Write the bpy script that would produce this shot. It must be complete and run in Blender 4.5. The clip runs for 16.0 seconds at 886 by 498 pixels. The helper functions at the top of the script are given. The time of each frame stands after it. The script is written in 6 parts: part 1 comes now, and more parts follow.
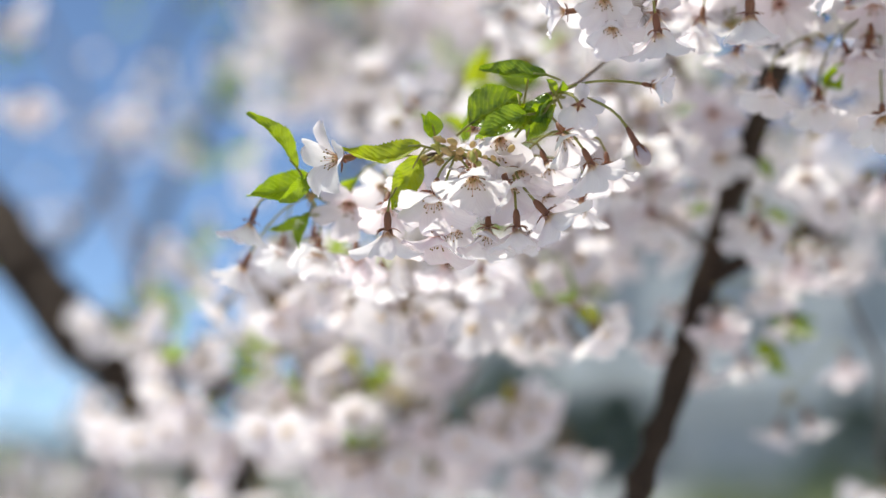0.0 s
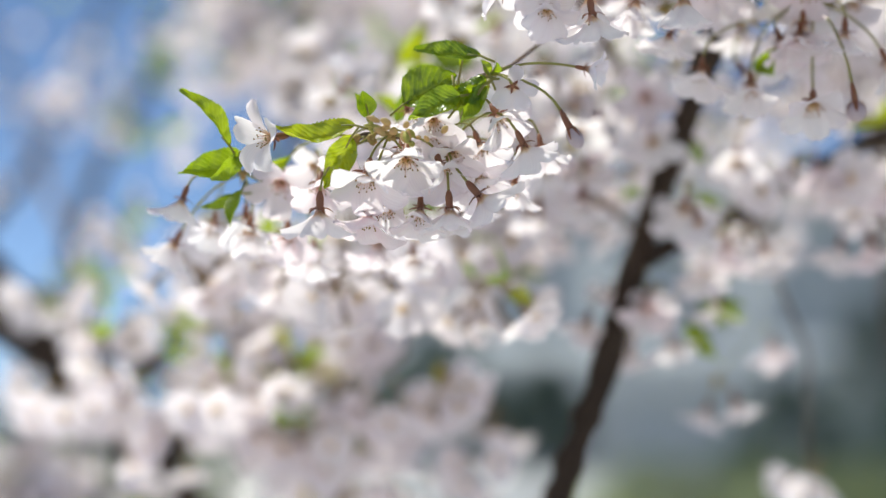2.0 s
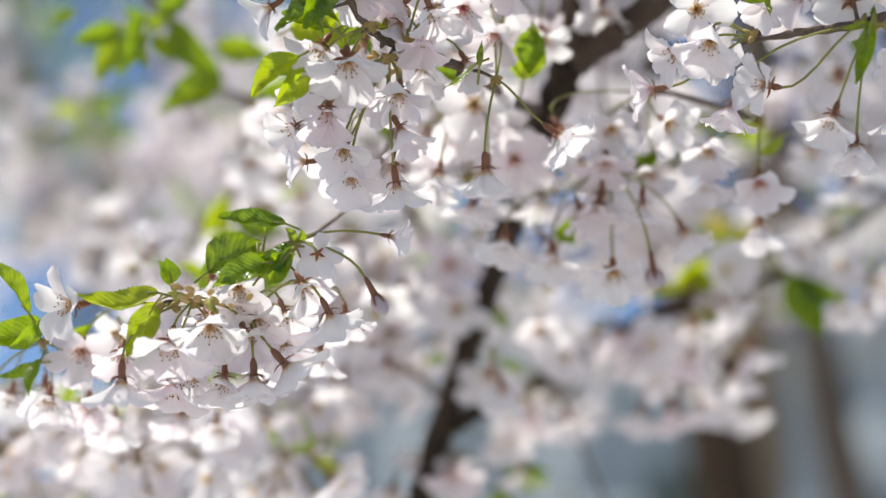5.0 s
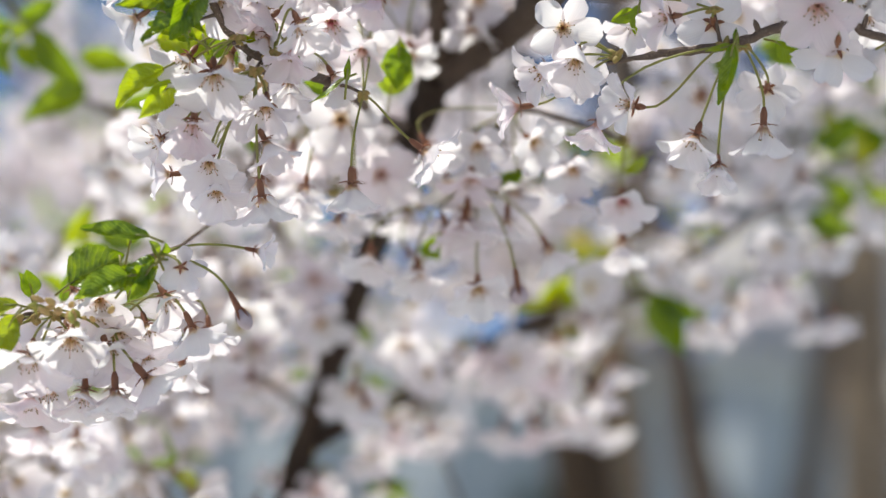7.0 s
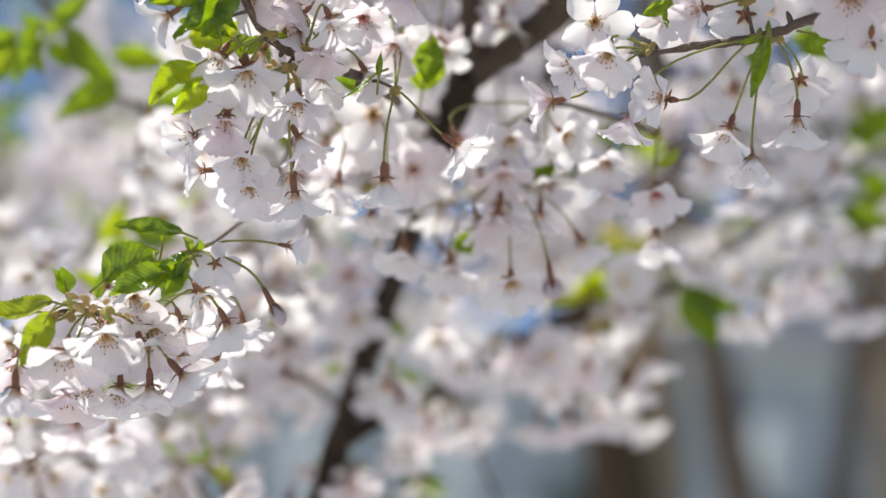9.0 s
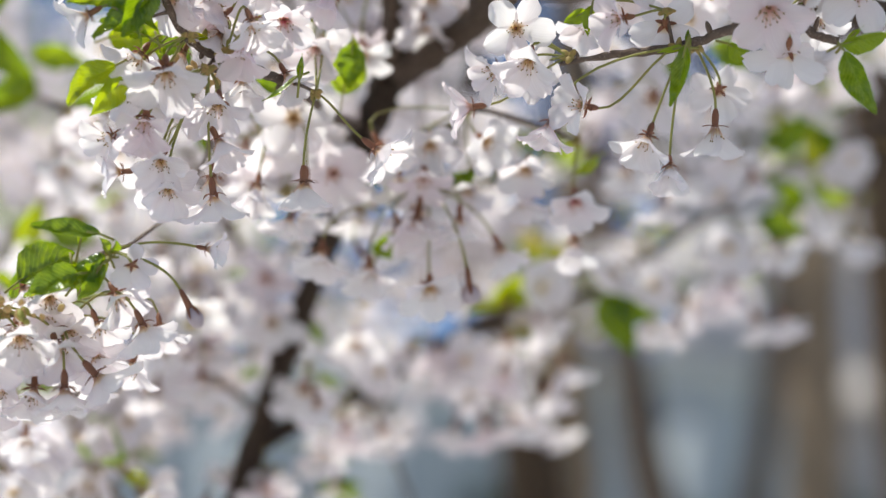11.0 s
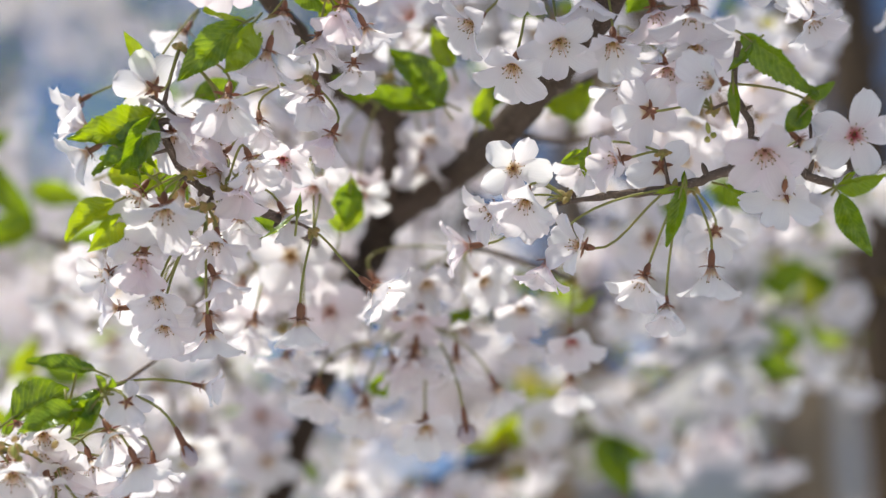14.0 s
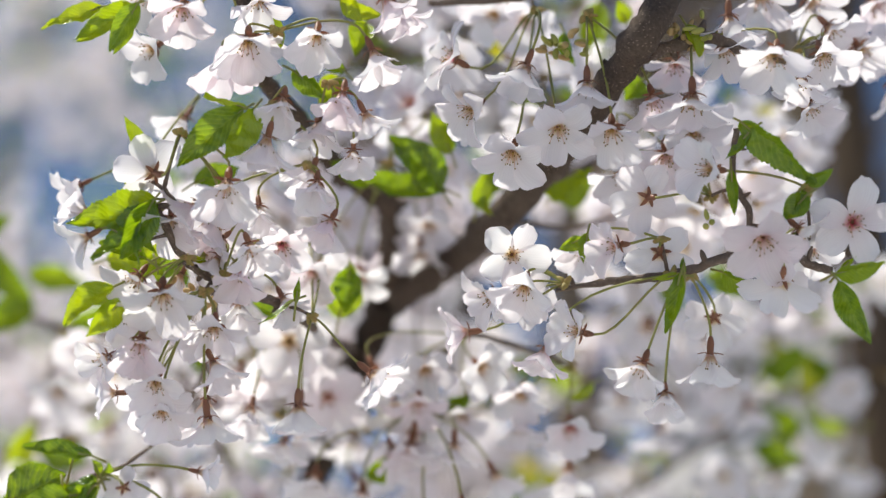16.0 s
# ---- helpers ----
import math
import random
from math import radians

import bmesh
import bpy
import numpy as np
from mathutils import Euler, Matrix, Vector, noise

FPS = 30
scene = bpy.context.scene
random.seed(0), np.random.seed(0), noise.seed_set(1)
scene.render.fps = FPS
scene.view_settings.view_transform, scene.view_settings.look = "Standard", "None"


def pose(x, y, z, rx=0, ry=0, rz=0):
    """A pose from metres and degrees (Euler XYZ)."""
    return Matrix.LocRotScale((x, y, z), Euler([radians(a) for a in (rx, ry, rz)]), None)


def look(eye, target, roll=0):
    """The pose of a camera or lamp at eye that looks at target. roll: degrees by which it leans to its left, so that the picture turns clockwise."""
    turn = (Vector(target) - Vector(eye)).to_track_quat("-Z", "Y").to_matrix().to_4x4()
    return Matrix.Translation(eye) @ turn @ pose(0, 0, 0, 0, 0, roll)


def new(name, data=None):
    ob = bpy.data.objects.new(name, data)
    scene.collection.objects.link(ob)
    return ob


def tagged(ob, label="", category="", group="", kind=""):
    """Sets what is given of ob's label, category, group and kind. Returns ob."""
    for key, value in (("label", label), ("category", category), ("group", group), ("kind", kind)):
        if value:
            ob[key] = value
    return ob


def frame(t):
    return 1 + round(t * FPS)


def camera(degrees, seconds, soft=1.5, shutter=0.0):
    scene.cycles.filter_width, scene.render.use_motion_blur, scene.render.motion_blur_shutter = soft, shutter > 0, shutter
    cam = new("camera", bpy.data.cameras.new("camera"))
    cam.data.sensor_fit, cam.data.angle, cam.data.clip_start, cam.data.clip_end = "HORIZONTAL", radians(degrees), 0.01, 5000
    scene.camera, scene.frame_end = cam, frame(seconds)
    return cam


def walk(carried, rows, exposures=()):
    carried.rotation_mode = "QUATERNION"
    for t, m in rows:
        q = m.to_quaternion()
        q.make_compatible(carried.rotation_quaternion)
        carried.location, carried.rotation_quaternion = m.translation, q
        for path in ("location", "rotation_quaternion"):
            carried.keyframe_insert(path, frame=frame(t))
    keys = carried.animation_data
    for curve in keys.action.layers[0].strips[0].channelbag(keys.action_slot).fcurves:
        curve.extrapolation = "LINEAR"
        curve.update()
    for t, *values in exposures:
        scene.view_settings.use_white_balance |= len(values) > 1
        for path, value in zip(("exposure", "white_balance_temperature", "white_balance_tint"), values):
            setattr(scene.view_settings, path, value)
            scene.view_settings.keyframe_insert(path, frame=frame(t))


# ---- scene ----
cam = camera(27, 16.0, soft=1.4)
EYE = (0.0, 0.0, 1.6)
# seconds, tilt, turn and roll in degrees: a hand-held lens panned from one standpoint
TURNS = [
    (0.0, 96.999, 0.000, 0.531),
    (0.5, 95.768, 0.213, 0.394),
    (1.0, 95.534, 0.097, 0.354),
    (1.5, 95.492, 0.252, 0.478),
    (2.0, 96.419, -2.134, 1.004),
    (2.5, 96.611, -3.465, 0.429),
    (3.0, 96.981, -4.525, 0.546),
    (3.5, 97.692, -4.902, 0.196),
    (4.0, 98.664, -5.811, 0.203),
    (4.5, 100.186, -7.930, -0.100),
    (5.0, 101.654, -8.209, -0.129),
    (5.2, 102.087, -8.770, -0.524),
    (7.3, 102.130, -12.580, -0.300),
    (7.5, 102.149, -12.595, -0.315),
    (8.0, 101.867, -12.296, -0.942),
    (8.2, 101.860, -11.630, -0.850),
    (8.5, 101.862, -11.190, -0.780),
    (9.0, 101.952, -11.430, -0.537),
    (9.5, 101.978, -12.492, -0.673),
    (10.0, 102.040, -13.696, -0.737),
    (12.3, 102.130, -14.000, -0.100),
    (12.5, 102.227, -14.012, -0.007),
    (13.0, 103.148, -14.073, 0.101),
    (13.5, 105.135, -14.058, 0.313),
    (14.0, 106.388, -14.130, -0.039),
    (14.5, 107.886, -14.102, 0.018),
    (15.0, 108.419, -14.133, 0.020),
    (15.5, 108.515, -14.147, 0.020),
    (16.0, 109.049, -14.167, 0.152),
]
walk(cam, [(t, Matrix.Translation(EYE) @ pose(0, 0, 0, 0, 0, turn) @ pose(0, 0, 0, tilt) @ pose(0, 0, 0, 0, 0, roll)) for t, tilt, turn, roll in TURNS],
     [(0.0, 1.37, 6640, 3), (16.0, 1.37, 6640, 3)])
cam.data.dof.use_dof = True
cam.data.dof.focus_distance = 0.872
cam.data.dof.aperture_fstop = 2.65

# ---- light ----
SUN_TURN, SUN_HEIGHT = -68.0, 64.0
world = bpy.data.worlds.new("sky")
scene.world = world
world.use_nodes = True
sky = world.node_tree.nodes.new("ShaderNodeTexSky")
sky.sky_type, sky.sun_disc = 'NISHITA', False
sky.sun_elevation, sky.sun_rotation = radians(SUN_HEIGHT), radians(SUN_TURN)
sky.air_density, sky.dust_density, sky.ozone_density = 0.34, 0.1, 2.2
back = world.node_tree.nodes["Background"]
world.node_tree.links.new(sky.outputs[0], back.inputs[0])
back.inputs[1].default_value = 0.069
sun = new("sun", bpy.data.lights.new("sun", "SUN"))
sun.data.energy, sun.data.angle, sun.data.color = 2.08, radians(0.5), (1.0, 0.96, 0.9)
way = Vector((math.sin(radians(SUN_TURN)) * math.cos(radians(SUN_HEIGHT)), math.cos(radians(SUN_TURN)) * math.cos(radians(SUN_HEIGHT)), math.sin(radians(SUN_HEIGHT))))
sun.matrix_world = look(way * 30, (0, 0, 0))


# ---- materials ----
def material(name, rough=0.6, spec=0.3):
    m = bpy.data.materials.new(name)
    m.use_nodes = True
    n = m.node_tree.nodes
    b = n["Principled BSDF"]
    b.inputs["Roughness"].default_value = rough
    b.inputs["Specular IOR Level"].default_value = spec
    return m, n, m.node_tree.links, b


def coords(n, l, scale, kind="Object"):
    tc = n.new("ShaderNodeTexCoord")
    mp = n.new("ShaderNodeMapping")
    mp.inputs["Scale"].default_value = scale
    l.new(tc.outputs[kind], mp.inputs[0])
    return mp.outputs[0]


def ramp(n, l, value, stops):
    r = n.new("ShaderNodeValToRGB")
    while len(r.color_ramp.elements) < len(stops):
        r.color_ramp.elements.new(0.5)
    for e, (at, c) in zip(r.color_ramp.elements, stops):
        e.position, e.color = at, (*c, 1)
    l.new(value, r.inputs[0])
    return r.outputs[0]


def fuzz(n, l, vec, scale, detail=4, rough=0.6):
    t = n.new("ShaderNodeTexNoise")
    t.inputs["Scale"].default_value, t.inputs["Detail"].default_value, t.inputs["Roughness"].default_value = scale, detail, rough
    l.new(vec, t.inputs["Vector"])
    return t.outputs["Fac"]


def mixed(n, l, fac, a, b, blend="MIX"):
    m = n.new("ShaderNodeMix")
    m.data_type, m.blend_type = "RGBA", blend
    for value, socket in ((fac, m.inputs[0]), (a, m.inputs[6]), (b, m.inputs[7])):
        if hasattr(value, "is_linked"):
            l.new(value, socket)
        else:
            socket.default_value = value if isinstance(value, float) else (*value, 1)
    return m.outputs[2]


def bumped(n, l, b, height, strength, distance):
    k = n.new("ShaderNodeBump")
    k.inputs["Strength"].default_value, k.inputs["Distance"].default_value = strength, distance
    l.new(height, k.inputs["Height"])
    l.new(k.outputs[0], b.inputs["Normal"])
    return k.outputs[0]


def thin(m, n, l, b, colour, share, normal=None):
    """Lets part of the light through, as petals and leaves do."""
    t = n.new("ShaderNodeBsdfTranslucent")
    x = n.new("ShaderNodeMixShader")
    x.inputs[0].default_value = share
    if hasattr(colour, "is_linked"):
        l.new(colour, t.inputs[0])
    else:
        t.inputs[0].default_value = (*colour, 1)
    if normal:
        l.new(normal, t.inputs["Normal"])
    l.new(b.outputs[0], x.inputs[1])
    l.new(t.outputs[0], x.inputs[2])
    l.new(x.outputs[0], n["Material Output"].inputs[0])


def petal_material(name, heart, body=((0.924, 0.908, 0.926), (0.92, 0.882, 0.905))):
    m, n, l, b = material(name, 0.55, 0.25)
    tc = n.new("ShaderNodeTexCoord")
    sep = n.new("ShaderNodeSeparateXYZ")
    l.new(tc.outputs["UV"], sep.inputs[0])
    base = ramp(n, l, sep.outputs[0], [(0.0, heart[0]), (0.075, heart[1]), (0.18, heart[2]), (0.8, body[0]), (1.0, body[1])])
    info = n.new("ShaderNodeObjectInfo")
    blush = mixed(n, l, info.outputs["Random"], (1.0, 1.0, 1.0), (1.0, 0.96, 0.98))
    tint = mixed(n, l, 1.0, base, blush, "MULTIPLY")
    # fine veins fan out from the claw: stripes of v over the width, broken up by noise
    vein = n.new("ShaderNodeTexNoise")
    vein.inputs["Scale"].default_value, vein.inputs["Detail"].default_value = 3.0, 3
    l.new(coords(n, l, (0.35, 3.2, 1), "UV"), vein.inputs["Vector"])
    faint = ramp(n, l, vein.outputs["Fac"], [(0.36, (0.93, 0.917, 0.928)), (0.56, (1, 1, 1))])
    veined = mixed(n, l, 0.6, tint, faint, "MULTIPLY")
    l.new(veined, b.inputs["Base Color"])
    nor = bumped(n, l, b, vein.outputs["Fac"], 0.15, 0.0005)
    thin(m, n, l, b, mixed(n, l, 1.0, veined, (1.0, 0.99, 0.995), "MULTIPLY"), 0.6, nor)
    return m


def leaf_material(name, joined=False):
    m, n, l, b = material(name, 0.26, 0.8)
    tc = n.new("ShaderNodeTexCoord")
    sep = n.new("ShaderNodeSeparateXYZ")
    l.new(tc.outputs["UV"], sep.inputs[0])
    ab = n.new("ShaderNodeMath")
    ab.operation = 'ABSOLUTE'
    l.new(sep.outputs[1], ab.inputs[0])
    # side veins sweep forward from the midrib
    sl = n.new("ShaderNodeMath")
    sl.operation = 'MULTIPLY_ADD'
    sl.inputs[1].default_value = -0.28
    l.new(ab.outputs[0], sl.inputs[0])
    l.new(sep.outputs[0], sl.inputs[2])
    wave = n.new("ShaderNodeMath")
    wave.operation = 'PINGPONG'
    wave.inputs[1].default_value = 0.045
    l.new(sl.outputs[0], wave.inputs[0])
    veins = ramp(n, l, wave.outputs[0], [(0.0, (1, 1, 1)), (0.012, (0.35, 0.35, 0.35)), (0.045, (0, 0, 0))])
    rib = ramp(n, l, ab.outputs[0], [(0.0, (1, 1, 1)), (0.06, (0.3, 0.3, 0.3)), (0.12, (0, 0, 0))])
    lines = mixed(n, l, 1.0, veins, rib, "LIGHTEN")
    info = n.new("ShaderNodeNewGeometry" if joined else "ShaderNodeObjectInfo")
    green = ramp(n, l, info.outputs["Random Per Island" if joined else "Random"], [(0.0, (0.042, 0.095, 0.006)), (0.4, (0.08, 0.155, 0.009)), (0.8, (0.15, 0.225, 0.014)), (1.0, (0.26, 0.19, 0.04) if joined else (0.19, 0.25, 0.012))])
    blotch = ramp(n, l, fuzz(n, l, coords(n, l, (1, 1, 1)), 220), [(0.35, (0.0, 0.0, 0.0)), (0.7, (0.6, 0.6, 0.6))])
    mottled = mixed(n, l, blotch, green, (0.16, 0.25, 0.03))
    fade = mixed(n, l, 1.0, lines, (0.35, 0.35, 0.35), "MULTIPLY")
    pale = mixed(n, l, fade, mottled, (0.2, 0.29, 0.05))
    l.new(pale, b.inputs["Base Color"])
    quilt = mixed(n, l, 0.35, lines, fuzz(n, l, coords(n, l, (1, 1, 1)), 500, 2), "ADD")
    nor = bumped(n, l, b, quilt, 0.32, -0.0008)
    lit = mixed(n, l, 1.0, pale, (3.3, 2.7, 0.45), "MULTIPLY")
    thin(m, n, l, b, lit, 0.5, nor)
    return m


def bark_material(name, dark, light, size, depth=0.002):
    m, n, l, b = material(name, 0.85, 0.2)
    v = coords(n, l, (1, 1, 1))
    coarse = fuzz(n, l, v, 12 / size)
    fine = fuzz(n, l, v, 90 / size, 6, 0.7)
    c = mixed(n, l, coarse, dark, light)
    c2 = mixed(n, l, ramp(n, l, fine, [(0.35, (0.45, 0.45, 0.45)), (0.7, (1, 1, 1))]), (0.02, 0.014, 0.01), c)
    # pale lenticels
    dots = n.new("ShaderNodeTexVoronoi")
    dots.inputs["Scale"].default_value = 60 / size
    l.new(coords(n, l, (1, 1, 2.6)), dots.inputs["Vector"])
    spot = ramp(n, l, dots.outputs["Distance"], [(0.1, (1, 1, 1)), (0.2, (0, 0, 0))])
    c3 = mixed(n, l, spot, c2, tuple(min(1, a * 2.2) for a in light))
    l.new(c3, b.inputs["Base Color"])
    bumped(n, l, b, fine, 0.8, depth)
    return m


def plain_material(name, a, b_, scale, rough=0.6, spec=0.3, share=0.0, bump=0.0):
    m, n, l, b = material(name, rough, spec)
    k = fuzz(n, l, coords(n, l, (1, 1, 1)), scale)
    c = mixed(n, l, k, a, b_)
    l.new(c, b.inputs["Base Color"])
    if bump:
        bumped(n, l, b, k, 0.5, bump)
    if share:
        thin(m, n, l, b, c, share)
    return m


PETAL = petal_material("petal", ((0.64, 0.4, 0.11), (0.86, 0.71, 0.47), (0.912, 0.885, 0.885)))
AGED = petal_material("aged_petal", ((0.55, 0.07, 0.09), (0.82, 0.42, 0.45), (0.9, 0.83, 0.85)))
PINK = petal_material("pink_petal", ((0.7, 0.36, 0.28), (0.88, 0.68, 0.64), (0.92, 0.84, 0.87)), ((0.93, 0.875, 0.9), (0.93, 0.85, 0.88)))
LEAF, MASS_LEAF = leaf_material("leaf"), leaf_material("massed_leaf", True)
BARK = bark_material("cherry_bark", (0.024, 0.015, 0.010), (0.085, 0.058, 0.042), 0.25)
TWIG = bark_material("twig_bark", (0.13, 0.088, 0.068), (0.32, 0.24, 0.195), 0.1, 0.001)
# lighter copy of the cherry bark: light on the upper limbs as colour
LIT_LIMB_BARK = bark_material("limb_bark", (0.07, 0.047, 0.036), (0.2, 0.145, 0.112), 0.15, 0.0015)
# the tan bark has sunlight put into its colour, the dark bark shade
SUNLIT_BARK = bark_material("old_bark", (0.31, 0.215, 0.135), (0.48, 0.37, 0.26), 1.5, 0.01)
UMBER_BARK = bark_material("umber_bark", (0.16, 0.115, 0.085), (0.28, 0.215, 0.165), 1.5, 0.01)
SHADED_BARK = bark_material("dark_bark", (0.06, 0.037, 0.022), (0.135, 0.09, 0.055), 1.5, 0.01)
CALYX = plain_material("calyx", (0.21, 0.07, 0.045), (0.31, 0.15, 0.08), 400, 0.45, 0.35, 0.2)
STALK = plain_material("stalk", (0.26, 0.32, 0.07), (0.36, 0.27, 0.1), 60, 0.5, 0.3, 0.2)
MASS_STALK = plain_material("massed_stalk", (0.25, 0.22, 0.06), (0.24, 0.1, 0.05), 40, 0.6, 0.3, 0.2)
BUD_SCALE = plain_material("bud_scale", (0.3, 0.38, 0.08), (0.66, 0.33, 0.17), 330, 0.5, 0.3, 0.35)
PEACH_SCALE = plain_material("peach_scale", (0.74, 0.44, 0.24), (0.56, 0.5, 0.18), 260, 0.5, 0.3, 0.35)
LIME_SCALE = plain_material("lime_scale", (0.42, 0.48, 0.1), (0.6, 0.48, 0.16), 260, 0.5, 0.3, 0.35)
BUD_PETAL = plain_material("bud_petal", (0.5, 0.4, 0.44), (0.66, 0.58, 0.61), 200, 0.5, 0.3, 0.3)
FILAMENT = plain_material("filament", (0.72, 0.36, 0.34), (0.84, 0.72, 0.5), 300, 0.5, 0.2, 0.3)
ANTHER = plain_material("anther", (0.17, 0.1, 0.015), (0.36, 0.25, 0.04), 500, 0.7, 0.1)


# ---- builders ----
def mesh_of(name, bm, mats, smooth=True):
    me = bpy.data.meshes.new(name)
    bm.to_mesh(me)
    bm.free()
    for m in mats:
        me.materials.append(m)
    if smooth:
        me.polygons.foreach_set("use_smooth", [True] * len(me.polygons))
    return me


def put(name, me, parent, m=None, label="", kind=""):
    ob = new(name, me)
    ob.parent = parent
    if m is not None:
        ob.matrix_basis = m
    return tagged(ob, label, kind=kind)


def part(name, bm, mat, parent, label="", kind=""):
    return put(name, mesh_of(name, bm, [mat]), parent, None, label, kind)


def sweep(bm, pts, sides=8, rough=0.0, closed=True, mat=0):
    """A tapered tube along (x, y, z, radius) points."""
    rings, up = [], None
    for i, p in enumerate(pts):
        a = Vector(pts[max(i - 1, 0)][:3])
        c = Vector(pts[min(i + 1, len(pts) - 1)][:3])
        d = (c - a).normalized()
        if up is None:
            up = d.orthogonal().normalized()
        up = (up - d * up.dot(d)).normalized()
        side = d.cross(up)
        ring = []
        for k in range(sides):
            w = 2 * math.pi * k / sides
            r = p[3]
            at = Vector(p[:3]) + (up * math.cos(w) + side * math.sin(w)) * r
            if rough:
                at += (at - Vector(p[:3])) * rough * noise.noise(at * (0.35 / max(r, 0.002)))
            ring.append(bm.verts.new(at))
        rings.append(ring)
    for a, b in zip(rings, rings[1:]):
        for k in range(sides):
            f = bm.faces.new((a[k], a[(k + 1) % sides], b[(k + 1) % sides], b[k]))
            f.material_index = mat
    if closed:
        bm.faces.new(rings[0][::-1]).material_index = mat
        bm.faces.new(rings[-1]).material_index = mat


def smooth_line(pts, steps):
    """Catmull-Rom through (x, y, z, radius)."""
    pts = [np.array(p, float) for p in pts]
    line = []
    for i in range(len(pts) - 1):
        a, b, c, d = pts[max(i - 1, 0)], pts[i], pts[i + 1], pts[min(i + 2, len(pts) - 1)]
        for k in range(steps):
            t = k / steps
            line.append(0.5 * (2 * b + (c - a) * t + (2 * a - 5 * b + 4 * c - d) * t * t + (3 * b - a - 3 * c + d) * t ** 3))
    line.append(pts[-1])
    return line


def wood(thing, name, pts, bark=None):
    """A limb or twig with knobbly bark; returns its line."""
    line = smooth_line(pts, 8 if name == "limb" else 7)
    thick = max(p[3] for p in pts)
    rng = random.Random(len(line) + int(thick * 1e5))
    for i, p in enumerate(line):
        wob = 0.25 if name == "limb" else 0.5
        p[:3] += np.array([rng.uniform(-1, 1) for _ in range(3)]) * p[3] * wob * 0.4
        p[3] *= 1 + 0.18 * rng.random() * (i % 3 == 0)
    bm = bmesh.new()
    sweep(bm, line, 14 if thick > 0.004 else 9, 0.35)
    # short spurs and bud scars along it
    for _ in range(int(len(line) * (0.16 if name == "limb" else 0.14))):
        i = rng.randrange(1, len(line) - 1)
        p = line[i]
        d = Vector([rng.gauss(0, 1) for _ in range(3)])
        d = (d - d.project(Vector(line[i + 1][:3] - p[:3]))).normalized()
        r, h = min(p[3] * 0.6, 0.0022), rng.uniform(0.003, 0.007)
        at = Vector(p[:3]) + d * p[3] * 0.7
        sweep(bm, [(*at, r), (*(at + d * h * 0.6), r * 0.95), (*(at + d * h), r * 0.35)], 6)
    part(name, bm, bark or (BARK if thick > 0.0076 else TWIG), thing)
    LINES.append((thing, line))
    return line


def petal_mesh(seed, mat):
    """A notched, cupped petal, 15 mm long, along +x with its inside up; u and v are kept as uv."""
    rng = random.Random(seed)
    bm = bmesh.new()
    uv = bm.loops.layers.uv.new("uv")
    nu, nv, L, W = 10, 8, 0.0162, rng.uniform(0.0050, 0.0061)
    curl, tw, notch = rng.uniform(-0.45, 0.85), rng.uniform(-0.2, 0.2), rng.uniform(0.04, 0.12)
    ph = [rng.uniform(0, 6.28) for _ in range(4)]
    grid, at = [], {}
    for i in range(nu + 1):
        u = 1 - (1 - i / nu) ** 1.35
        row = []
        for j in range(nv + 1):
            v = math.sin((j / nv - 0.5) * math.pi)
            w = W * (0.17 + 0.83 * math.sin(math.pi / 2 * min(1, u / 0.62)) ** 0.95) * math.sqrt(1 - 0.62 * max(0, (u - 0.62) / 0.38) ** 2.4)
            x = L * u * (1 - (notch * math.exp(-(v / 0.3) ** 2) + 0.13 * v * v) * u ** 6)
            y = w * v
            z = 0.0026 * v * v * (0.3 + u) * 0.7 + L * 0.1 * math.sin(u * math.pi * 0.9) - L * 0.17 * curl * u ** 2.6
            z += 0.0005 * u * math.sin(2.4 * v + ph[0]) + 0.00045 * u ** 4 * math.sin(7 * v + ph[1]) + 0.0003 * u * math.sin(5 * u + ph[2]) + tw * y * u
            q = bm.verts.new((x, y, z))
            at[q] = (u, v)
            row.append(q)
        grid.append(row)
    for i in range(nu):
        for j in range(nv):
            f = bm.faces.new((grid[i][j], grid[i + 1][j], grid[i + 1][j + 1], grid[i][j + 1]))
            for lp in f.loops:
                lp[uv].uv = at[lp.vert]
    return mesh_of("petal", bm, [mat])


def stamen_mesh(seed):
    rng = random.Random(seed)
    bm = bmesh.new()
    for k in range(20):
        a = k * 2.4 + rng.uniform(-0.2, 0.2)
        lean = rng.uniform(0.08, 0.55)
        ln = rng.uniform(0.0042, 0.0072)
        d = Vector((math.cos(a) * math.sin(lean), math.sin(a) * math.sin(lean), math.cos(lean)))
        b = Vector((math.cos(a) * 0.0011, math.sin(a) * 0.0011, -0.001))
        e = b + d * ln
        mid = b + d * ln * 0.5 + Vector((0, 0, 0.0005))
        sweep(bm, [(*b, 0.00016), (*mid, 0.00014), (*e, 0.00011)], 3)
        bmesh.ops.create_icosphere(bm, subdivisions=1, radius=0.0003, matrix=Matrix.Translation(e) @ Matrix.Diagonal((1, 1, 1.4, 1)))
    for f in bm.faces:
        f.material_index = 0
    me = mesh_of("stamen_tuft", bm, [FILAMENT, ANTHER])
    for p in me.polygons:
        if len(p.vertices) == 3 and p.area > 1.0e-8 and (Vector(p.center).length > 0.0038):
            p.material_index = 1
    return me


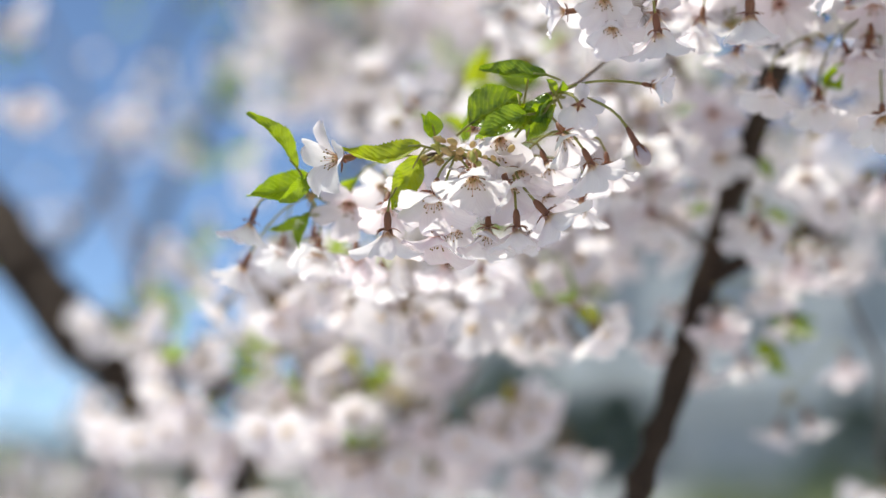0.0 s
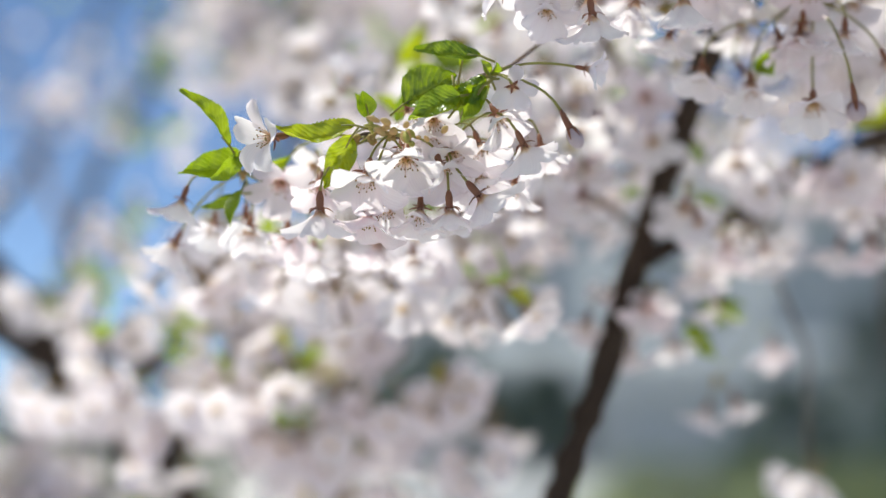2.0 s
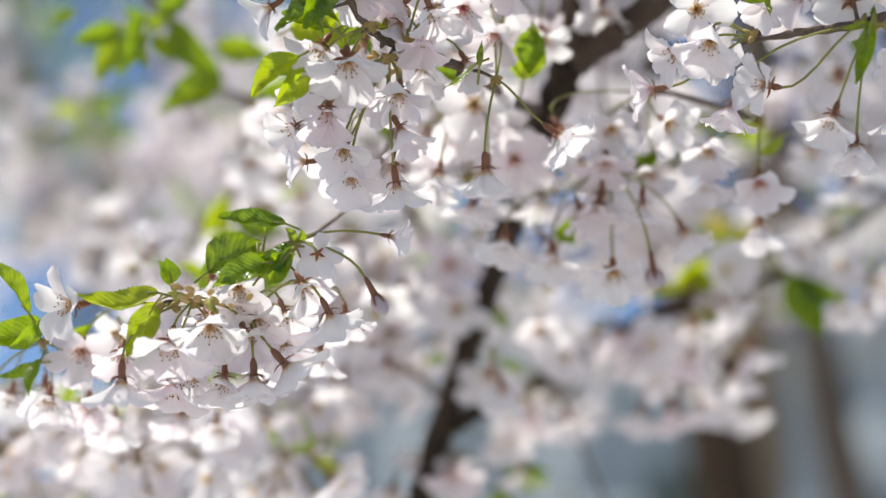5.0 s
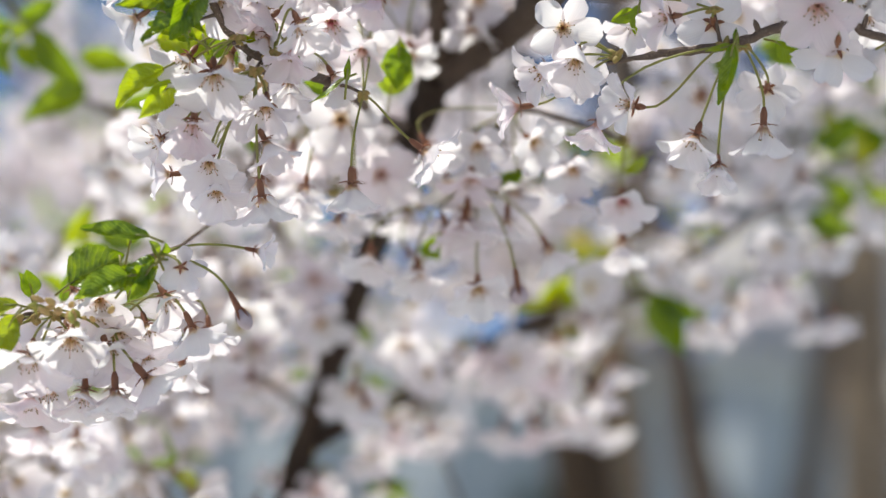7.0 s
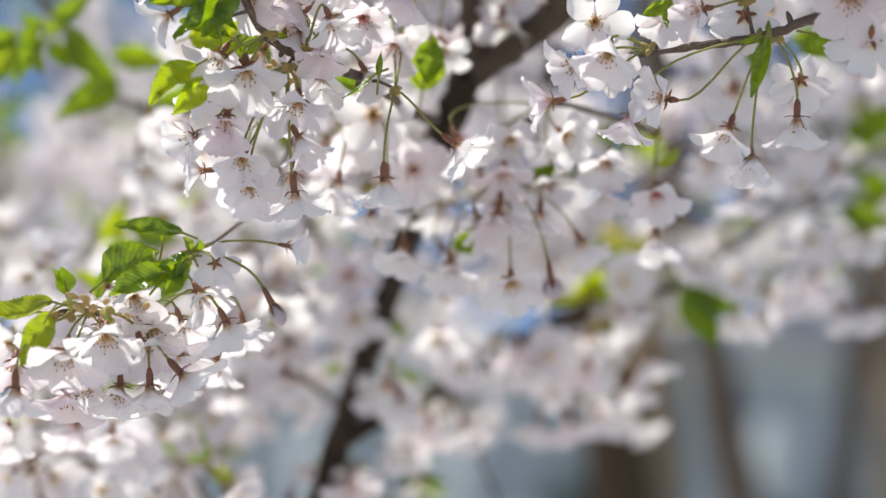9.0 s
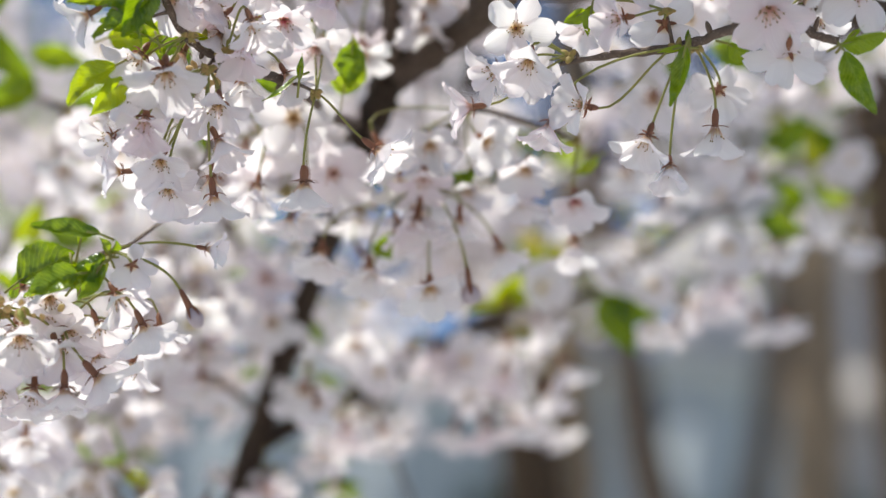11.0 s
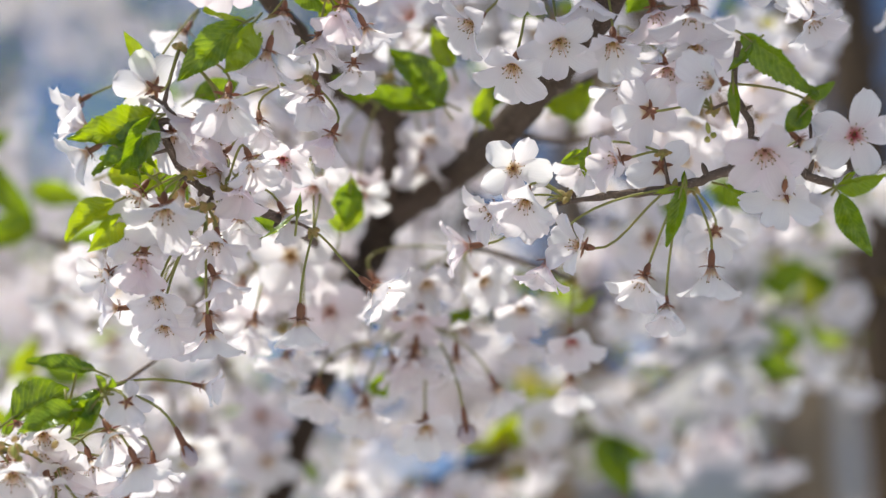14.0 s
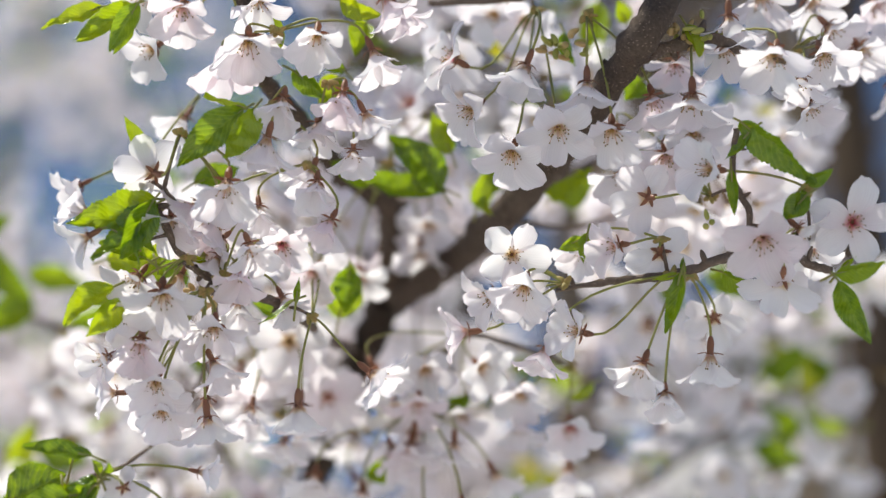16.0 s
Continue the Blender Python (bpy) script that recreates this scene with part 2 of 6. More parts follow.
def calyx_mesh(reflex):
    """The tube under a blossom with its five pointed sepals; the petals sit at its mouth, at the origin."""
    bm = bmesh.new()
    sweep(bm, [(0, 0, -0.0074, 0.00055), (0, 0, -0.0066, 0.0010), (0, 0, -0.0048, 0.00142), (0, 0, -0.0025, 0.00135), (0, 0, -0.0012, 0.0013), (0, 0, -0.0006, 0.0016)], 10)
    for k in range(5):
        a = 2 * math.pi * (k + 0.5) / 5
        ca, sa = math.cos(a), math.sin(a)
        rows = []
        for u, w in ((0, 0.0008), (0.35, 0.0009), (0.7, 0.0006), (1, 0.0001)):
            r, z = 0.0014 + 0.0038 * u * math.cos(reflex * u), -0.0010 - 0.0038 * u * math.sin(reflex * u)
            rows.append([bm.verts.new((ca * r - sa * w * s, sa * r + ca * w * s, z - 0.0003 * abs(s))) for s in (-1, 0, 1)])
        for p, q in zip(rows, rows[1:]):
            for j in range(2):
                bm.faces.new((p[j], q[j], q[j + 1], p[j + 1]))
    return mesh_of("blossom", bm, [CALYX])


PETALS = [petal_mesh(i, PETAL) for i in range(14)]
AGED_PETALS = [petal_mesh(i, AGED) for i in range(6)]
PINK_PETALS = [petal_mesh(i, PINK) for i in range(6)]
STAMENS = [stamen_mesh(i) for i in range(3)]
CALYCES = [calyx_mesh(-0.45), calyx_mesh(-0.15)]
count = [0]
LINES = []
BLOOMS = []


def aim(at, axis, spin, size=1.0):
    z = Vector(axis).normalized()
    return Matrix.LocRotScale(at, z.to_track_quat("Z", "Y") @ Euler((0, 0, spin)).to_quaternion(), (size,) * 3)


def stalk_line(start, end, arrive, r0, r1, steps=7):
    """A stalk from start to end that arrives along the given direction."""
    a, b = Vector(start), Vector(end)
    span = (b - a).length
    c1 = a + (b - a) * 0.35 + Vector((0, 0, 0.12 * span))
    c2 = b - Vector(arrive).normalized() * span * 0.35
    line = []
    for k in range(steps + 1):
        t = k / steps
        p = a * (1 - t) ** 3 + c1 * 3 * t * (1 - t) ** 2 + c2 * 3 * t * t * (1 - t) + b * t ** 3
        line.append((*p, r0 + (r1 - r0) * t))
    return line


def scales(thing, at, nodes=set()):
    """The knob of bud scales that a cluster's stalks spring from."""
    key = (id(thing), tuple(round(v, 3) for v in at))
    if key in nodes:
        return
    nodes.add(key)
    rng = random.Random(hash(key[1]) % 9999)
    bm = bmesh.new()
    for k in range(9):
        d = Vector((rng.gauss(0, 1), rng.gauss(0, 1), rng.gauss(-0.4, 0.7))).normalized()
        bend = Vector((rng.gauss(0, 1), rng.gauss(0, 1), rng.gauss(0, 1))) * 0.0007
        ln, w = rng.uniform(0.0028, 0.0052), rng.uniform(0.001, 0.0017)
        c = Vector(at)
        sweep(bm, [(*(c + d * ln * u + bend * u * u), w * r) for u, r in ((0.05, 0.7), (0.3, 1.0), (0.6, 1.0), (0.85, 0.7), (1.0, 0.25))], 6, 0.2)
    part("bud_scale", bm, BUD_SCALE, thing, "", "stuff")
    # a short spur shoot carries the knob where it stands off the twig
    near = min((p for _, line in LINES for p in line), key=lambda p: (Vector(p[:3]) - Vector(at)).length)
    gap = (Vector(at) - Vector(near[:3])).length
    if 0.003 < gap < 0.03:
        a, c = Vector(near[:3]), Vector(at)
        mid = (a + c) / 2 + Vector((0, 0, 0.06 * gap))
        bm = bmesh.new()
        sweep(bm, smooth_line([(*a, 0.0011), (*mid, 0.0008), (*c, 0.0009)], 4), 7, 0.4)
        part("spur", bm, TWIG, thing)


def bracts(thing, at, n, spread, mat, seed):
    """A tuft of plump bud scales, opened round the foot of a cluster."""
    rng = random.Random(seed)
    for _ in range(n):
        d = Vector((rng.gauss(0, 1), rng.gauss(-0.5, 0.6), rng.gauss(0, 0.8))).normalized()
        side = d.orthogonal().normalized() * rng.uniform(-0.0012, 0.0012)
        c = Vector(at) + Vector((rng.gauss(0, spread), rng.gauss(0, spread * 0.4), rng.gauss(0, spread * 0.5)))
        ln, w = rng.uniform(0.004, 0.0072), rng.uniform(0.0011, 0.0018)
        bm = bmesh.new()
        sweep(bm, [(*(c + d * ln * u + side * u * u), w * r) for u, r in ((0.0, 0.4), (0.2, 0.85), (0.5, 1.0), (0.75, 0.8), (0.92, 0.45), (1.0, 0.12))], 8, 0.15)
        part("bud_scale", bm, mat, thing)


def blossom(thing, at, axis, size, cup, node, aged=False):
    """One blossom: calyx with petals, stamens and a stalk to the knob at node. cup: degrees that the petals stand up by."""
    i = count[0]
    count[0] += 1
    rng = random.Random(i)
    BLOOMS.append((thing, at, axis, size, cup, node))
    size *= 1.15
    # blossoms turned to the camera are tipped down to fit its view
    view_tilt = 0.27 * min(1, max(0, (-axis[1] - 0.25) / 0.2)) * (axis[1] > -0.82)
    z = (Vector(axis).normalized() - Vector((0, 0, view_tilt))).normalized()
    # a blossom that hangs straight down closes to a bell
    hang = 1 + 0.2 * min(1, max(0, (-z.z - 0.7) / 0.22))
    mouth = Vector(at) - z * 0.004 * size
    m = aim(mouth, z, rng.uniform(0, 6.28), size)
    base = put("blossom", CALYCES[i % 2], thing, m, "older blossom with a reddened heart" if aged else "")
    kinds = AGED_PETALS if aged else PINK_PETALS if rng.random() < 0.22 else PETALS
    for k in range(5):
        tilt = cup * hang * rng.uniform(0.65, 1.1)
        turn = 72 * k + rng.uniform(-7, 7)
        s = rng.uniform(0.93, 1.07)
        pm = pose(0, 0, 0, 0, 0, turn) @ pose(0.0007, 0, 0.0003 * (k % 2), rng.uniform(-9, 9), -tilt, 0) @ Matrix.Diagonal((s, s, s, 1))
        put("petal", rng.choice(kinds), base, pm)
    put("stamen_tuft", STAMENS[i % 3], base)
    inv = m.inverted()
    tail = mouth - z * 0.007 * size
    bm = bmesh.new()
    sweep(bm, [(*(inv @ Vector(p[:3])), p[3] / size) for p in stalk_line(node, tail, z, 0.0006, 0.00065)], 5)
    part("stalk", bm, STALK, base)
    scales(thing, node)


def crowd(thing, share, seed):
    """Fills a shoot's clusters: further blossoms from the same knobs, hanging behind the outer ones."""
    rng = random.Random(seed)
    for at, axis, size, cup, node in [b[1:] for b in BLOOMS if b[0] == thing and b[2][1] < 0.6 and b[1][1] < 1.0 and (Vector(b[1]) - Vector(b[5])).length < 0.042]:
        if rng.random() < share:
            off = Vector((rng.gauss(0, 0.012), rng.uniform(0.012, 0.034), rng.uniform(-0.016, 0.008)))
            z = (Vector(axis) + Vector((rng.gauss(0, 0.4), rng.gauss(0, 0.3), rng.gauss(-0.3, 0.3)))).normalized()
            blossom(thing, Vector(at) + off, z, size * rng.uniform(0.88, 1.0), cup * rng.uniform(0.9, 1.3), node)


def bud(thing, at, axis, node, fat=1):
    """A closed bud on its stalk."""
    z = Vector(axis).normalized()
    m = aim(at, z, 0.3)
    inv = m.inverted()
    bm = bmesh.new()
    sweep(bm, [(0, 0, -0.0155, 0.0008), (0, 0, -0.013, 0.0013), (0, 0, -0.009, 0.0016), (0, 0, -0.006, 0.0018), (0, 0, -0.0045, 0.0012)], 9)
    # five sepals clasp the petals
    for k in range(5):
        a = 1.2566 * k
        rows = [[bm.verts.new((math.cos(a + s * w) * r * fat, math.sin(a + s * w) * r * fat, h)) for s in (-1, 0, 1)] for h, r, w in ((-0.0062, 0.0018, 0.4), (-0.0042, 0.0027, 0.28), (-0.0024, 0.0032, 0.14), (-0.0008, 0.0035, 0.02))]
        for p, q in zip(rows, rows[1:]):
            for j in range(2):
                bm.faces.new((p[j], q[j], q[j + 1], p[j + 1]))
    base = put("bud", mesh_of("bud", bm, [CALYX]), thing, m)
    bm = bmesh.new()
    sweep(bm, [(0, 0, -0.006, 0.0014), (0, 0, -0.0035, 0.0027 * fat), (0, 0, -0.0005, 0.0034 * fat), (0, 0, 0.002, 0.003 * fat), (0, 0, 0.0036, 0.002 * fat), (0, 0, 0.0046, 0.0005)], 12, 0.15)
    part("bud_tip", bm, BUD_PETAL, base, "folded pale pink petals")
    bm = bmesh.new()
    tail = Vector(at) - z * 0.015
    sweep(bm, [(*(inv @ Vector(p[:3])), p[3]) for p in stalk_line(node, tail, z, 0.0006, 0.0007)], 5)
    part("stalk", bm, STALK, base)
    scales(thing, node)


def leaf_grid(bm, uv, base, tip, width, normal, rng, nu=30, nv=6, teeth=0.06, crimp=0.0):
    a, b = Vector(base), Vector(tip)
    ln = (b - a).length
    x = (b - a) / ln
    n = Vector(normal)
    n = (n - x * n.dot(x)).normalized()
    y = n.cross(x)
    fold, droop, wav = rng.uniform(0.25, 0.6) + 3 * crimp, rng.uniform(-0.05, 0.16) + 1.5 * crimp * rng.uniform(-1, 1), rng.uniform(0, 6)
    rows = []
    for i in range(nu + 1):
        u = i / nu
        prof = math.sin(math.pi * u ** 0.82) ** 0.85 * (1 - 0.25 * u) * 1.1 + 0.015
        jag = 1 + teeth * (1 if i % 2 else -0.6) * rng.uniform(0.5, 1.3) * (0 < i < nu)
        row = []
        for j in range(-nv // 2, nv // 2 + 1):
            v = j / (nv // 2)
            edge = jag if abs(v) == 1 else 1
            w = width / 2 * prof * v * edge
            h = abs(w) * fold + width * 0.05 * math.sin(9 * u + wav + 2 * v) * abs(v) - ln * droop * math.sin(math.pi * u)
            if crimp:
                w3 = Vector((u * ln * 190, v * width * 110, wav))
                h += crimp * width * (1.5 * noise.noise(w3) + 0.8 * noise.noise(w3 * 2.3))
            h += crimp * width * (0.08 * math.sin(38 * (u - 0.28 * abs(v) * width / ln)) * abs(v) * (1 - v * v * 0.5) + 1.1 * math.sin(5 * u + wav) * v * abs(v))
            p = a + x * (ln * u + (0.04 * ln * teeth * 2 if abs(v) == 1 and i % 2 else 0)) + y * w + n * h
            row.append((bm.verts.new(p), (u, v)))
        rows.append(row)
    for p, q in zip(rows, rows[1:]):
        for j in range(len(p) - 1):
            quad = (p[j], q[j], q[j + 1], p[j + 1])
            f = bm.faces.new([k[0] for k in quad])
            for lp, k in zip(f.loops, quad):
                lp[uv].uv = k[1]


def leaf(thing, base, tip, width, normal):
    """A saw-edged young leaf folded along its midrib, with its leaf stalk."""
    count[0] += 1
    rng = random.Random(count[0])
    bm = bmesh.new()
    uv = bm.loops.layers.uv.new("uv")
    leaf_grid(bm, uv, base, tip, width, normal, rng, 40, 8, crimp=rng.uniform(0.05, 0.15))
    ob = put("leaf", mesh_of("leaf", bm, [LEAF]), thing)
    a, b = Vector(base), Vector(tip)
    d = (b - a).normalized()
    bm = bmesh.new()
    sweep(bm, [(*(a - d * 0.007 + Vector((0, 0, -0.002))), 0.0006), (*a, 0.0006), (*(a + d * 0.006), 0.0004)], 5)
    part("leaf_stalk", bm, STALK, ob)


def branch(label):
    ob = new("cherry_branch")
    return tagged(ob, label, "branch", "flowering shoots")


class Mass:
    """Blossom and leaf too far off to tell apart, gathered into one mesh each."""

    def __init__(self, thing):
        self.thing, self.v, self.f, self.uv = thing, [], [], []
        self.sv, self.sf = [], []
        self.tv, self.tf = [], []
        self.bm = bmesh.new()
        self.leaf_uv = self.bm.loops.layers.uv.new("uv")
        self.rng = random.Random(5 + len(thing.name))

    def flower(self, at, axis, size, cup):
        m = aim(at, axis, self.rng.uniform(0, 6.28), size)
        shape = ((0.0, 0.0012), (0.35, 0.0054), (0.72, 0.0076), (1.0, 0.0046))
        for k in range(5):
            a = radians(72 * k + self.rng.uniform(-8, 8))
            t = radians(cup * self.rng.uniform(0.6, 1.3))
            n0 = len(self.v)
            for u, w in shape:
                r = 0.0012 + 0.0158 * u * math.cos(t * (1.15 - 0.5 * u))
                h = 0.0158 * u * math.sin(t * (1.15 - 0.5 * u))
                for s in (-1, 0, 1):
                    cut = 0.0012 if s == 0 and u == 1 else 0
                    x, y = r - cut, w * s
                    p = m @ Vector((x * math.cos(a) - y * math.sin(a), x * math.sin(a) + y * math.cos(a), h + 0.0012 * abs(s)))
                    self.v.append(p[:])
                    self.uv.append((u, s))
            for i in range(3):
                for j in range(2):
                    self.f.append((n0 + 3 * i + j, n0 + 3 * i + 3 + j, n0 + 3 * i + 4 + j, n0 + 3 * i + 1 + j))

    def stalk(self, node, at):
        """A stalk that thickens into the calyx."""
        a, c = Vector(node), Vector(at)
        d = (c - a).normalized()
        s = d.orthogonal().normalized()
        t = d.cross(s)
        n0 = len(self.sv)
        for p, r in ((a, 0.0007), (a + (c - a) * 0.6, 0.0007), (a + (c - a) * 0.7, 0.0017), (c, 0.0021)):
            for k in range(3):
                w = 2.094 * k
                self.sv.append((p + (s * math.cos(w) + t * math.sin(w)) * r)[:])
        for i in range(3):
            for k in range(3):
                self.sf.append((n0 + 3 * i + k, n0 + 3 * i + (k + 1) % 3, n0 + 3 * i + 3 + (k + 1) % 3, n0 + 3 * i + 3 + k))

    def knob(self, at):
        """The clump of brownish bud scales that a cluster hangs from."""
        for _ in range(3):
            d = Vector([self.rng.gauss(0, 1) for _ in range(3)]).normalized()
            s = d.orthogonal().normalized()
            t = d.cross(s)
            c, ln, w = Vector(at), self.rng.uniform(0.004, 0.008), self.rng.uniform(0.0015, 0.003)
            n0 = len(self.sv)
            self.sv += [p[:] for p in (c, c + d * ln * 0.5 + s * w, c + d * ln * 0.5 + t * w, c + d * ln * 0.5 - s * w, c + d * ln * 0.5 - t * w, c + d * ln)]
            for k in range(4):
                self.sf += [(n0, n0 + 1 + k, n0 + 1 + (k + 1) % 4), (n0 + 5, n0 + 1 + (k + 1) % 4, n0 + 1 + k)]

    def twig(self, a, c, r0, r1):
        """A thin crooked shoot that carries the clusters."""
        d = c - a
        if d.length < 1e-4:
            return
        s = d.orthogonal().normalized()
        t = d.normalized().cross(s)
        mid = (a + c) / 2 + (s * self.rng.uniform(-0.09, 0.09) + t * self.rng.uniform(-0.09, 0.09)) * d.length
        n0 = len(self.tv)
        for p, r in ((a, r0), (mid, (r0 + r1) / 2), (c, r1)):
            for k in range(5):
                w = 1.2566 * k
                self.tv.append((p + (s * math.cos(w) + t * math.sin(w)) * r)[:])
        for i in range(2):
            for k in range(5):
                self.tf.append((n0 + 5 * i + k, n0 + 5 * i + (k + 1) % 5, n0 + 5 * i + 5 + (k + 1) % 5, n0 + 5 * i + 5 + k))

    def done(self, name):
        me = bpy.data.meshes.new("shoot_tangle")
        me.from_pydata(self.tv, [], self.tf)
        me.materials.append(TWIG)
        put("shoot_tangle", me, self.thing, None, "thin crooked brown shoots", "stuff")
        me = bpy.data.meshes.new("stalk_tangle")
        me.from_pydata(self.sv, [], self.sf)
        me.materials.append(MASS_STALK)
        put("stalk_tangle", me, self.thing, None, "olive and reddish blossom stalks", "stuff")
        me = bpy.data.meshes.new(name)
        me.from_pydata(self.v, [], self.f)
        lay = me.uv_layers.new(name="uv")
        for lp in me.loops:
            lay.data[lp.index].uv = self.uv[lp.vertex_index]
        me.materials.append(PETAL)
        me.polygons.foreach_set("use_smooth", [True] * len(me.polygons))
        put(name, me, self.thing, None, "mass of open white blossoms", "stuff")
        put("foliage", mesh_of("foliage", self.bm, [MASS_LEAF]), self.thing, None, "tufts of fresh green young leaves", "stuff")


def bough(mass, centre, radii, n):
    """n blossoms in hanging clusters within an uneven cloud."""
    rng = mass.rng
    c = Vector(centre)
    nodes = []
    own = [Vector(p[:3]) for thing, line in LINES if thing == mass.thing for p in line]
    if own:
        root = min(own, key=lambda p: (p - c).length)
        if (root - c).length < 0.3:
            nodes.append(root)
    nodes.append(c)
    if len(nodes) == 2:
        mass.twig(nodes[0], c, 0.0016, 0.0013)
    while n > 0:
        d = Vector((rng.gauss(0, 0.5), rng.gauss(0, 0.5), rng.gauss(0, 0.5)))
        if d.length > 1.15:
            continue
        node = Vector(centre) + Vector((d.x * radii[0], d.y * radii[1], d.z * radii[2]))
        at = min(nodes, key=lambda p: (p - node).length)
        mass.twig(at, node, 0.0012, 0.0008)
        nodes.append(node)
        mass.knob(node)
        for _ in range(min(n, rng.randint(2, 5))):
            off = Vector((rng.gauss(0, 1), rng.gauss(0, 1), rng.gauss(-0.9, 0.6))).normalized()
            at = node + off * rng.uniform(0.02, 0.034)
            mass.flower(at, off, rng.uniform(0.95, 1.28), rng.uniform(20, 55))
            mass.stalk(node, at)
            n -= 1
        if rng.random() < 0.36:
            tuft(mass, node, 0.012, rng.randint(1, 3), 0.7)


def tuft(mass, centre, radius, n, size=1.0):
    rng = mass.rng
    for _ in range(n):
        d = Vector((rng.gauss(0, 1), rng.gauss(0, 1), rng.gauss(0.1, 0.8))).normalized()
        a = Vector(centre) + d * radius * rng.uniform(0, 0.5)
        leaf_grid(mass.bm, mass.leaf_uv, a, a + d * rng.uniform(0.025, 0.042) * size, rng.uniform(0.011, 0.018) * size, Vector((rng.gauss(0, 1), rng.gauss(0, 1), 1.2)), rng, 8, 2)


# ---- ground and distance ----
def ground_sheet():
    m, n, l, b = material("pale_gravel", 0.9, 0.15)
    v = coords(n, l, (1, 1, 1))
    # colour raised so the mostly unseen ground bounces light up onto the petals
    c = mixed(n, l, ramp(n, l, fuzz(n, l, v, 0.8), [(0.35, (0, 0, 0)), (0.65, (1, 1, 1))]), (0.44, 0.43, 0.41), (0.62, 0.61, 0.595))
    c2 = mixed(n, l, ramp(n, l, fuzz(n, l, v, 60), [(0.42, (0, 0, 0)), (0.6, (1, 1, 1))]), c, (0.68, 0.67, 0.65))
    l.new(c2, b.inputs["Base Color"])
    bumped(n, l, b, fuzz(n, l, v, 150), 0.8, 0.01)
    bm = bmesh.new()
    rs = [0, 2, 5, 10, 20, 40, 80, 160, 320, 640, 1500]
    rings = [[bm.verts.new((0, 0, 0))]]
    for r in rs[1:]:
        rings.append([bm.verts.new((r * math.sin(a * math.pi / 24), r * math.cos(a * math.pi / 24), 0.04 * noise.noise(Vector((r, a * 0.7, 0))) * (r < 100))) for a in range(48)])
    for k in range(48):
        bm.faces.new((rings[0][0], rings[1][(k + 1) % 48], rings[1][k]))
    for a, c in zip(rings[1:], rings[2:]):
        for k in range(48):
            bm.faces.new((a[k], a[(k + 1) % 48], c[(k + 1) % 48], c[k]))
    tagged(new("ground", mesh_of("ground", bm, [m])), "pale trodden gravel under the cherry trees", "ground", kind="structure")


ground_sheet()


def lawn(turn0, turn1, near, far):
    m, n, l, b = material("grass", 0.9, 0.1)
    v = coords(n, l, (1, 1, 1))
    c = mixed(n, l, fuzz(n, l, v, 1.2), (0.11, 0.16, 0.05), (0.18, 0.21, 0.08))
    l.new(mixed(n, l, fuzz(n, l, v, 60), c, (0.24, 0.22, 0.13)), b.inputs["Base Color"])
    bumped(n, l, b, fuzz(n, l, v, 150), 0.8, 0.02)
    bm = bmesh.new()
    k = 24
    rows = []
    for i in range(k + 1):
        a = radians(turn0 + (turn1 - turn0) * i / k)
        wob = 0.3 * math.sin(i * 0.7)
        rows.append([bm.verts.new((math.sin(a) * r, math.cos(a) * r, z)) for r, z in ((near + wob, -0.05), (near + wob, 0.06), (far, 0.06), (far, -0.05))])
    for p, q in zip(rows, rows[1:]):
        for j in range(3):
            bm.faces.new((p[j], q[j], q[j + 1], p[j + 1]))
    bm.faces.new(rows[0])
    bm.faces.new(rows[-1][::-1])
    tagged(new("lawn", mesh_of("lawn", bm, [m], False)), "strip of spring lawn before the hedge", "lawn", kind="structure")


lawn(8, 40, 9, 30)


def polar(turn, dist, z=0.0):
    """A point seen from the standpoint: degrees to the right of straight ahead, metres away."""
    return Vector((math.sin(radians(turn)) * dist, math.cos(radians(turn)) * dist, z))


def box(bm, x0, x1, y0, y1, z0, z1):
    m = Matrix.Translation(((x0 + x1) / 2, (y0 + y1) / 2, (z0 + z1) / 2)) @ Matrix.Diagonal((x1 - x0, y1 - y0, z1 - z0, 1))
    bmesh.ops.create_cube(bm, size=1, matrix=m)


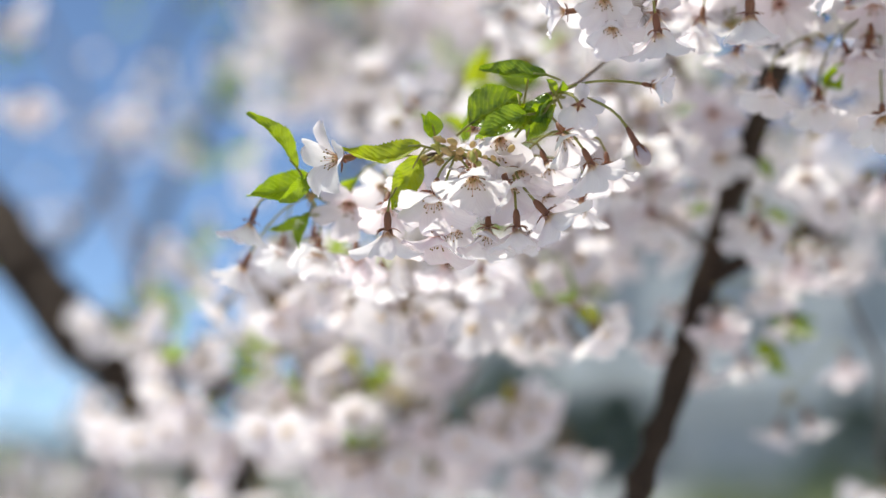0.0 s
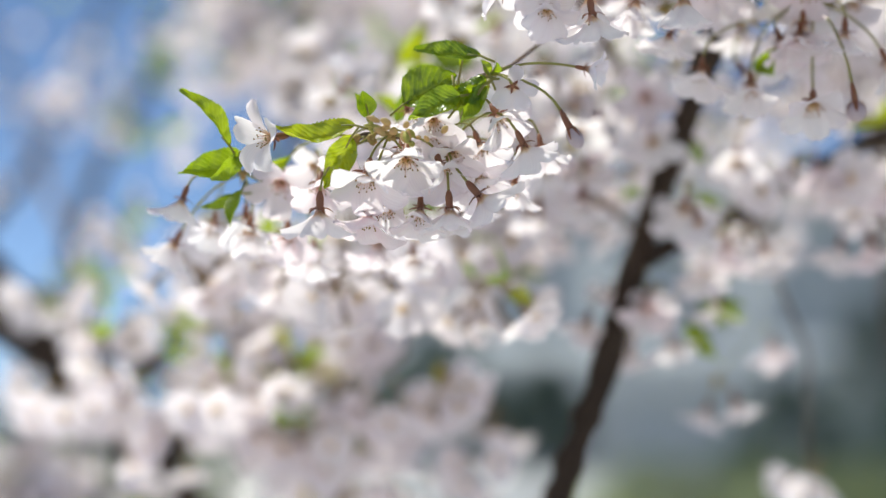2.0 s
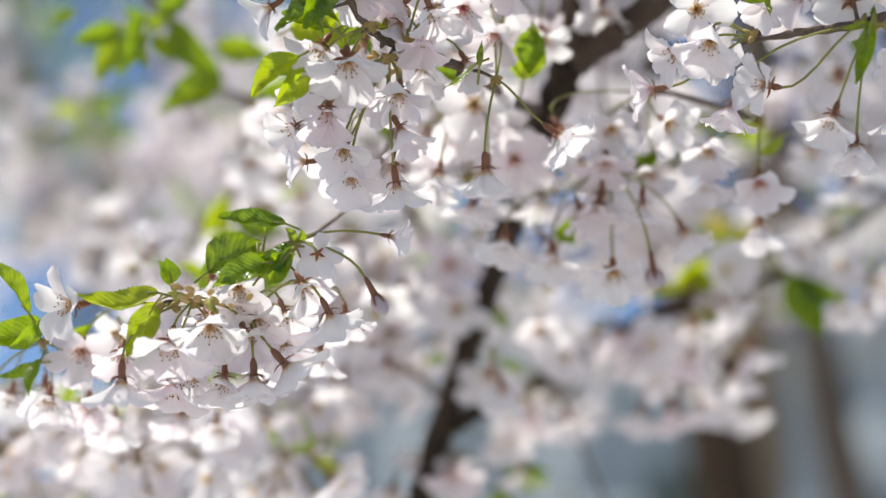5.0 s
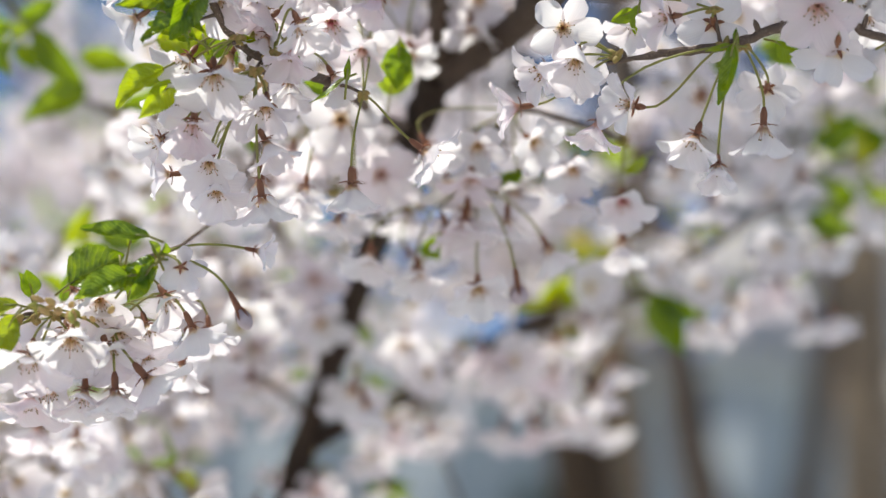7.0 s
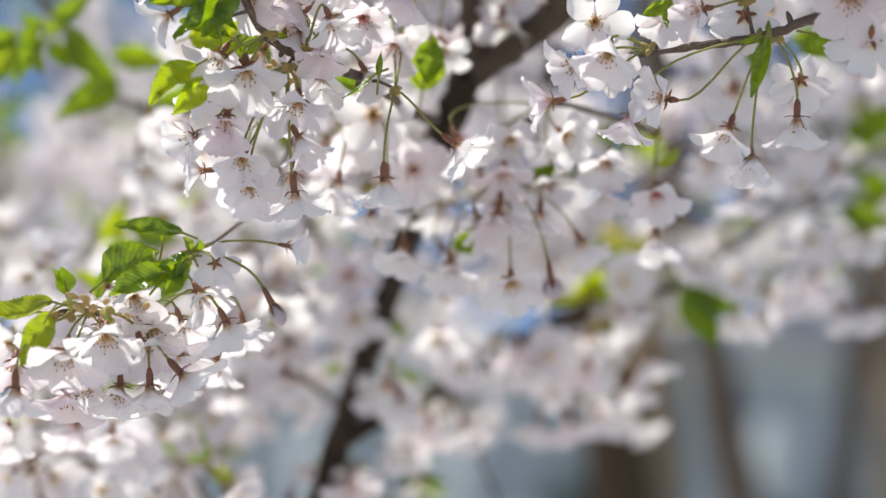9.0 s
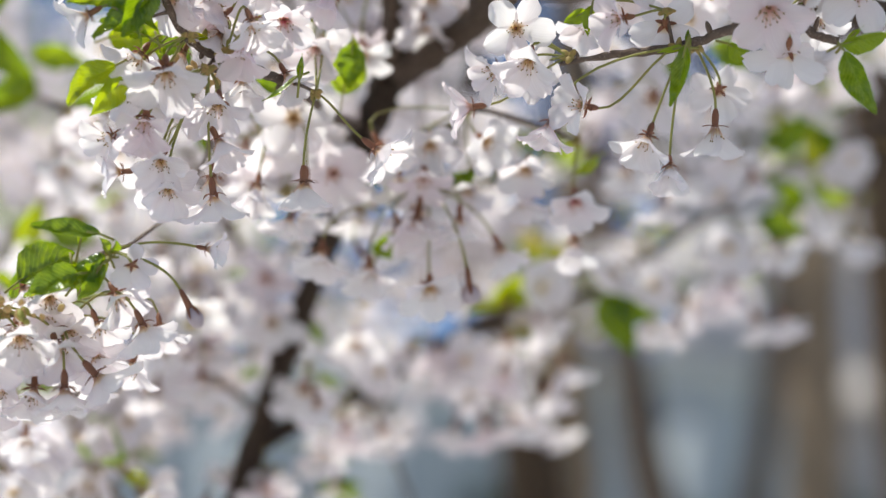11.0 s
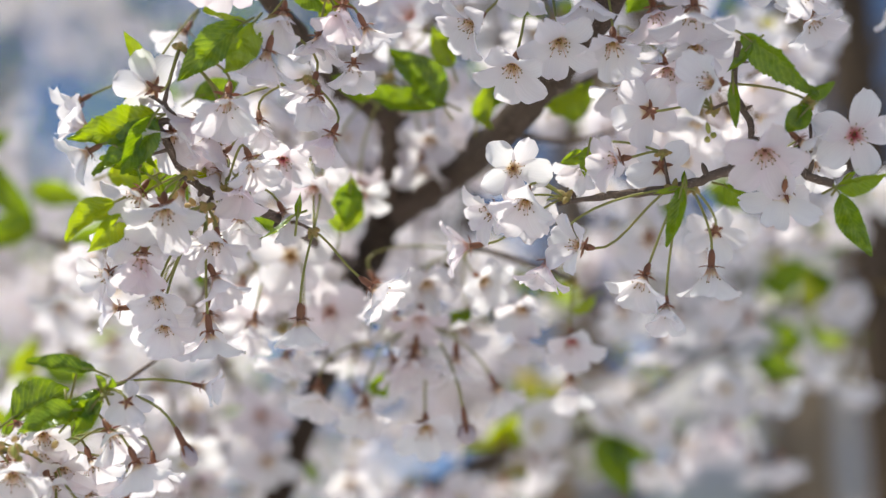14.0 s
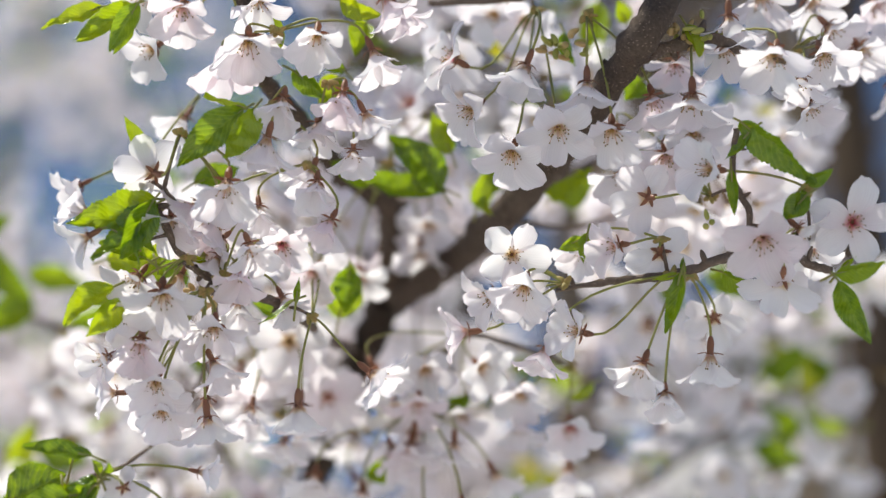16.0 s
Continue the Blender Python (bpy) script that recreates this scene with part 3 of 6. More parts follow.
def building(turn, dist, width, height, storeys, bays, wall_mat, glass, label):
    ob = new("building")
    ob.matrix_basis = Matrix.Translation(polar(turn, dist)) @ pose(0, 0, 0, 0, 0, -turn)
    tagged(ob, label, "building")
    bm = bmesh.new()
    box(bm, -width / 2, width / 2, 0.3, 10, 0, height)
    part("wall", bm, wall_mat, ob)
    bm = bmesh.new()
    box(bm, -width / 2, width / 2, -0.12, -0.004, 0, 1.25)
    part("plinth", bm, PLINTH, ob, "pale stone plinth")
    # piers and bands stand proud of the window wall
    sh, bw = height / storeys, width / bays
    for k in range(storeys + 1):
        bm = bmesh.new()
        box(bm, -width / 2, width / 2, 0, 0.298, max(0, k * sh - 0.5), min(height, k * sh + 0.5))
        part("band", bm, wall_mat, ob)
    for k in range(bays + 1):
        x = -width / 2 + k * bw
        bm = bmesh.new()
        box(bm, max(-width / 2, x - 0.35), min(width / 2, x + 0.35), 0.02, 0.296, 0.02, height - 0.02)
        part("pier", bm, wall_mat, ob)
    bm = bmesh.new()
    box(bm, -width / 2 - 0.3, width / 2 + 0.3, -0.3, 10.3, height + 0.002, height + 0.4)
    part("roof", bm, CONCRETE, ob, "flat grey roof edge")
    bm = bmesh.new()
    box(bm, 0.36, bw - 0.36, 0.2, 0.26, 0.52, sh - 0.52)
    pane = mesh_of("window", bm, [glass], False)
    bm = bmesh.new()
    box(bm, bw / 2 - 0.04, bw / 2 + 0.04, 0.14, 0.198, 0.52, sh - 0.52)
    bar = mesh_of("window_bar", bm, [CONCRETE], False)
    for r in range(storeys):
        for c in range(bays):
            w = put("window", pane, ob, pose(-width / 2 + c * bw, 0, r * sh))
            put("window_bar", bar, w)


PLINTH = plain_material("plinth_stone", (0.6, 0.61, 0.62), (0.72, 0.72, 0.72), 2.0, 0.8, 0.2)
CONCRETE = plain_material("concrete", (0.34, 0.35, 0.36), (0.42, 0.42, 0.42), 2.0, 0.8, 0.2)
PALE_WALL = plain_material("pale_wall", (0.39, 0.43, 0.46), (0.53, 0.56, 0.59), 0.5, 0.8, 0.2)
TAUPE_WALL = plain_material("taupe_wall", (0.56, 0.51, 0.49), (0.7, 0.64, 0.61), 0.5, 0.8, 0.2)


def glass_material(name, low, high):
    m, n, l, g = material(name, 0.35, 0.2)
    l.new(mixed(n, l, fuzz(n, l, coords(n, l, (1, 1, 1)), 0.6), low, high), g.inputs["Base Color"])
    return m


# opaque matt panes, coloured close to the walls
GLASS = glass_material("window_glass", (0.5, 0.47, 0.47), (0.64, 0.59, 0.57))
PALE_GLASS = glass_material("pale_window_glass", (0.36, 0.4, 0.43), (0.46, 0.5, 0.53))

building(12, 34, 17, 6.6, 2, 6, PALE_WALL, PALE_GLASS, "pale grey two-storey building with pale matt windows")
building(34, 38, 18, 12.8, 4, 6, TAUPE_WALL, GLASS, "taupe-grey four-storey building behind the trees")


def far_woods(turn0, turn1, dist):
    """A line of woods where the ground ends; its haze is only in the colour."""
    rng = random.Random(8)
    bm = bmesh.new()
    turn = turn0
    while turn < turn1:
        h, w = rng.uniform(5, 10), rng.uniform(3, 6)
        for _ in range(5):
            at = polar(turn + rng.uniform(-0.8, 0.8), dist + rng.uniform(-6, 6), h * rng.uniform(0.3, 0.75))
            m = Matrix.Translation(at) @ Matrix.Diagonal((w * rng.uniform(0.5, 1), w * 0.6, h * rng.uniform(0.2, 0.45), 1))
            made = bmesh.ops.create_icosphere(bm, subdivisions=2, radius=1, matrix=m)
            for v in made["verts"]:
                v.co += (v.co - at) * 0.35 * noise.noise(v.co * 0.6)
        turn += rng.uniform(0.8, 1.6)
    tagged(new("backdrop", mesh_of("backdrop", bm, [HAZED_WOODS])), "line of far woods on the horizon, haze put into its blue-grey colour", "woods", kind="structure")


# blue-grey tint paints the distance haze straight onto the trees
HAZED_WOODS = plain_material("far_woods", (0.15, 0.19, 0.22), (0.2, 0.24, 0.27), 0.5, 0.9, 0.1)
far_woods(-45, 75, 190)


def hedge(turn, dist, width, height):
    ob = new("hedge")
    ob.matrix_basis = Matrix.Translation(polar(turn, dist)) @ pose(0, 0, 0, 0, 0, -turn)
    tagged(ob, "clipped dark green hedge at the lawn's edge", "hedge")
    rng = random.Random(3)
    bm = bmesh.new()
    uv = bm.loops.layers.uv.new("uv")
    core = bmesh.new()
    for k in range(int(width * 3)):
        x = -width / 2 + k / 3
        bmesh.ops.create_icosphere(core, subdivisions=2, radius=0.5, matrix=Matrix.Translation((x, rng.uniform(-0.1, 0.1), height * 0.45)) @ Matrix.Diagonal((0.8, 0.9, height * rng.uniform(0.85, 1.0), 1)))
    part("inner_growth", core, HEDGE, ob)
    for _ in range(2600):
        x, a = rng.uniform(-width / 2, width / 2), rng.uniform(0, math.pi)
        p = Vector((x, -math.cos(a) * 0.5, height * (0.42 + 0.55 * math.sin(a) * rng.uniform(0.7, 1.05))))
        d = Vector((rng.gauss(0, 1), rng.gauss(-0.5, 1), rng.gauss(0.4, 1))).normalized()
        leaf_grid(bm, uv, p, p + d * 0.09, 0.05, Vector((rng.gauss(0, 1), rng.gauss(0, 1), 1)), rng, 3, 2, 0)
    put("foliage", mesh_of("foliage", bm, [HEDGE]), ob, None, "small dark leaves", "stuff")


HEDGE = plain_material("hedge_leaf", (0.1, 0.15, 0.05), (0.34, 0.38, 0.22), 1.6, 0.6, 0.3, 0.2)
def evergreen(turn, dist, width, height, base=0.2):
    """A dense rounded evergreen: a short stem, dark inner growth and a shell of small leaves."""
    rng = random.Random(int(turn * 10))
    ob = new("evergreen_shrub")
    ob.location = polar(turn, dist)
    tagged(ob, "dark bluish-green evergreen shrub before the building", "shrub", "evergreens")
    bm = bmesh.new()
    sweep(bm, [(0, 0, -0.05, 0.09), (0.02, 0, 0.3, 0.07), (0, 0.02, height * 0.5, 0.04)], 10, 0.2)
    part("stem", bm, SHADED_BARK, ob)
    bm = bmesh.new()
    uv = bm.loops.layers.uv.new("uv")
    for _ in range(1500):
        a, h = rng.uniform(0, 2 * math.pi), rng.random()
        r = width / 2 * math.sin(math.pi * (0.12 + 0.86 * h) ** 0.8) * rng.uniform(0.45, 1.1)
        p = Vector((math.cos(a) * r, math.sin(a) * r, base + h * (height - base)))
        d = Vector((math.cos(a), math.sin(a), rng.uniform(-0.2, 1))).normalized()
        leaf_grid(bm, uv, p, p + d * rng.uniform(0.1, 0.18), 0.07, Vector((rng.gauss(0, 1), rng.gauss(0, 1), 1)), rng, 3, 2, 0)
    put("foliage", mesh_of("foliage", bm, [SPRUCE]), ob, None, "", "stuff")


SPRUCE = plain_material("evergreen_leaf", (0.06, 0.1, 0.09), (0.16, 0.21, 0.18), 2, 0.6, 0.3, 0.2)
for turn, dist, width, height, base in ((12.7, 16, 1.3, 2.3, 0.2), (21.8, 16, 1.2, 2.6, 0.2), (5.4, 20, 0.9, 2.6, 1.5), (2.0, 20, 1.5, 2.9, 1.7), (17.2, 15, 1.6, 2.4, 0.2), (15.2, 18, 1.1, 3.1, 0.2), (25.5, 15, 1.4, 2.9, 0.2)):
    evergreen(turn, dist, width, height, base)
hedge(13.2, 13, 2.6, 1.62)
hedge(28, 14, 8, 1.45)
# added as a dark backing for the gaps between the shaded left blossoms
hedge(-13, 13, 4, 1.65)


def standing_tree(turn, dist, radius, height, lean, seed, label, bark, bow=0.03):
    """A mature tree: trunk with root flare, limbs that fork upward."""
    rng = random.Random(seed)
    ob = new("tree")
    ob.location = polar(turn, dist)
    tagged(ob, label, "tree", "trees behind")
    bm = bmesh.new()
    line = [np.array((lean * z + bow * math.sin(1.6 * z + seed), 0.03 * math.cos(1.7 * z), z, radius * (1 + 0.7 * math.exp(-z * 3)) * (1 - 0.35 * z / height))) for z in np.linspace(-0.05, height, 26)]
    sweep(bm, line, 18, 0.3)
    part("trunk", bm, bark, ob)
    tips = []
    for k in range(7):
        top = line[-1 - k % 3]
        a = k * 2.4 + seed
        e = Vector(top[:3])
        pts = [(*e, top[3] * 0.6)]
        rise = rng.uniform(0.36, 0.52)
        for s in range(1, 6):
            a += rng.uniform(-0.45, 0.45)
            e = e + Vector((math.cos(a) * 0.3, math.sin(a) * 0.3, rise * rng.uniform(0.5, 1.3))) * rng.uniform(0.75, 1.25)
            pts.append((*e, top[3] * 0.6 * (1 - s / 6)))
            if s > 1:
                tips.append(e.copy())
        bm = bmesh.new()
        sweep(bm, smooth_line(pts, 4), 8, 0.25)
        # side shoots fork off along the limb
        for p in pts[2:]:
            w, q = a + rng.choice((-1.1, 1.1)), Vector(p[:3])
            side = [(*q, p[3] * 0.55)]
            for s in range(1, 4):
                w += rng.uniform(-0.4, 0.4)
                q = q + Vector((math.cos(w) * 0.18, math.sin(w) * 0.18, rng.uniform(0.02, 0.22)))
                side.append((*q, p[3] * 0.55 * (1 - s / 4)))
            sweep(bm, smooth_line(side, 3), 6, 0.2)
        part("limb", bm, bark, ob)
    return ob, tips


# tan and dark bark here stand in for sunlit and shaded trunks
trees = [standing_tree(21.9, 3.4, 0.075, 2.9, -0.16, 1, "tree trunk behind the blossoms, bark darkened for shade", SHADED_BARK),
         standing_tree(18.1, 4.6, 0.09, 3.4, 0.0, 2, "tan tree trunk behind the blossoms, sunlight put into its bark", SUNLIT_BARK),
         standing_tree(25.1, 3.6, 0.068, 3.6, 0.006, 3, "tan tree trunk beside the cherry branches, sunlight put into its bark", SUNLIT_BARK),
         standing_tree(27.6, 2.9, 0.07, 3.4, 0.008, 6, "dark brown tree trunk beside a tan one, shade put into its bark", SHADED_BARK),
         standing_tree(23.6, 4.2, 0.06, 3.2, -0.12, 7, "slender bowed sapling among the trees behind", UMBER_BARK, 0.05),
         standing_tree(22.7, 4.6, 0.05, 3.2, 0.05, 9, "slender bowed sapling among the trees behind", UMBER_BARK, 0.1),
         standing_tree(-3.5, 6.0, 0.11, 2.5, 0.14, 4, "far tree just coming into leaf", SUNLIT_BARK)]
for n, (ob, tips) in enumerate(trees):
    far = Mass(ob)
    for e in tips:
        if n == 6:
            tuft(far, e, 1.2, 40, 2.4)
        bough(far, e + Vector((0, 0, 0.1)), (0.5, 0.5, 0.35), 26 if n < 4 else 8)
    far.done("blossoms")

# ---- the cherry trees ----
tree = tagged(new("cherry_tree"), "cherry tree in full white bloom with young leaves", "tree")
tree_behind = tagged(new("cherry_tree"), "leaning cherry tree in bloom behind the first", "tree")
bm = bmesh.new()
sweep(bm, smooth_line([(0.32, 1.42, -0.05, 0.085), (0.3, 1.4, 0.15, 0.06), (0.24, 1.32, 0.6, 0.05), (0.15, 1.17, 1.15, 0.035), (0.085, 1.06, 1.5, 0.0135)], 5), 16, 0.25)
part("trunk", bm, BARK, tree)
bm = bmesh.new()
sweep(bm, smooth_line([(0.05, 2.05, -0.05, 0.12), (0.03, 2.0, 0.2, 0.08), (-0.03, 1.9, 0.7, 0.055), (-0.1, 1.83, 1.12, 0.036)], 5), 16, 0.25)
part("trunk", bm, BARK, tree_behind)
mass, mass_behind, shade_mass = Mass(tree), Mass(tree_behind), Mass(tree)

# the tree over the standpoint: limbs
limb_main = wood(tree, "limb", [(0.0993, 1.2124, 1.5074, 0.0106), (0.125, 1.1934, 1.5867, 0.0092), (0.152, 1.1884, 1.6671, 0.0088), (0.1738, 1.1787, 1.743, 0.0088), (0.1903, 1.1254, 1.8072, 0.0076), (0.1986, 1.0623, 1.8531, 0.0084), (0.2133, 1.0141, 1.9042, 0.0094), (0.2147, 0.9831, 1.9202, 0.0094)])
limb_left = wood(tree, "limb", [(0.2163, 0.9833, 1.9151, 0.0066), (0.2112, 0.9612, 1.9346, 0.0062), (0.2057, 0.9377, 1.9562, 0.0058), (0.1866, 0.9231, 1.9607, 0.0055), (0.1604, 0.8922, 1.9659, 0.005), (0.1379, 0.8592, 1.9724, 0.0046), (0.1197, 0.8409, 1.9812, 0.0042), (0.1125, 0.8201, 1.991, 0.0042), (0.0951, 0.8168, 2.0365, 0.0042)], LIT_LIMB_BARK)
limb_right = wood(tree, "limb", [(0.2163, 0.9833, 1.9151, 0.0092), (0.2388, 0.9534, 1.9276, 0.0086), (0.251, 0.9255, 1.9327, 0.0084), (0.2618, 0.8634, 1.9424, 0.0083), (0.269, 0.8177, 1.952, 0.008), (0.2813, 0.7575, 1.9729, 0.0078), (0.2897, 0.7401, 1.9894, 0.0076), (0.3451, 0.7951, 2.0845, 0.007)], LIT_LIMB_BARK)
limb_side = wood(tree, "limb", [(0.1762, 1.1798, 1.7302, 0.0064), (0.2192, 1.1907, 1.7504, 0.0046), (0.2707, 1.1966, 1.7802, 0.0042), (0.3305, 1.1965, 1.816, 0.0038), (0.4159, 1.2073, 1.8437, 0.0031), (0.4697, 1.2013, 1.8804, 0.0025), (0.5371, 1.1831, 1.9276, 0.002), (0.6232, 1.1766, 1.9627, 0.0017)], BARK)
twig_low = wood(tree, "twig", [(0.1687, 1.1790, 1.7465, 0.0022), (0.1577, 1.1791, 1.7575, 0.0019), (0.1358, 1.1798, 1.7720, 0.0016), (0.1104, 1.1819, 1.7756, 0.0013)])
twig_cross = wood(tree, "twig", [(0.2299, 1.1036, 1.8733, 0.0024), (0.2508, 1.0996, 1.8713, 0.0022), (0.2766, 1.0714, 1.8743, 0.0019), (0.3000, 1.0644, 1.8770, 0.0016)])
twig_front = wood(tree, "twig", [(0.2120, 1.0180, 1.8980, 0.0026), (0.2105, 0.9680, 1.8480, 0.0022), (0.2285, 0.9455, 1.8435, 0.0019), (0.2420, 0.9200, 1.8790, 0.0017), (0.3050, 0.9240, 1.8680, 0.0014)])
twig_left = wood(tree, "twig", [(0.1858, 1.1678, 1.8043, 0.0026), (0.1556, 1.1631, 1.8512, 0.0026), (0.1252, 1.1558, 1.8974, 0.0026), (0.1042, 1.1489, 1.9306, 0.0025), (0.0520, 1.1512, 1.9346, 0.0024), (0.0161, 1.1496, 1.9438, 0.0022), (-0.0131, 1.1382, 1.9800, 0.0020), (-0.0416, 1.1276, 2.0083, 0.0018)])
twig_top = wood(tree, "twig", [(0.2903, 0.7583, 1.9757, 0.0034), (0.3022, 0.7515, 1.98, 0.003), (0.3191, 0.7432, 1.9825, 0.0026), (0.3318, 0.7275, 1.968, 0.0022), (0.3431, 0.7096, 1.9583, 0.0018)])
twig_high = wood(tree, "twig", [(0.3451, 0.7951, 2.0845, 0.0051), (0.3455, 0.7775, 2.0489, 0.0030), (0.3289, 0.7628, 2.0204, 0.0024), (0.2714, 0.7835, 2.0235, 0.0022), (0.2344, 0.7974, 2.0195, 0.0020), (0.1999, 0.8222, 2.0242, 0.0016)])

# the low spray hanging from a side shoot
spray = branch("thin hanging cherry shoot with open white blossoms and young leaves")
twig_spray = wood(spray, "twig", [(0.0975, 0.8316, 1.8708, 0.0015), (0.1090, 0.9169, 1.8626, 0.0013), (0.0962, 0.9477, 1.8303, 0.0009), (0.0686, 0.8964, 1.7955, 0.0009), (0.0528, 0.8497, 1.7792, 0.0013), (0.0418, 0.8662, 1.7766, 0.0010), (0.0290, 0.8841, 1.7660, 0.0010), (0.0113, 0.8787, 1.7530, 0.0011), (-0.0009, 0.8785, 1.7547, 0.0011), (-0.0133, 0.8971, 1.7521, 0.0008), (-0.0401, 0.9872, 1.7546, 0.0006), (-0.0664, 0.9757, 1.7539, 0.0005), (-0.0709, 0.9673, 1.7405, 0.0005)])
blossom(spray, (0.0138, 0.8513, 1.7347), (-0.03, -0.67, -0.74), 1.15, 28, (0.0058, 0.8618, 1.7511))
blossom(spray, (-0.0052, 0.8508, 1.725), (-0.18, -0.52, -0.83), 1.18, 30, (0.0058, 0.8618, 1.7511))
blossom(spray, (0.0318, 0.8613, 1.7325), (0.35, -0.36, -0.86), 1.00, 36, (0.0058, 0.8618, 1.7511))
blossom(spray, (0.021, 0.8686, 1.7118), (-0.05, -0.28, -0.96), 1.00, 32, (0.0058, 0.8618, 1.7511))
blossom(spray, (-0.0042, 0.8653, 1.7078), (-0.11, -0.07, -0.99), 1.15, 28, (0.0058, 0.8618, 1.7511))
blossom(spray, (-0.054, 0.8578, 1.7471), (-0.86, -0.5, 0.07), 1.10, 28, (-0.011, 0.8671, 1.7495))
blossom(spray, (-0.026, 0.8588, 1.708), (0, 0.31, -0.95), 1.15, 20, (-0.0036, 0.8721, 1.7508))
blossom(spray, (-0.0488, 0.9291, 1.7338), (-0.08, -0.81, -0.58), 1.17, 20, (-0.0036, 0.8721, 1.7508))
blossom(spray, (0.0352, 0.8602, 1.7104), (0.07, -0.01, -1), 1.10, 30, (0.034, 0.908, 1.7535))
blossom(spray, (0.0527, 0.8603, 1.7182), (0.68, 0.21, -0.7), 1.15, 28, (0.034, 0.908, 1.7535))
blossom(spray, (0.0273, 0.8705, 1.7574), (0.19, -0.72, -0.66), 1.00, 28, (0.034, 0.908, 1.7535))
blossom(spray, (0.0587, 0.8538, 1.7563), (0.53, -0.49, -0.69), 0.95, 32, (0.034, 0.908, 1.7535))
blossom(spray, (0.0714, 0.8554, 1.742), (0.49, 0.35, -0.8), 1.00, 26, (0.034, 0.908, 1.7535))
blossom(spray, (0.0383, 0.8995, 1.7323), (0.15, -0.23, -0.96), 0.90, 40, (0.034, 0.908, 1.7535))
blossom(spray, (-0.0646, 0.9413, 1.7106), (-0.07, -0.53, -0.84), 1.02, 30, (-0.0665, 0.9172, 1.7389))
blossom(spray, (-0.0452, 0.9526, 1.7099), (0.05, -0.6, -0.8), 1.02, 30, (-0.0665, 0.9172, 1.7389))
blossom(spray, (-0.0989, 0.9268, 1.7221), (-0.33, 0.09, -0.94), 0.96, 36, (-0.0665, 0.9172, 1.7389))
blossom(spray, (-0.1071, 0.9685, 1.705), (-0.46, 0.33, -0.82), 0.98, 40, (-0.0665, 0.9172, 1.7389))
blossom(spray, (-0.0326, 0.9742, 1.7015), (-0.03, -0.38, -0.93), 0.98, 32, (-0.0665, 0.9172, 1.7389))
blossom(spray, (-0.0874, 0.9892, 1.7175), (-0.11, -0.45, -0.89), 0.98, 30, (-0.0665, 0.9172, 1.7389))
blossom(spray, (-0.0334, 0.9679, 1.7496), (-0.06, -0.73, -0.68), 0.98, 22, (-0.0269, 0.9483, 1.7473))
blossom(spray, (-0.0159, 0.9885, 1.7506), (-0.18, -0.2, -0.96), 0.93, 34, (-0.0269, 0.9483, 1.7473))
blossom(spray, (-0.0001, 0.9941, 1.7085), (-0.1, -0.29, -0.95), 0.98, 34, (-0.0269, 0.9483, 1.7473))
blossom(spray, (0.0217, 1.0142, 1.7063), (0.05, -0.39, -0.92), 0.94, 30, (-0.0269, 0.9483, 1.7473))
blossom(spray, (-0.1038, 1.27, 1.7218), (-0.18, -0.2, -0.96), 1.12, 34, (-0.0725, 1.2497, 1.7432))
blossom(spray, (-0.0744, 1.2919, 1.7243), (0, -0.04, -1), 1.06, 36, (-0.0725, 1.2497, 1.7432))
blossom(spray, (-0.0332, 1.2945, 1.7151), (0.11, -0.47, -0.88), 1.06, 30, (-0.0725, 1.2497, 1.7432))
blossom(spray, (-0.0884, 1.2716, 1.7163), (-0.06, 0.31, -0.95), 1.00, 40, (-0.0725, 1.2497, 1.7432))
blossom(spray, (-0.0594, 1.314, 1.7105), (-0.1, -0.37, -0.92), 1.07, 30, (-0.0725, 1.2497, 1.7432))
blossom(spray, (0.0103, 1.3147, 1.7174), (-0.02, -0.3, -0.95), 1.07, 30, (0.0237, 1.2921, 1.7414))
blossom(spray, (0.0404, 1.3139, 1.7197), (0.12, -0.39, -0.91), 1.13, 34, (0.0237, 1.2921, 1.7414))
blossom(spray, (0.064, 1.3019, 1.7309), (0.22, -0.56, -0.8), 1.07, 26, (0.0237, 1.2921, 1.7414))
blossom(spray, (0.0758, 1.3325, 1.7197), (0.18, 0.03, -0.98), 1.02, 36, (0.0237, 1.2921, 1.7414))
blossom(spray, (-0.0117, 1.3359, 1.7047), (-0.1, -0.37, -0.92), 1.07, 30, (0.0237, 1.2921, 1.7414))
blossom(spray, (0.0454, 1.3353, 1.7032), (-0.1, -0.21, -0.97), 1.02, 30, (0.0237, 1.2921, 1.7414))
leaf(spray, (-0.011, 0.8591, 1.7546), (-0.0495, 0.8541, 1.7524), 0.0128, (-0.01, -0.85, 0.52))
leaf(spray, (-0.0119, 0.8512, 1.7478), (-0.024, 0.8509, 1.7226), 0.0140, (-0.14, -0.99, -0.09))
leaf(spray, (-0.0051, 0.885, 1.7633), (-0.0115, 0.8789, 1.7739), 0.0083, (0.36, -0.92, 0.03))
leaf(spray, (0.01, 0.9443, 1.7725), (0.0126, 0.9334, 1.7867), 0.0091, (0.43, -0.84, -0.23))
leaf(spray, (-0.0712, 0.8849, 1.7476), (-0.095, 0.8741, 1.7726), 0.0108, (0.53, -0.79, 0.3))
leaf(spray, (-0.0638, 0.8963, 1.7436), (-0.0957, 0.8869, 1.7338), 0.0146, (-0.04, -0.96, 0.25))
leaf(spray, (-0.0664, 0.8858, 1.7446), (-0.0792, 0.8829, 1.7302), 0.0097, (0.42, -0.77, -0.47))
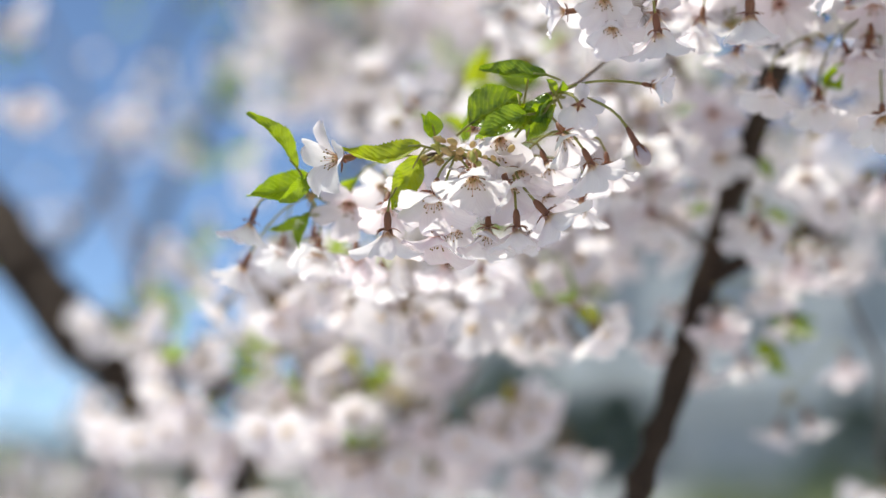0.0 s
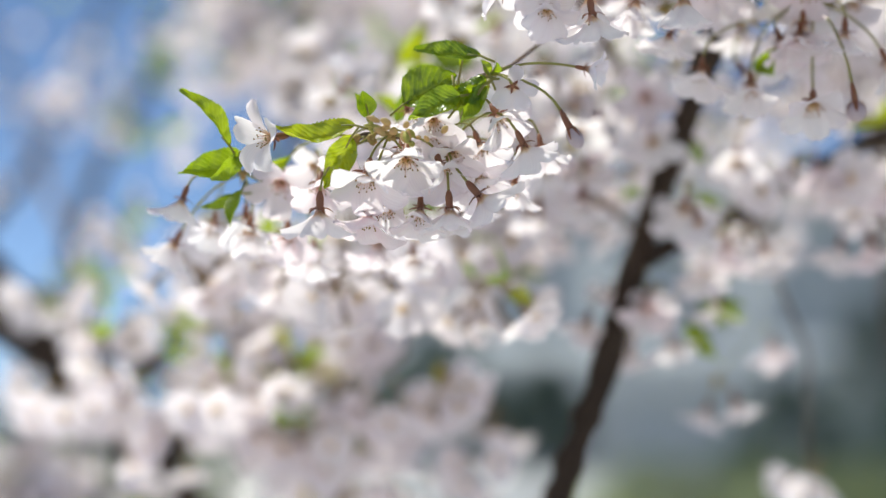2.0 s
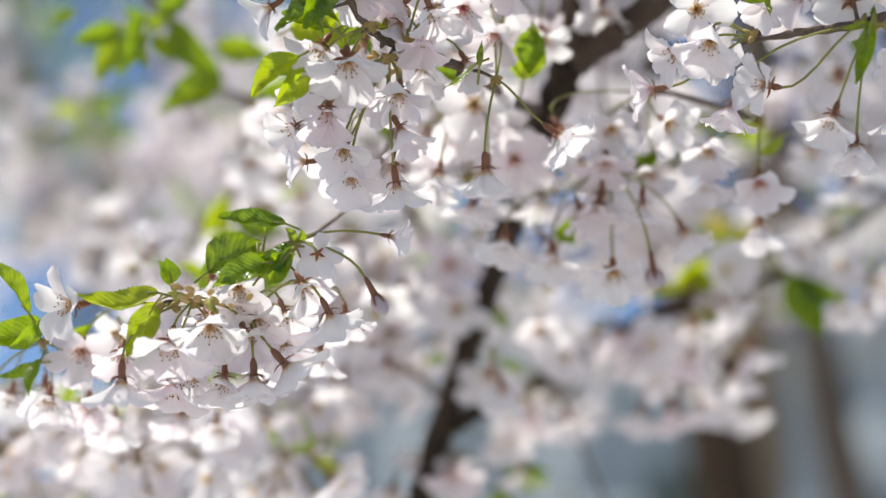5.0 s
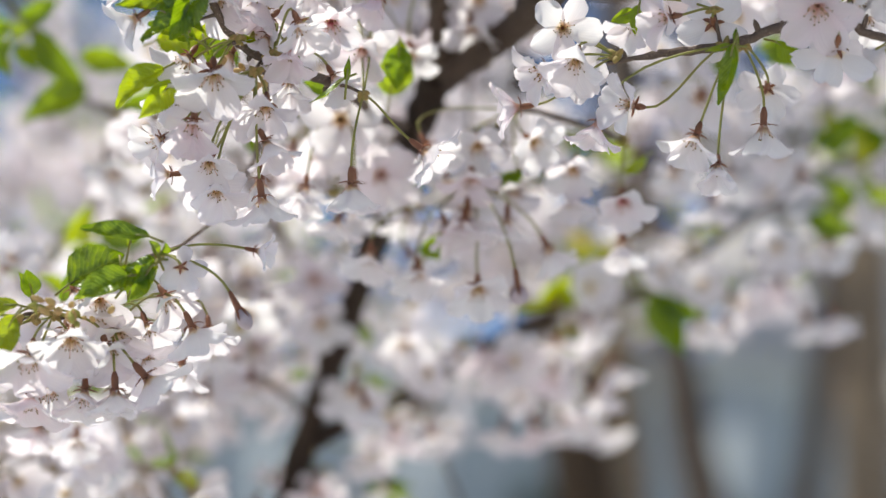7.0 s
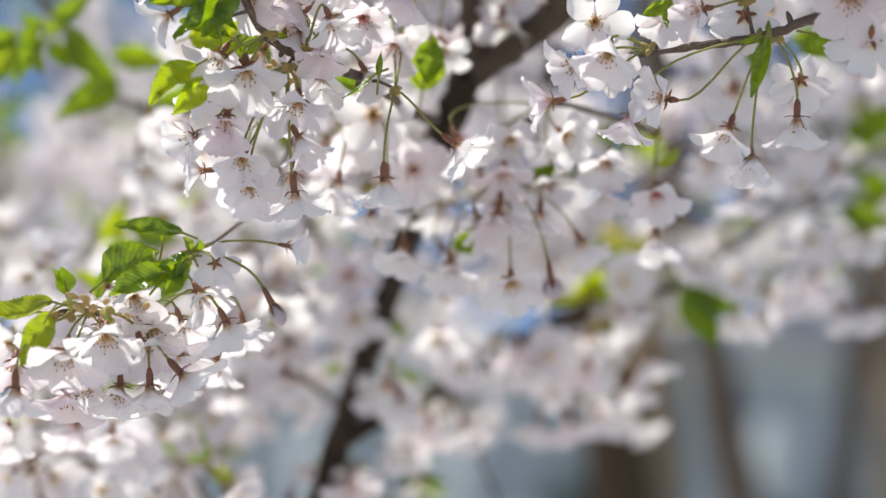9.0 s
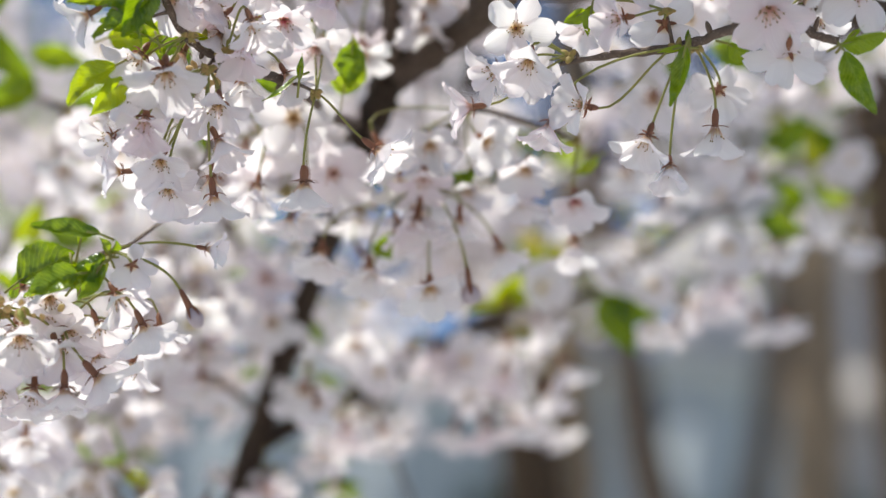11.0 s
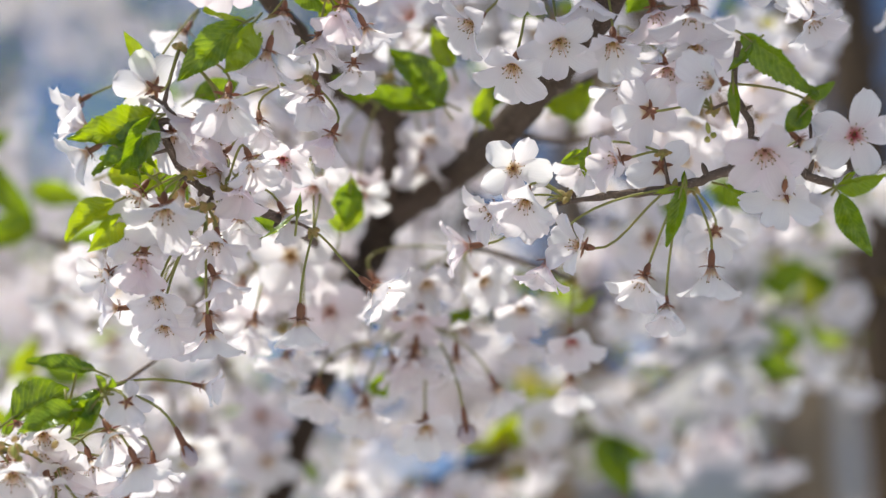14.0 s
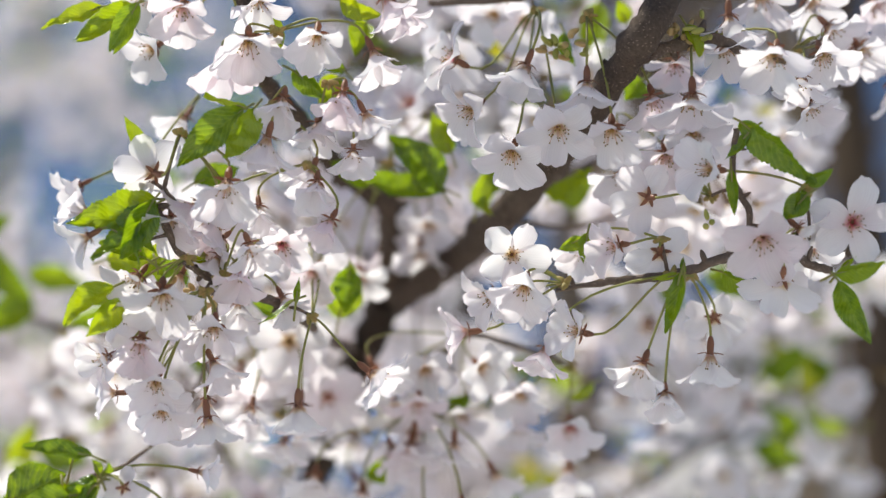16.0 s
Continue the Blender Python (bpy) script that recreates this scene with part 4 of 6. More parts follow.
leaf(spray, (-0.0672, 0.9183, 1.7305), (-0.0719, 0.9124, 1.7113), 0.0093, (-0.63, -0.71, 0.1))
leaf(spray, (-0.069, 0.9283, 1.7305), (-0.0877, 0.9198, 1.7219), 0.0089, (0.27, -0.66, -0.66))
leaf(spray, (-0.0644, 0.9468, 1.7449), (-0.044, 0.9389, 1.7513), 0.0091, (0.22, -0.78, -0.56))
blossom(spray, (0.0627, 0.8426, 1.7708), (0.15, 0.99, -0.08), 0.66, 14, (0.0522, 0.8478, 1.7788))
blossom(spray, (0.0997, 0.8412, 1.7801), (0.93, -0.37, -0.08), 0.68, 44, (0.0522, 0.8478, 1.7788))
bud(spray, (0.092, 0.8403, 1.747), (0.49, 0.11, -0.87), (0.0522, 0.8478, 1.7788), 1.1)
leaf(spray, (0.047, 0.8386, 1.7848), (0.0159, 0.8352, 1.7869), 0.0113, (0.01, -0.92, 0.38))
leaf(spray, (0.0512, 0.8401, 1.7766), (0.0469, 0.8351, 1.7822), 0.0060, (0.53, -0.74, 0.22))
leaf(spray, (0.0383, 0.8409, 1.7663), (0.0147, 0.8397, 1.7549), 0.0131, (-0.28, -0.89, 0.35))
leaf(spray, (0.0414, 0.8521, 1.7707), (0.0255, 0.8486, 1.771), 0.0082, (-0.07, -0.63, -0.76))
leaf(spray, (0.0501, 0.8427, 1.7745), (0.0372, 0.8404, 1.7688), 0.0114, (-0.32, -0.69, 0.6))
leaf(spray, (0.0492, 0.8412, 1.772), (0.0386, 0.8412, 1.7539), 0.0084, (0.44, -0.77, -0.45))
leaf(spray, (0.0516, 0.8452, 1.7718), (0.0464, 0.8437, 1.7598), 0.0092, (-0.78, -0.51, 0.23))
leaf(spray, (0.0474, 0.8415, 1.7709), (0.0396, 0.8393, 1.7634), 0.0089, (0.52, -0.4, -0.69))
leaf(spray, (0.0498, 0.838, 1.7722), (0.0438, 0.8357, 1.7654), 0.0084, (-0.62, -0.49, 0.47))
leaf(spray, (0.0529, 0.8459, 1.7779), (0.0551, 0.8407, 1.7823), 0.0064, (0.62, -0.47, -0.41))
leaf(spray, (0.0394, 0.8696, 1.7852), (0.0411, 0.8636, 1.7937), 0.0032, (0.66, -0.63, -0.28))
leaf(spray, (0.0353, 0.9784, 1.8035), (0.0146, 0.9704, 1.8053), 0.0100, (0.04, -0.94, 0.27))

# the leafy twig over the spray
bough_left = branch("cherry twig crowded with white blossoms and fresh leaves")
twig_crowded = wood(bough_left, "twig", [(0.2254, 1.0723, 1.9144, 0.0035), (0.1886, 0.9816, 1.8871, 0.0031), (0.1442, 0.8683, 1.8677, 0.0026), (0.1196, 0.8354, 1.8665, 0.0024), (0.0974, 0.8314, 1.8713, 0.0022), (0.0819, 0.8250, 1.8797, 0.0020), (0.0689, 0.8146, 1.8977, 0.0018), (0.0760, 0.8133, 1.8996, 0.0016), (0.0702, 0.8111, 1.9067, 0.0014)])
blossom(bough_left, (0.0728, 0.8163, 1.8539), (-0.06, -0.56, -0.83), 1.18, 30, (0.0843, 0.8223, 1.8775))
blossom(bough_left, (0.0607, 0.8408, 1.8694), (-0.54, -0.27, -0.79), 1.00, 32, (0.0843, 0.8223, 1.8775))
blossom(bough_left, (0.0477, 0.8379, 1.8292), (-0.81, -0.36, -0.45), 0.85, 36, (0.0843, 0.8223, 1.8775))
blossom(bough_left, (0.0648, 0.8273, 1.8334), (-0.15, -0.43, -0.89), 1.00, 38, (0.0936, 0.8258, 1.8638))
blossom(bough_left, (0.0735, 0.835, 1.8175), (-0.12, -0.64, -0.76), 0.95, 34, (0.0936, 0.8258, 1.8638))
blossom(bough_left, (0.0778, 0.8398, 1.8052), (-0.01, -0.51, -0.86), 0.88, 38, (0.0936, 0.8258, 1.8638))
blossom(bough_left, (0.0527, 0.8511, 1.8174), (-0.96, 0.26, -0.06), 0.85, 34, (0.0936, 0.8258, 1.8638))
blossom(bough_left, (0.0989, 0.8253, 1.8429), (-0.05, -0.5, -0.86), 0.98, 38, (0.0936, 0.8258, 1.8638))
blossom(bough_left, (0.1016, 0.8317, 1.8267), (0.46, -0.03, -0.89), 0.95, 42, (0.0936, 0.8258, 1.8638))
blossom(bough_left, (0.0996, 0.8387, 1.8002), (0.18, 0.31, -0.93), 1.08, 30, (0.0936, 0.8258, 1.8638))
blossom(bough_left, (0.1079, 0.8185, 1.8682), (-0.19, -0.16, -0.97), 0.95, 42, (0.1021, 0.8253, 1.8723))
blossom(bough_left, (0.0972, 0.8294, 1.8777), (-0.49, -0.01, -0.87), 0.90, 42, (0.1021, 0.8253, 1.8723))
blossom(bough_left, (0.131, 0.837, 1.891), (-0.1, -0.66, -0.74), 1.0, 26, (0.1021, 0.8253, 1.8723), True)
blossom(bough_left, (0.1128, 0.8061, 1.8775), (0.38, -0.4, -0.84), 0.95, 36, (0.1021, 0.8253, 1.8723))
blossom(bough_left, (0.1398, 0.8312, 1.8071), (0.06, 0.4, -0.92), 1.02, 36, (0.1461, 0.834, 1.8574))
blossom(bough_left, (0.177, 0.8235, 1.8256), (0.75, -0.19, -0.63), 1.02, 38, (0.1461, 0.834, 1.8574))
blossom(bough_left, (0.1481, 0.9105, 1.8659), (-0.1, -0.91, -0.4), 1.23, 16, (0.1461, 0.834, 1.8574))
blossom(bough_left, (0.1802, 0.9814, 1.8557), (-0.09, -0.85, -0.52), 1.15, 18, (0.1461, 0.834, 1.8574))
blossom(bough_left, (0.1695, 0.9448, 1.9141), (0.05, -0.79, -0.61), 1.14, 22, (0.1461, 0.834, 1.8574))
blossom(bough_left, (0.1955, 0.9682, 1.9255), (0.31, -0.54, -0.78), 1.10, 24, (0.1461, 0.834, 1.8574))
blossom(bough_left, (0.14, 0.9362, 1.8536), (0.01, -0.4, -0.92), 1.03, 30, (0.1461, 0.834, 1.8574))
blossom(bough_left, (0.137, 0.9796, 1.8489), (-0.1, -0.13, -0.99), 1.04, 30, (0.1461, 0.834, 1.8574))
blossom(bough_left, (0.0342, 0.8243, 1.8823), (-0.81, 0.39, -0.45), 0.90, 36, (0.0591, 0.8215, 1.8802))
blossom(bough_left, (0.0744, 0.8167, 1.8904), (-0.14, -0.46, -0.88), 1.00, 34, (0.0591, 0.8215, 1.8802))
leaf(bough_left, (0.0513, 0.8278, 1.8626), (0.03, 0.8307, 1.8429), 0.0132, (-0.29, -0.96, -0.04))
leaf(bough_left, (0.0557, 0.8254, 1.856), (0.0401, 0.8277, 1.8375), 0.0122, (0.2, -0.85, -0.49))
leaf(bough_left, (0.0662, 0.8274, 1.877), (0.0433, 0.8227, 1.8827), 0.0108, (0.08, -0.98, 0.17))
leaf(bough_left, (0.0587, 0.8181, 1.8901), (0.0693, 0.8177, 1.8767), 0.0069, (0.42, -0.89, 0.12))
leaf(bough_left, (0.0722, 0.8511, 1.8837), (0.075, 0.8506, 1.8714), 0.0063, (-0.65, -0.63, -0.38))
leaf(bough_left, (0.135, 0.8211, 1.8608), (0.1187, 0.8232, 1.8483), 0.0045, (-0.6, -0.59, 0.51))
leaf(bough_left, (0.1359, 0.8214, 1.8593), (0.136, 0.8138, 1.8696), 0.0041, (0.48, -0.8, -0.29))
leaf(bough_left, (0.1721, 0.9025, 1.8785), (0.175, 0.8852, 1.9035), 0.0189, (-0.05, -0.95, -0.31))
leaf(bough_left, (0.1388, 0.8885, 1.8735), (0.1233, 0.8814, 1.8767), 0.0078, (-0.04, -0.99, -0.01))
leaf(bough_left, (0.0947, 0.8309, 1.8739), (0.086, 0.8256, 1.8801), 0.0060, (0.32, -0.9, 0.17))
blossom(bough_left, (0.0974, 0.7969, 1.9026), (-0.18, -0.43, -0.88), 1.20, 40, (0.0757, 0.8008, 1.9315))
blossom(bough_left, (0.0826, 0.8132, 1.8979), (-0.83, 0.23, -0.51), 0.95, 42, (0.0757, 0.8008, 1.9315))
blossom(bough_left, (0.0634, 0.8135, 1.916), (-0.39, 0.8, 0.45), 1.00, 26, (0.0757, 0.8008, 1.9315))
blossom(bough_left, (0.1208, 0.786, 1.9429), (-0.16, -0.27, -0.95), 0.98, 48, (0.1162, 0.7946, 1.9475))
blossom(bough_left, (0.1142, 0.7908, 1.9235), (-0.18, 0.26, -0.95), 1.02, 40, (0.1162, 0.7946, 1.9475))
blossom(bough_left, (0.139, 0.7935, 1.9066), (-0.17, -0.37, -0.91), 0.90, 50, (0.1354, 0.7974, 1.9205))
blossom(bough_left, (0.1457, 0.7986, 1.89), (-0.42, -0.2, -0.88), 0.92, 48, (0.1354, 0.7974, 1.9205))
blossom(bough_left, (0.1171, 0.8186, 1.901), (0.1, -0.24, -0.97), 0.85, 50, (0.1354, 0.7974, 1.9205))
blossom(bough_left, (0.148, 0.7818, 1.9469), (-0.17, -0.17, -0.97), 1.00, 46, (0.1418, 0.7857, 1.9581))
blossom(bough_left, (0.1626, 0.7862, 1.9403), (0.54, 0.22, -0.81), 0.90, 40, (0.1418, 0.7857, 1.9581))
blossom(bough_left, (0.1412, 0.8095, 1.9418), (-0.17, 0.01, -0.99), 0.95, 42, (0.1418, 0.7857, 1.9581))
blossom(bough_left, (0.1033, 0.7811, 1.969), (-0.04, -0.47, -0.88), 1.18, 34, (0.1175, 0.7891, 1.9831))
blossom(bough_left, (0.1337, 0.7727, 1.9722), (-0.16, -0.44, -0.88), 1.05, 38, (0.1175, 0.7891, 1.9831))
blossom(bough_left, (0.1619, 0.768, 1.9635), (0.41, -0.01, -0.91), 1.00, 48, (0.1175, 0.7891, 1.9831))
blossom(bough_left, (0.034, 0.8603, 1.9112), (-0.93, 0, 0.37), 0.95, 42, (0.0601, 0.8196, 1.9146))
blossom(bough_left, (0.0309, 0.8644, 1.9228), (-0.81, -0.14, -0.57), 0.85, 42, (0.0601, 0.8196, 1.9146))
blossom(bough_left, (0.082, 0.8696, 1.9646), (-0.48, -0.12, -0.87), 0.96, 38, (0.0601, 0.8196, 1.9146))
leaf(bough_left, (0.0676, 0.8149, 1.9028), (0.0277, 0.8183, 1.8881), 0.0162, (-0.22, -0.97, 0.06))
leaf(bough_left, (0.0679, 0.8118, 1.8997), (0.0398, 0.8191, 1.8721), 0.0169, (-0.51, -0.84, 0.17))
leaf(bough_left, (0.0655, 0.808, 1.899), (0.0528, 0.8143, 1.8716), 0.0154, (0.16, -0.88, -0.44))
leaf(bough_left, (0.0613, 0.8155, 1.9251), (0.0497, 0.806, 1.9395), 0.0075, (0.21, -0.96, -0.18))
leaf(bough_left, (0.0674, 0.815, 1.891), (0.063, 0.8192, 1.8672), 0.0062, (-0.79, -0.59, -0.08))
leaf(bough_left, (0.0615, 0.8289, 1.9039), (0.051, 0.8214, 1.9144), 0.0066, (0.19, -0.97, -0.13))
leaf(bough_left, (0.1035, 0.7909, 1.9423), (0.075, 0.8014, 1.9142), 0.0166, (-0.34, -0.93, -0.17))
leaf(bough_left, (0.1081, 0.7862, 1.9417), (0.0953, 0.7934, 1.9179), 0.0140, (0.26, -0.79, -0.55))
leaf(bough_left, (0.1061, 0.7942, 1.944), (0.0849, 0.7908, 1.9477), 0.0065, (0.09, -0.9, 0.41))
leaf(bough_left, (0.0778, 0.8496, 1.8867), (0.0851, 0.8432, 1.8909), 0.0053, (0.11, -0.82, -0.54))
blossom(bough_left, (0.0714, 0.7831, 1.9837), (-0.13, -0.25, -0.96), 1.10, 34, (0.0912, 0.7785, 2.0001))
blossom(bough_left, (0.1073, 0.7856, 1.9932), (0.1, -0.23, -0.97), 1.00, 34, (0.0912, 0.7785, 2.0001))
blossom(bough_left, (0.0537, 0.7958, 1.9949), (-0.47, -0.12, -0.87), 1.00, 34, (0.0912, 0.7785, 2.0001))
blossom(bough_left, (0.1665, 0.7627, 1.9886), (0.56, 0.15, -0.82), 0.95, 36, (0.1671, 0.7656, 2.0004))
leaf(bough_left, (0.0356, 0.7944, 1.9885), (0.0087, 0.7972, 1.9749), 0.0091, (-0.26, -0.96, 0.02))
leaf(bough_left, (0.0494, 0.7881, 1.9883), (0.0238, 0.794, 1.9694), 0.0107, (-0.31, -0.95, -0.1))
leaf(bough_left, (0.0516, 0.7831, 1.987), (0.0401, 0.7903, 1.9639), 0.0107, (-0.21, -0.91, -0.37))
leaf(bough_left, (0.1442, 0.7729, 1.9952), (0.163, 0.7687, 1.9872), 0.0104, (-0.24, -0.67, -0.7))
blossom(tree, (0.2545, 0.8337, 2.025), (-0.07, -0.51, -0.86), 1.11, 26, (0.2507, 0.8007, 2.0381))
blossom(tree, (0.239, 0.844, 2.0313), (-0.47, -0.29, -0.84), 1.06, 26, (0.2507, 0.8007, 2.0381))
blossom(tree, (0.3283, 0.7425, 1.9886), (0.04, 0.15, -0.99), 1.10, 30, (0.3392, 0.7576, 2.0216))
blossom(tree, (0.3532, 0.7565, 2.012), (-0.09, -0.35, -0.93), 1.11, 30, (0.3392, 0.7576, 2.0216))
blossom(tree, (0.3822, 0.7599, 2.0151), (0.28, -0.47, -0.84), 1.11, 28, (0.3392, 0.7576, 2.0216))
blossom(tree, (0.4151, 0.784, 2.0106), (0.09, -0.57, -0.82), 1.11, 28, (0.3392, 0.7576, 2.0216))
blossom(tree, (0.4242, 0.7714, 2.025), (0.28, -0.47, -0.84), 1.11, 28, (0.3392, 0.7576, 2.0216))
leaf(tree, (0.307, 0.8238, 2.0274), (0.2981, 0.8155, 2.0354), 0.0087, (-0.05, -0.94, -0.3))

# the twig reaching in from the side, with dangling blossoms
bough_side = branch("thin dark cherry twig with dangling white blossoms and glossy leaves")
twig_side = wood(bough_side, "twig", [(0.2581, 0.8024, 1.8696, 0.0009), (0.2821, 0.7931, 1.8731, 0.0018), (0.3120, 0.7810, 1.8756, 0.0022), (0.3316, 0.7653, 1.8806, 0.0024), (0.3574, 0.7515, 1.8861, 0.0026), (0.3755, 0.7463, 1.8920, 0.0028), (0.4159, 0.7382, 1.9035, 0.0034), (0.4887, 0.7398, 1.9312, 0.0040), (0.5460, 0.7386, 2.0165, 0.0047)])
twig_tip = wood(bough_side, "twig", [(0.3575, 0.7517, 1.8856, 0.0022), (0.3645, 0.7498, 1.8754, 0.0020), (0.3744, 0.7441, 1.8711, 0.0018)])
twig_up = wood(bough_side, "twig", [(0.3316, 0.7653, 1.8806, 0.0020), (0.3390, 0.7537, 1.8964, 0.0016), (0.3290, 0.7479, 1.9132, 0.0015), (0.3259, 0.7346, 1.9332, 0.0013)])
blossom(bough_side, (0.2357, 0.7969, 1.8834), (-0.08, -0.9, -0.44), 1.00, 18, (0.2623, 0.8001, 1.8725))
blossom(bough_side, (0.225, 0.8084, 1.8649), (-0.87, 0, -0.5), 0.95, 30, (0.2623, 0.8001, 1.8725))
blossom(bough_side, (0.2387, 0.7918, 1.8636), (-0.37, -0.49, -0.79), 1.10, 34, (0.2623, 0.8001, 1.8725))
blossom(bough_side, (0.2626, 0.7918, 1.8469), (-0.93, -0.35, 0.12), 0.98, 40, (0.308, 0.7775, 1.8738))
blossom(bough_side, (0.2514, 0.8043, 1.8358), (-0.35, 0.15, -0.93), 1.00, 36, (0.308, 0.7775, 1.8738))
blossom(bough_side, (0.2757, 0.7727, 1.8834), (-0.94, -0.2, -0.28), 0.88, 40, (0.3015, 0.7741, 1.8902))
blossom(bough_side, (0.3058, 0.7856, 1.8854), (0.37, 0.93, -0.03), 1.00, 12, (0.3015, 0.7741, 1.8902))
blossom(bough_side, (0.2912, 0.7794, 1.8255), (-0.38, -0.09, -0.92), 0.95, 42, (0.3101, 0.7729, 1.8716))
blossom(bough_side, (0.3046, 0.7841, 1.814), (-0.21, -0.37, -0.91), 0.80, 44, (0.3101, 0.7729, 1.8716))
blossom(bough_side, (0.3293, 0.7877, 1.833), (0.04, 0.31, -0.95), 1.10, 34, (0.3173, 0.7778, 1.8754))
blossom(bough_side, (0.3424, 0.8122, 1.8635), (0.3, 0.95, -0.13), 0.86, 16, (0.3173, 0.7778, 1.8754))
blossom(bough_side, (0.3395, 0.7414, 1.8795), (-0.24, -0.6, -0.76), 1.22, 26, (0.3514, 0.7548, 1.8851))
blossom(bough_side, (0.353, 0.756, 1.8636), (0.19, 0.85, -0.5), 1.10, 16, (0.3514, 0.7548, 1.8851))
blossom(bough_side, (0.3605, 0.7407, 1.886), (0.65, -0.37, -0.66), 0.90, 32, (0.3514, 0.7548, 1.8851))
blossom(bough_side, (0.3813, 0.7321, 1.8903), (-0.21, -0.85, -0.47), 1.15, 14, (0.3514, 0.7548, 1.8851), True)
blossom(bough_side, (0.3755, 0.7665, 1.8854), (0.07, -0.34, -0.94), 0.95, 30, (0.3514, 0.7548, 1.8851))
leaf(bough_side, (0.3076, 0.7652, 1.8706), (0.3015, 0.7724, 1.8428), 0.0085, (-0.58, -0.78, -0.23))
leaf(bough_side, (0.3086, 0.7692, 1.8711), (0.2955, 0.7709, 1.8679), 0.0041, (-0.43, -0.78, 0.41))
leaf(bough_side, (0.3105, 0.7682, 1.8718), (0.3082, 0.7624, 1.8779), 0.0035, (0.26, -0.89, -0.24))
leaf(bough_side, (0.3318, 0.7728, 1.8755), (0.3443, 0.7662, 1.8655), 0.0086, (-0.5, -0.6, -0.61))
leaf(bough_side, (0.3746, 0.7394, 1.8644), (0.388, 0.7378, 1.8345), 0.0118, (-0.58, -0.72, -0.37))
leaf(bough_side, (0.3751, 0.7434, 1.869), (0.3931, 0.7283, 1.8715), 0.0095, (-0.23, -0.64, -0.73))
leaf(bough_side, (0.2705, 0.7893, 1.895), (0.2684, 0.7908, 1.8805), 0.0074, (-0.66, -0.7, -0.24))
leaf(bough_side, (0.2696, 0.7953, 1.8947), (0.2587, 0.7967, 1.8886), 0.0076, (-0.12, -0.79, -0.59))
leaf(bough_side, (0.3793, 0.746, 1.8721), (0.3838, 0.7373, 1.8764), 0.0032, (-0.07, -0.76, -0.62))
blossom(bough_side, (0.3112, 0.7402, 1.9136), (-0.95, -0.32, -0.06), 1.05, 32, (0.359, 0.7333, 1.9063))
leaf(bough_side, (0.3265, 0.7311, 1.9352), (0.3592, 0.7242, 1.9049), 0.0162, (-0.58, -0.46, -0.67))
leaf(bough_side, (0.3324, 0.7321, 1.9323), (0.3209, 0.7385, 1.9187), 0.0057, (-0.7, -0.71, -0.01))
leaf(bough_side, (0.3249, 0.7406, 1.9151), (0.3269, 0.7441, 1.8933), 0.0058, (-0.66, -0.66, -0.35))
leaf(bough_side, (0.3567, 0.7297, 1.9062), (0.3654, 0.7187, 1.9106), 0.0073, (-0.21, -0.76, -0.61))
leaf(bough_side, (0.3568, 0.7294, 1.9011), (0.3465, 0.7342, 1.8897), 0.0113, (-0.53, -0.82, -0.23))
leaf(bough_side, (0.3571, 0.7326, 1.9045), (0.3518, 0.7348, 1.8937), 0.0074, (0.05, -0.83, -0.52))

# blossoms on the near limbs
blossom(tree, (0.2481, 0.762, 1.9335), (-0.11, -0.6, -0.79), 1.15, 24, (0.2486, 0.7958, 2.0142))
blossom(tree, (0.2287, 0.7764, 1.9244), (-0.37, -0.4, -0.84), 1.12, 26, (0.2486, 0.7958, 2.0142))
blossom(tree, (0.2289, 0.7567, 1.9585), (-0.31, 0.28, -0.91), 1.05, 34, (0.2486, 0.7958, 2.0142))
blossom(tree, (0.2092, 0.7858, 1.9493), (-0.74, -0.13, -0.66), 1.05, 28, (0.2486, 0.7958, 2.0142))
blossom(tree, (0.2007, 0.7903, 1.9809), (-0.93, -0.26, 0.25), 1.05, 22, (0.2486, 0.7958, 2.0142), True)
blossom(tree, (0.2726, 0.7564, 1.9323), (-0.12, -0.38, -0.92), 1.10, 28, (0.264, 0.7632, 1.9973))
blossom(tree, (0.2581, 0.749, 1.9497), (0.05, 0.21, -0.98), 1.00, 36, (0.264, 0.7632, 1.9973))
blossom(tree, (0.2963, 0.7615, 1.9528), (0.1, -0.24, -0.97), 1.00, 30, (0.264, 0.7632, 1.9973))
blossom(tree, (0.305, 0.7352, 1.9412), (0.02, 0.07, -1), 1.20, 26, (0.3126, 0.7521, 1.9829))
blossom(tree, (0.3362, 0.7128, 1.959), (-0.37, -0.34, -0.87), 1.15, 30, (0.3126, 0.7521, 1.9829))
blossom(tree, (0.3258, 0.7396, 1.9728), (0.23, -0.28, -0.93), 1.00, 30, (0.3126, 0.7521, 1.9829))
blossom(tree, (0.3118, 0.773, 1.9788), (-0.2, -0.16, -0.97), 1.00, 30, (0.3126, 0.7521, 1.9829))
blossom(tree, (0.2939, 0.7748, 1.9107), (-0.11, 0.93, 0.35), 1.00, 14, (0.3292, 0.7761, 1.9151))
blossom(tree, (0.3075, 0.7782, 1.9313), (-0.09, -0.36, -0.93), 1.10, 24, (0.3292, 0.7761, 1.9151))
blossom(tree, (0.3218, 0.7761, 1.9437), (-0.13, -0.51, -0.85), 1.10, 24, (0.3292, 0.7761, 1.9151))
blossom(tree, (0.2878, 0.7885, 1.9246), (-0.34, -0.14, -0.93), 1.00, 30, (0.3292, 0.7761, 1.9151))
blossom(tree, (0.3755, 0.7554, 1.9557), (0.27, -0.48, -0.83), 1.05, 30, (0.3708, 0.7597, 1.9901))
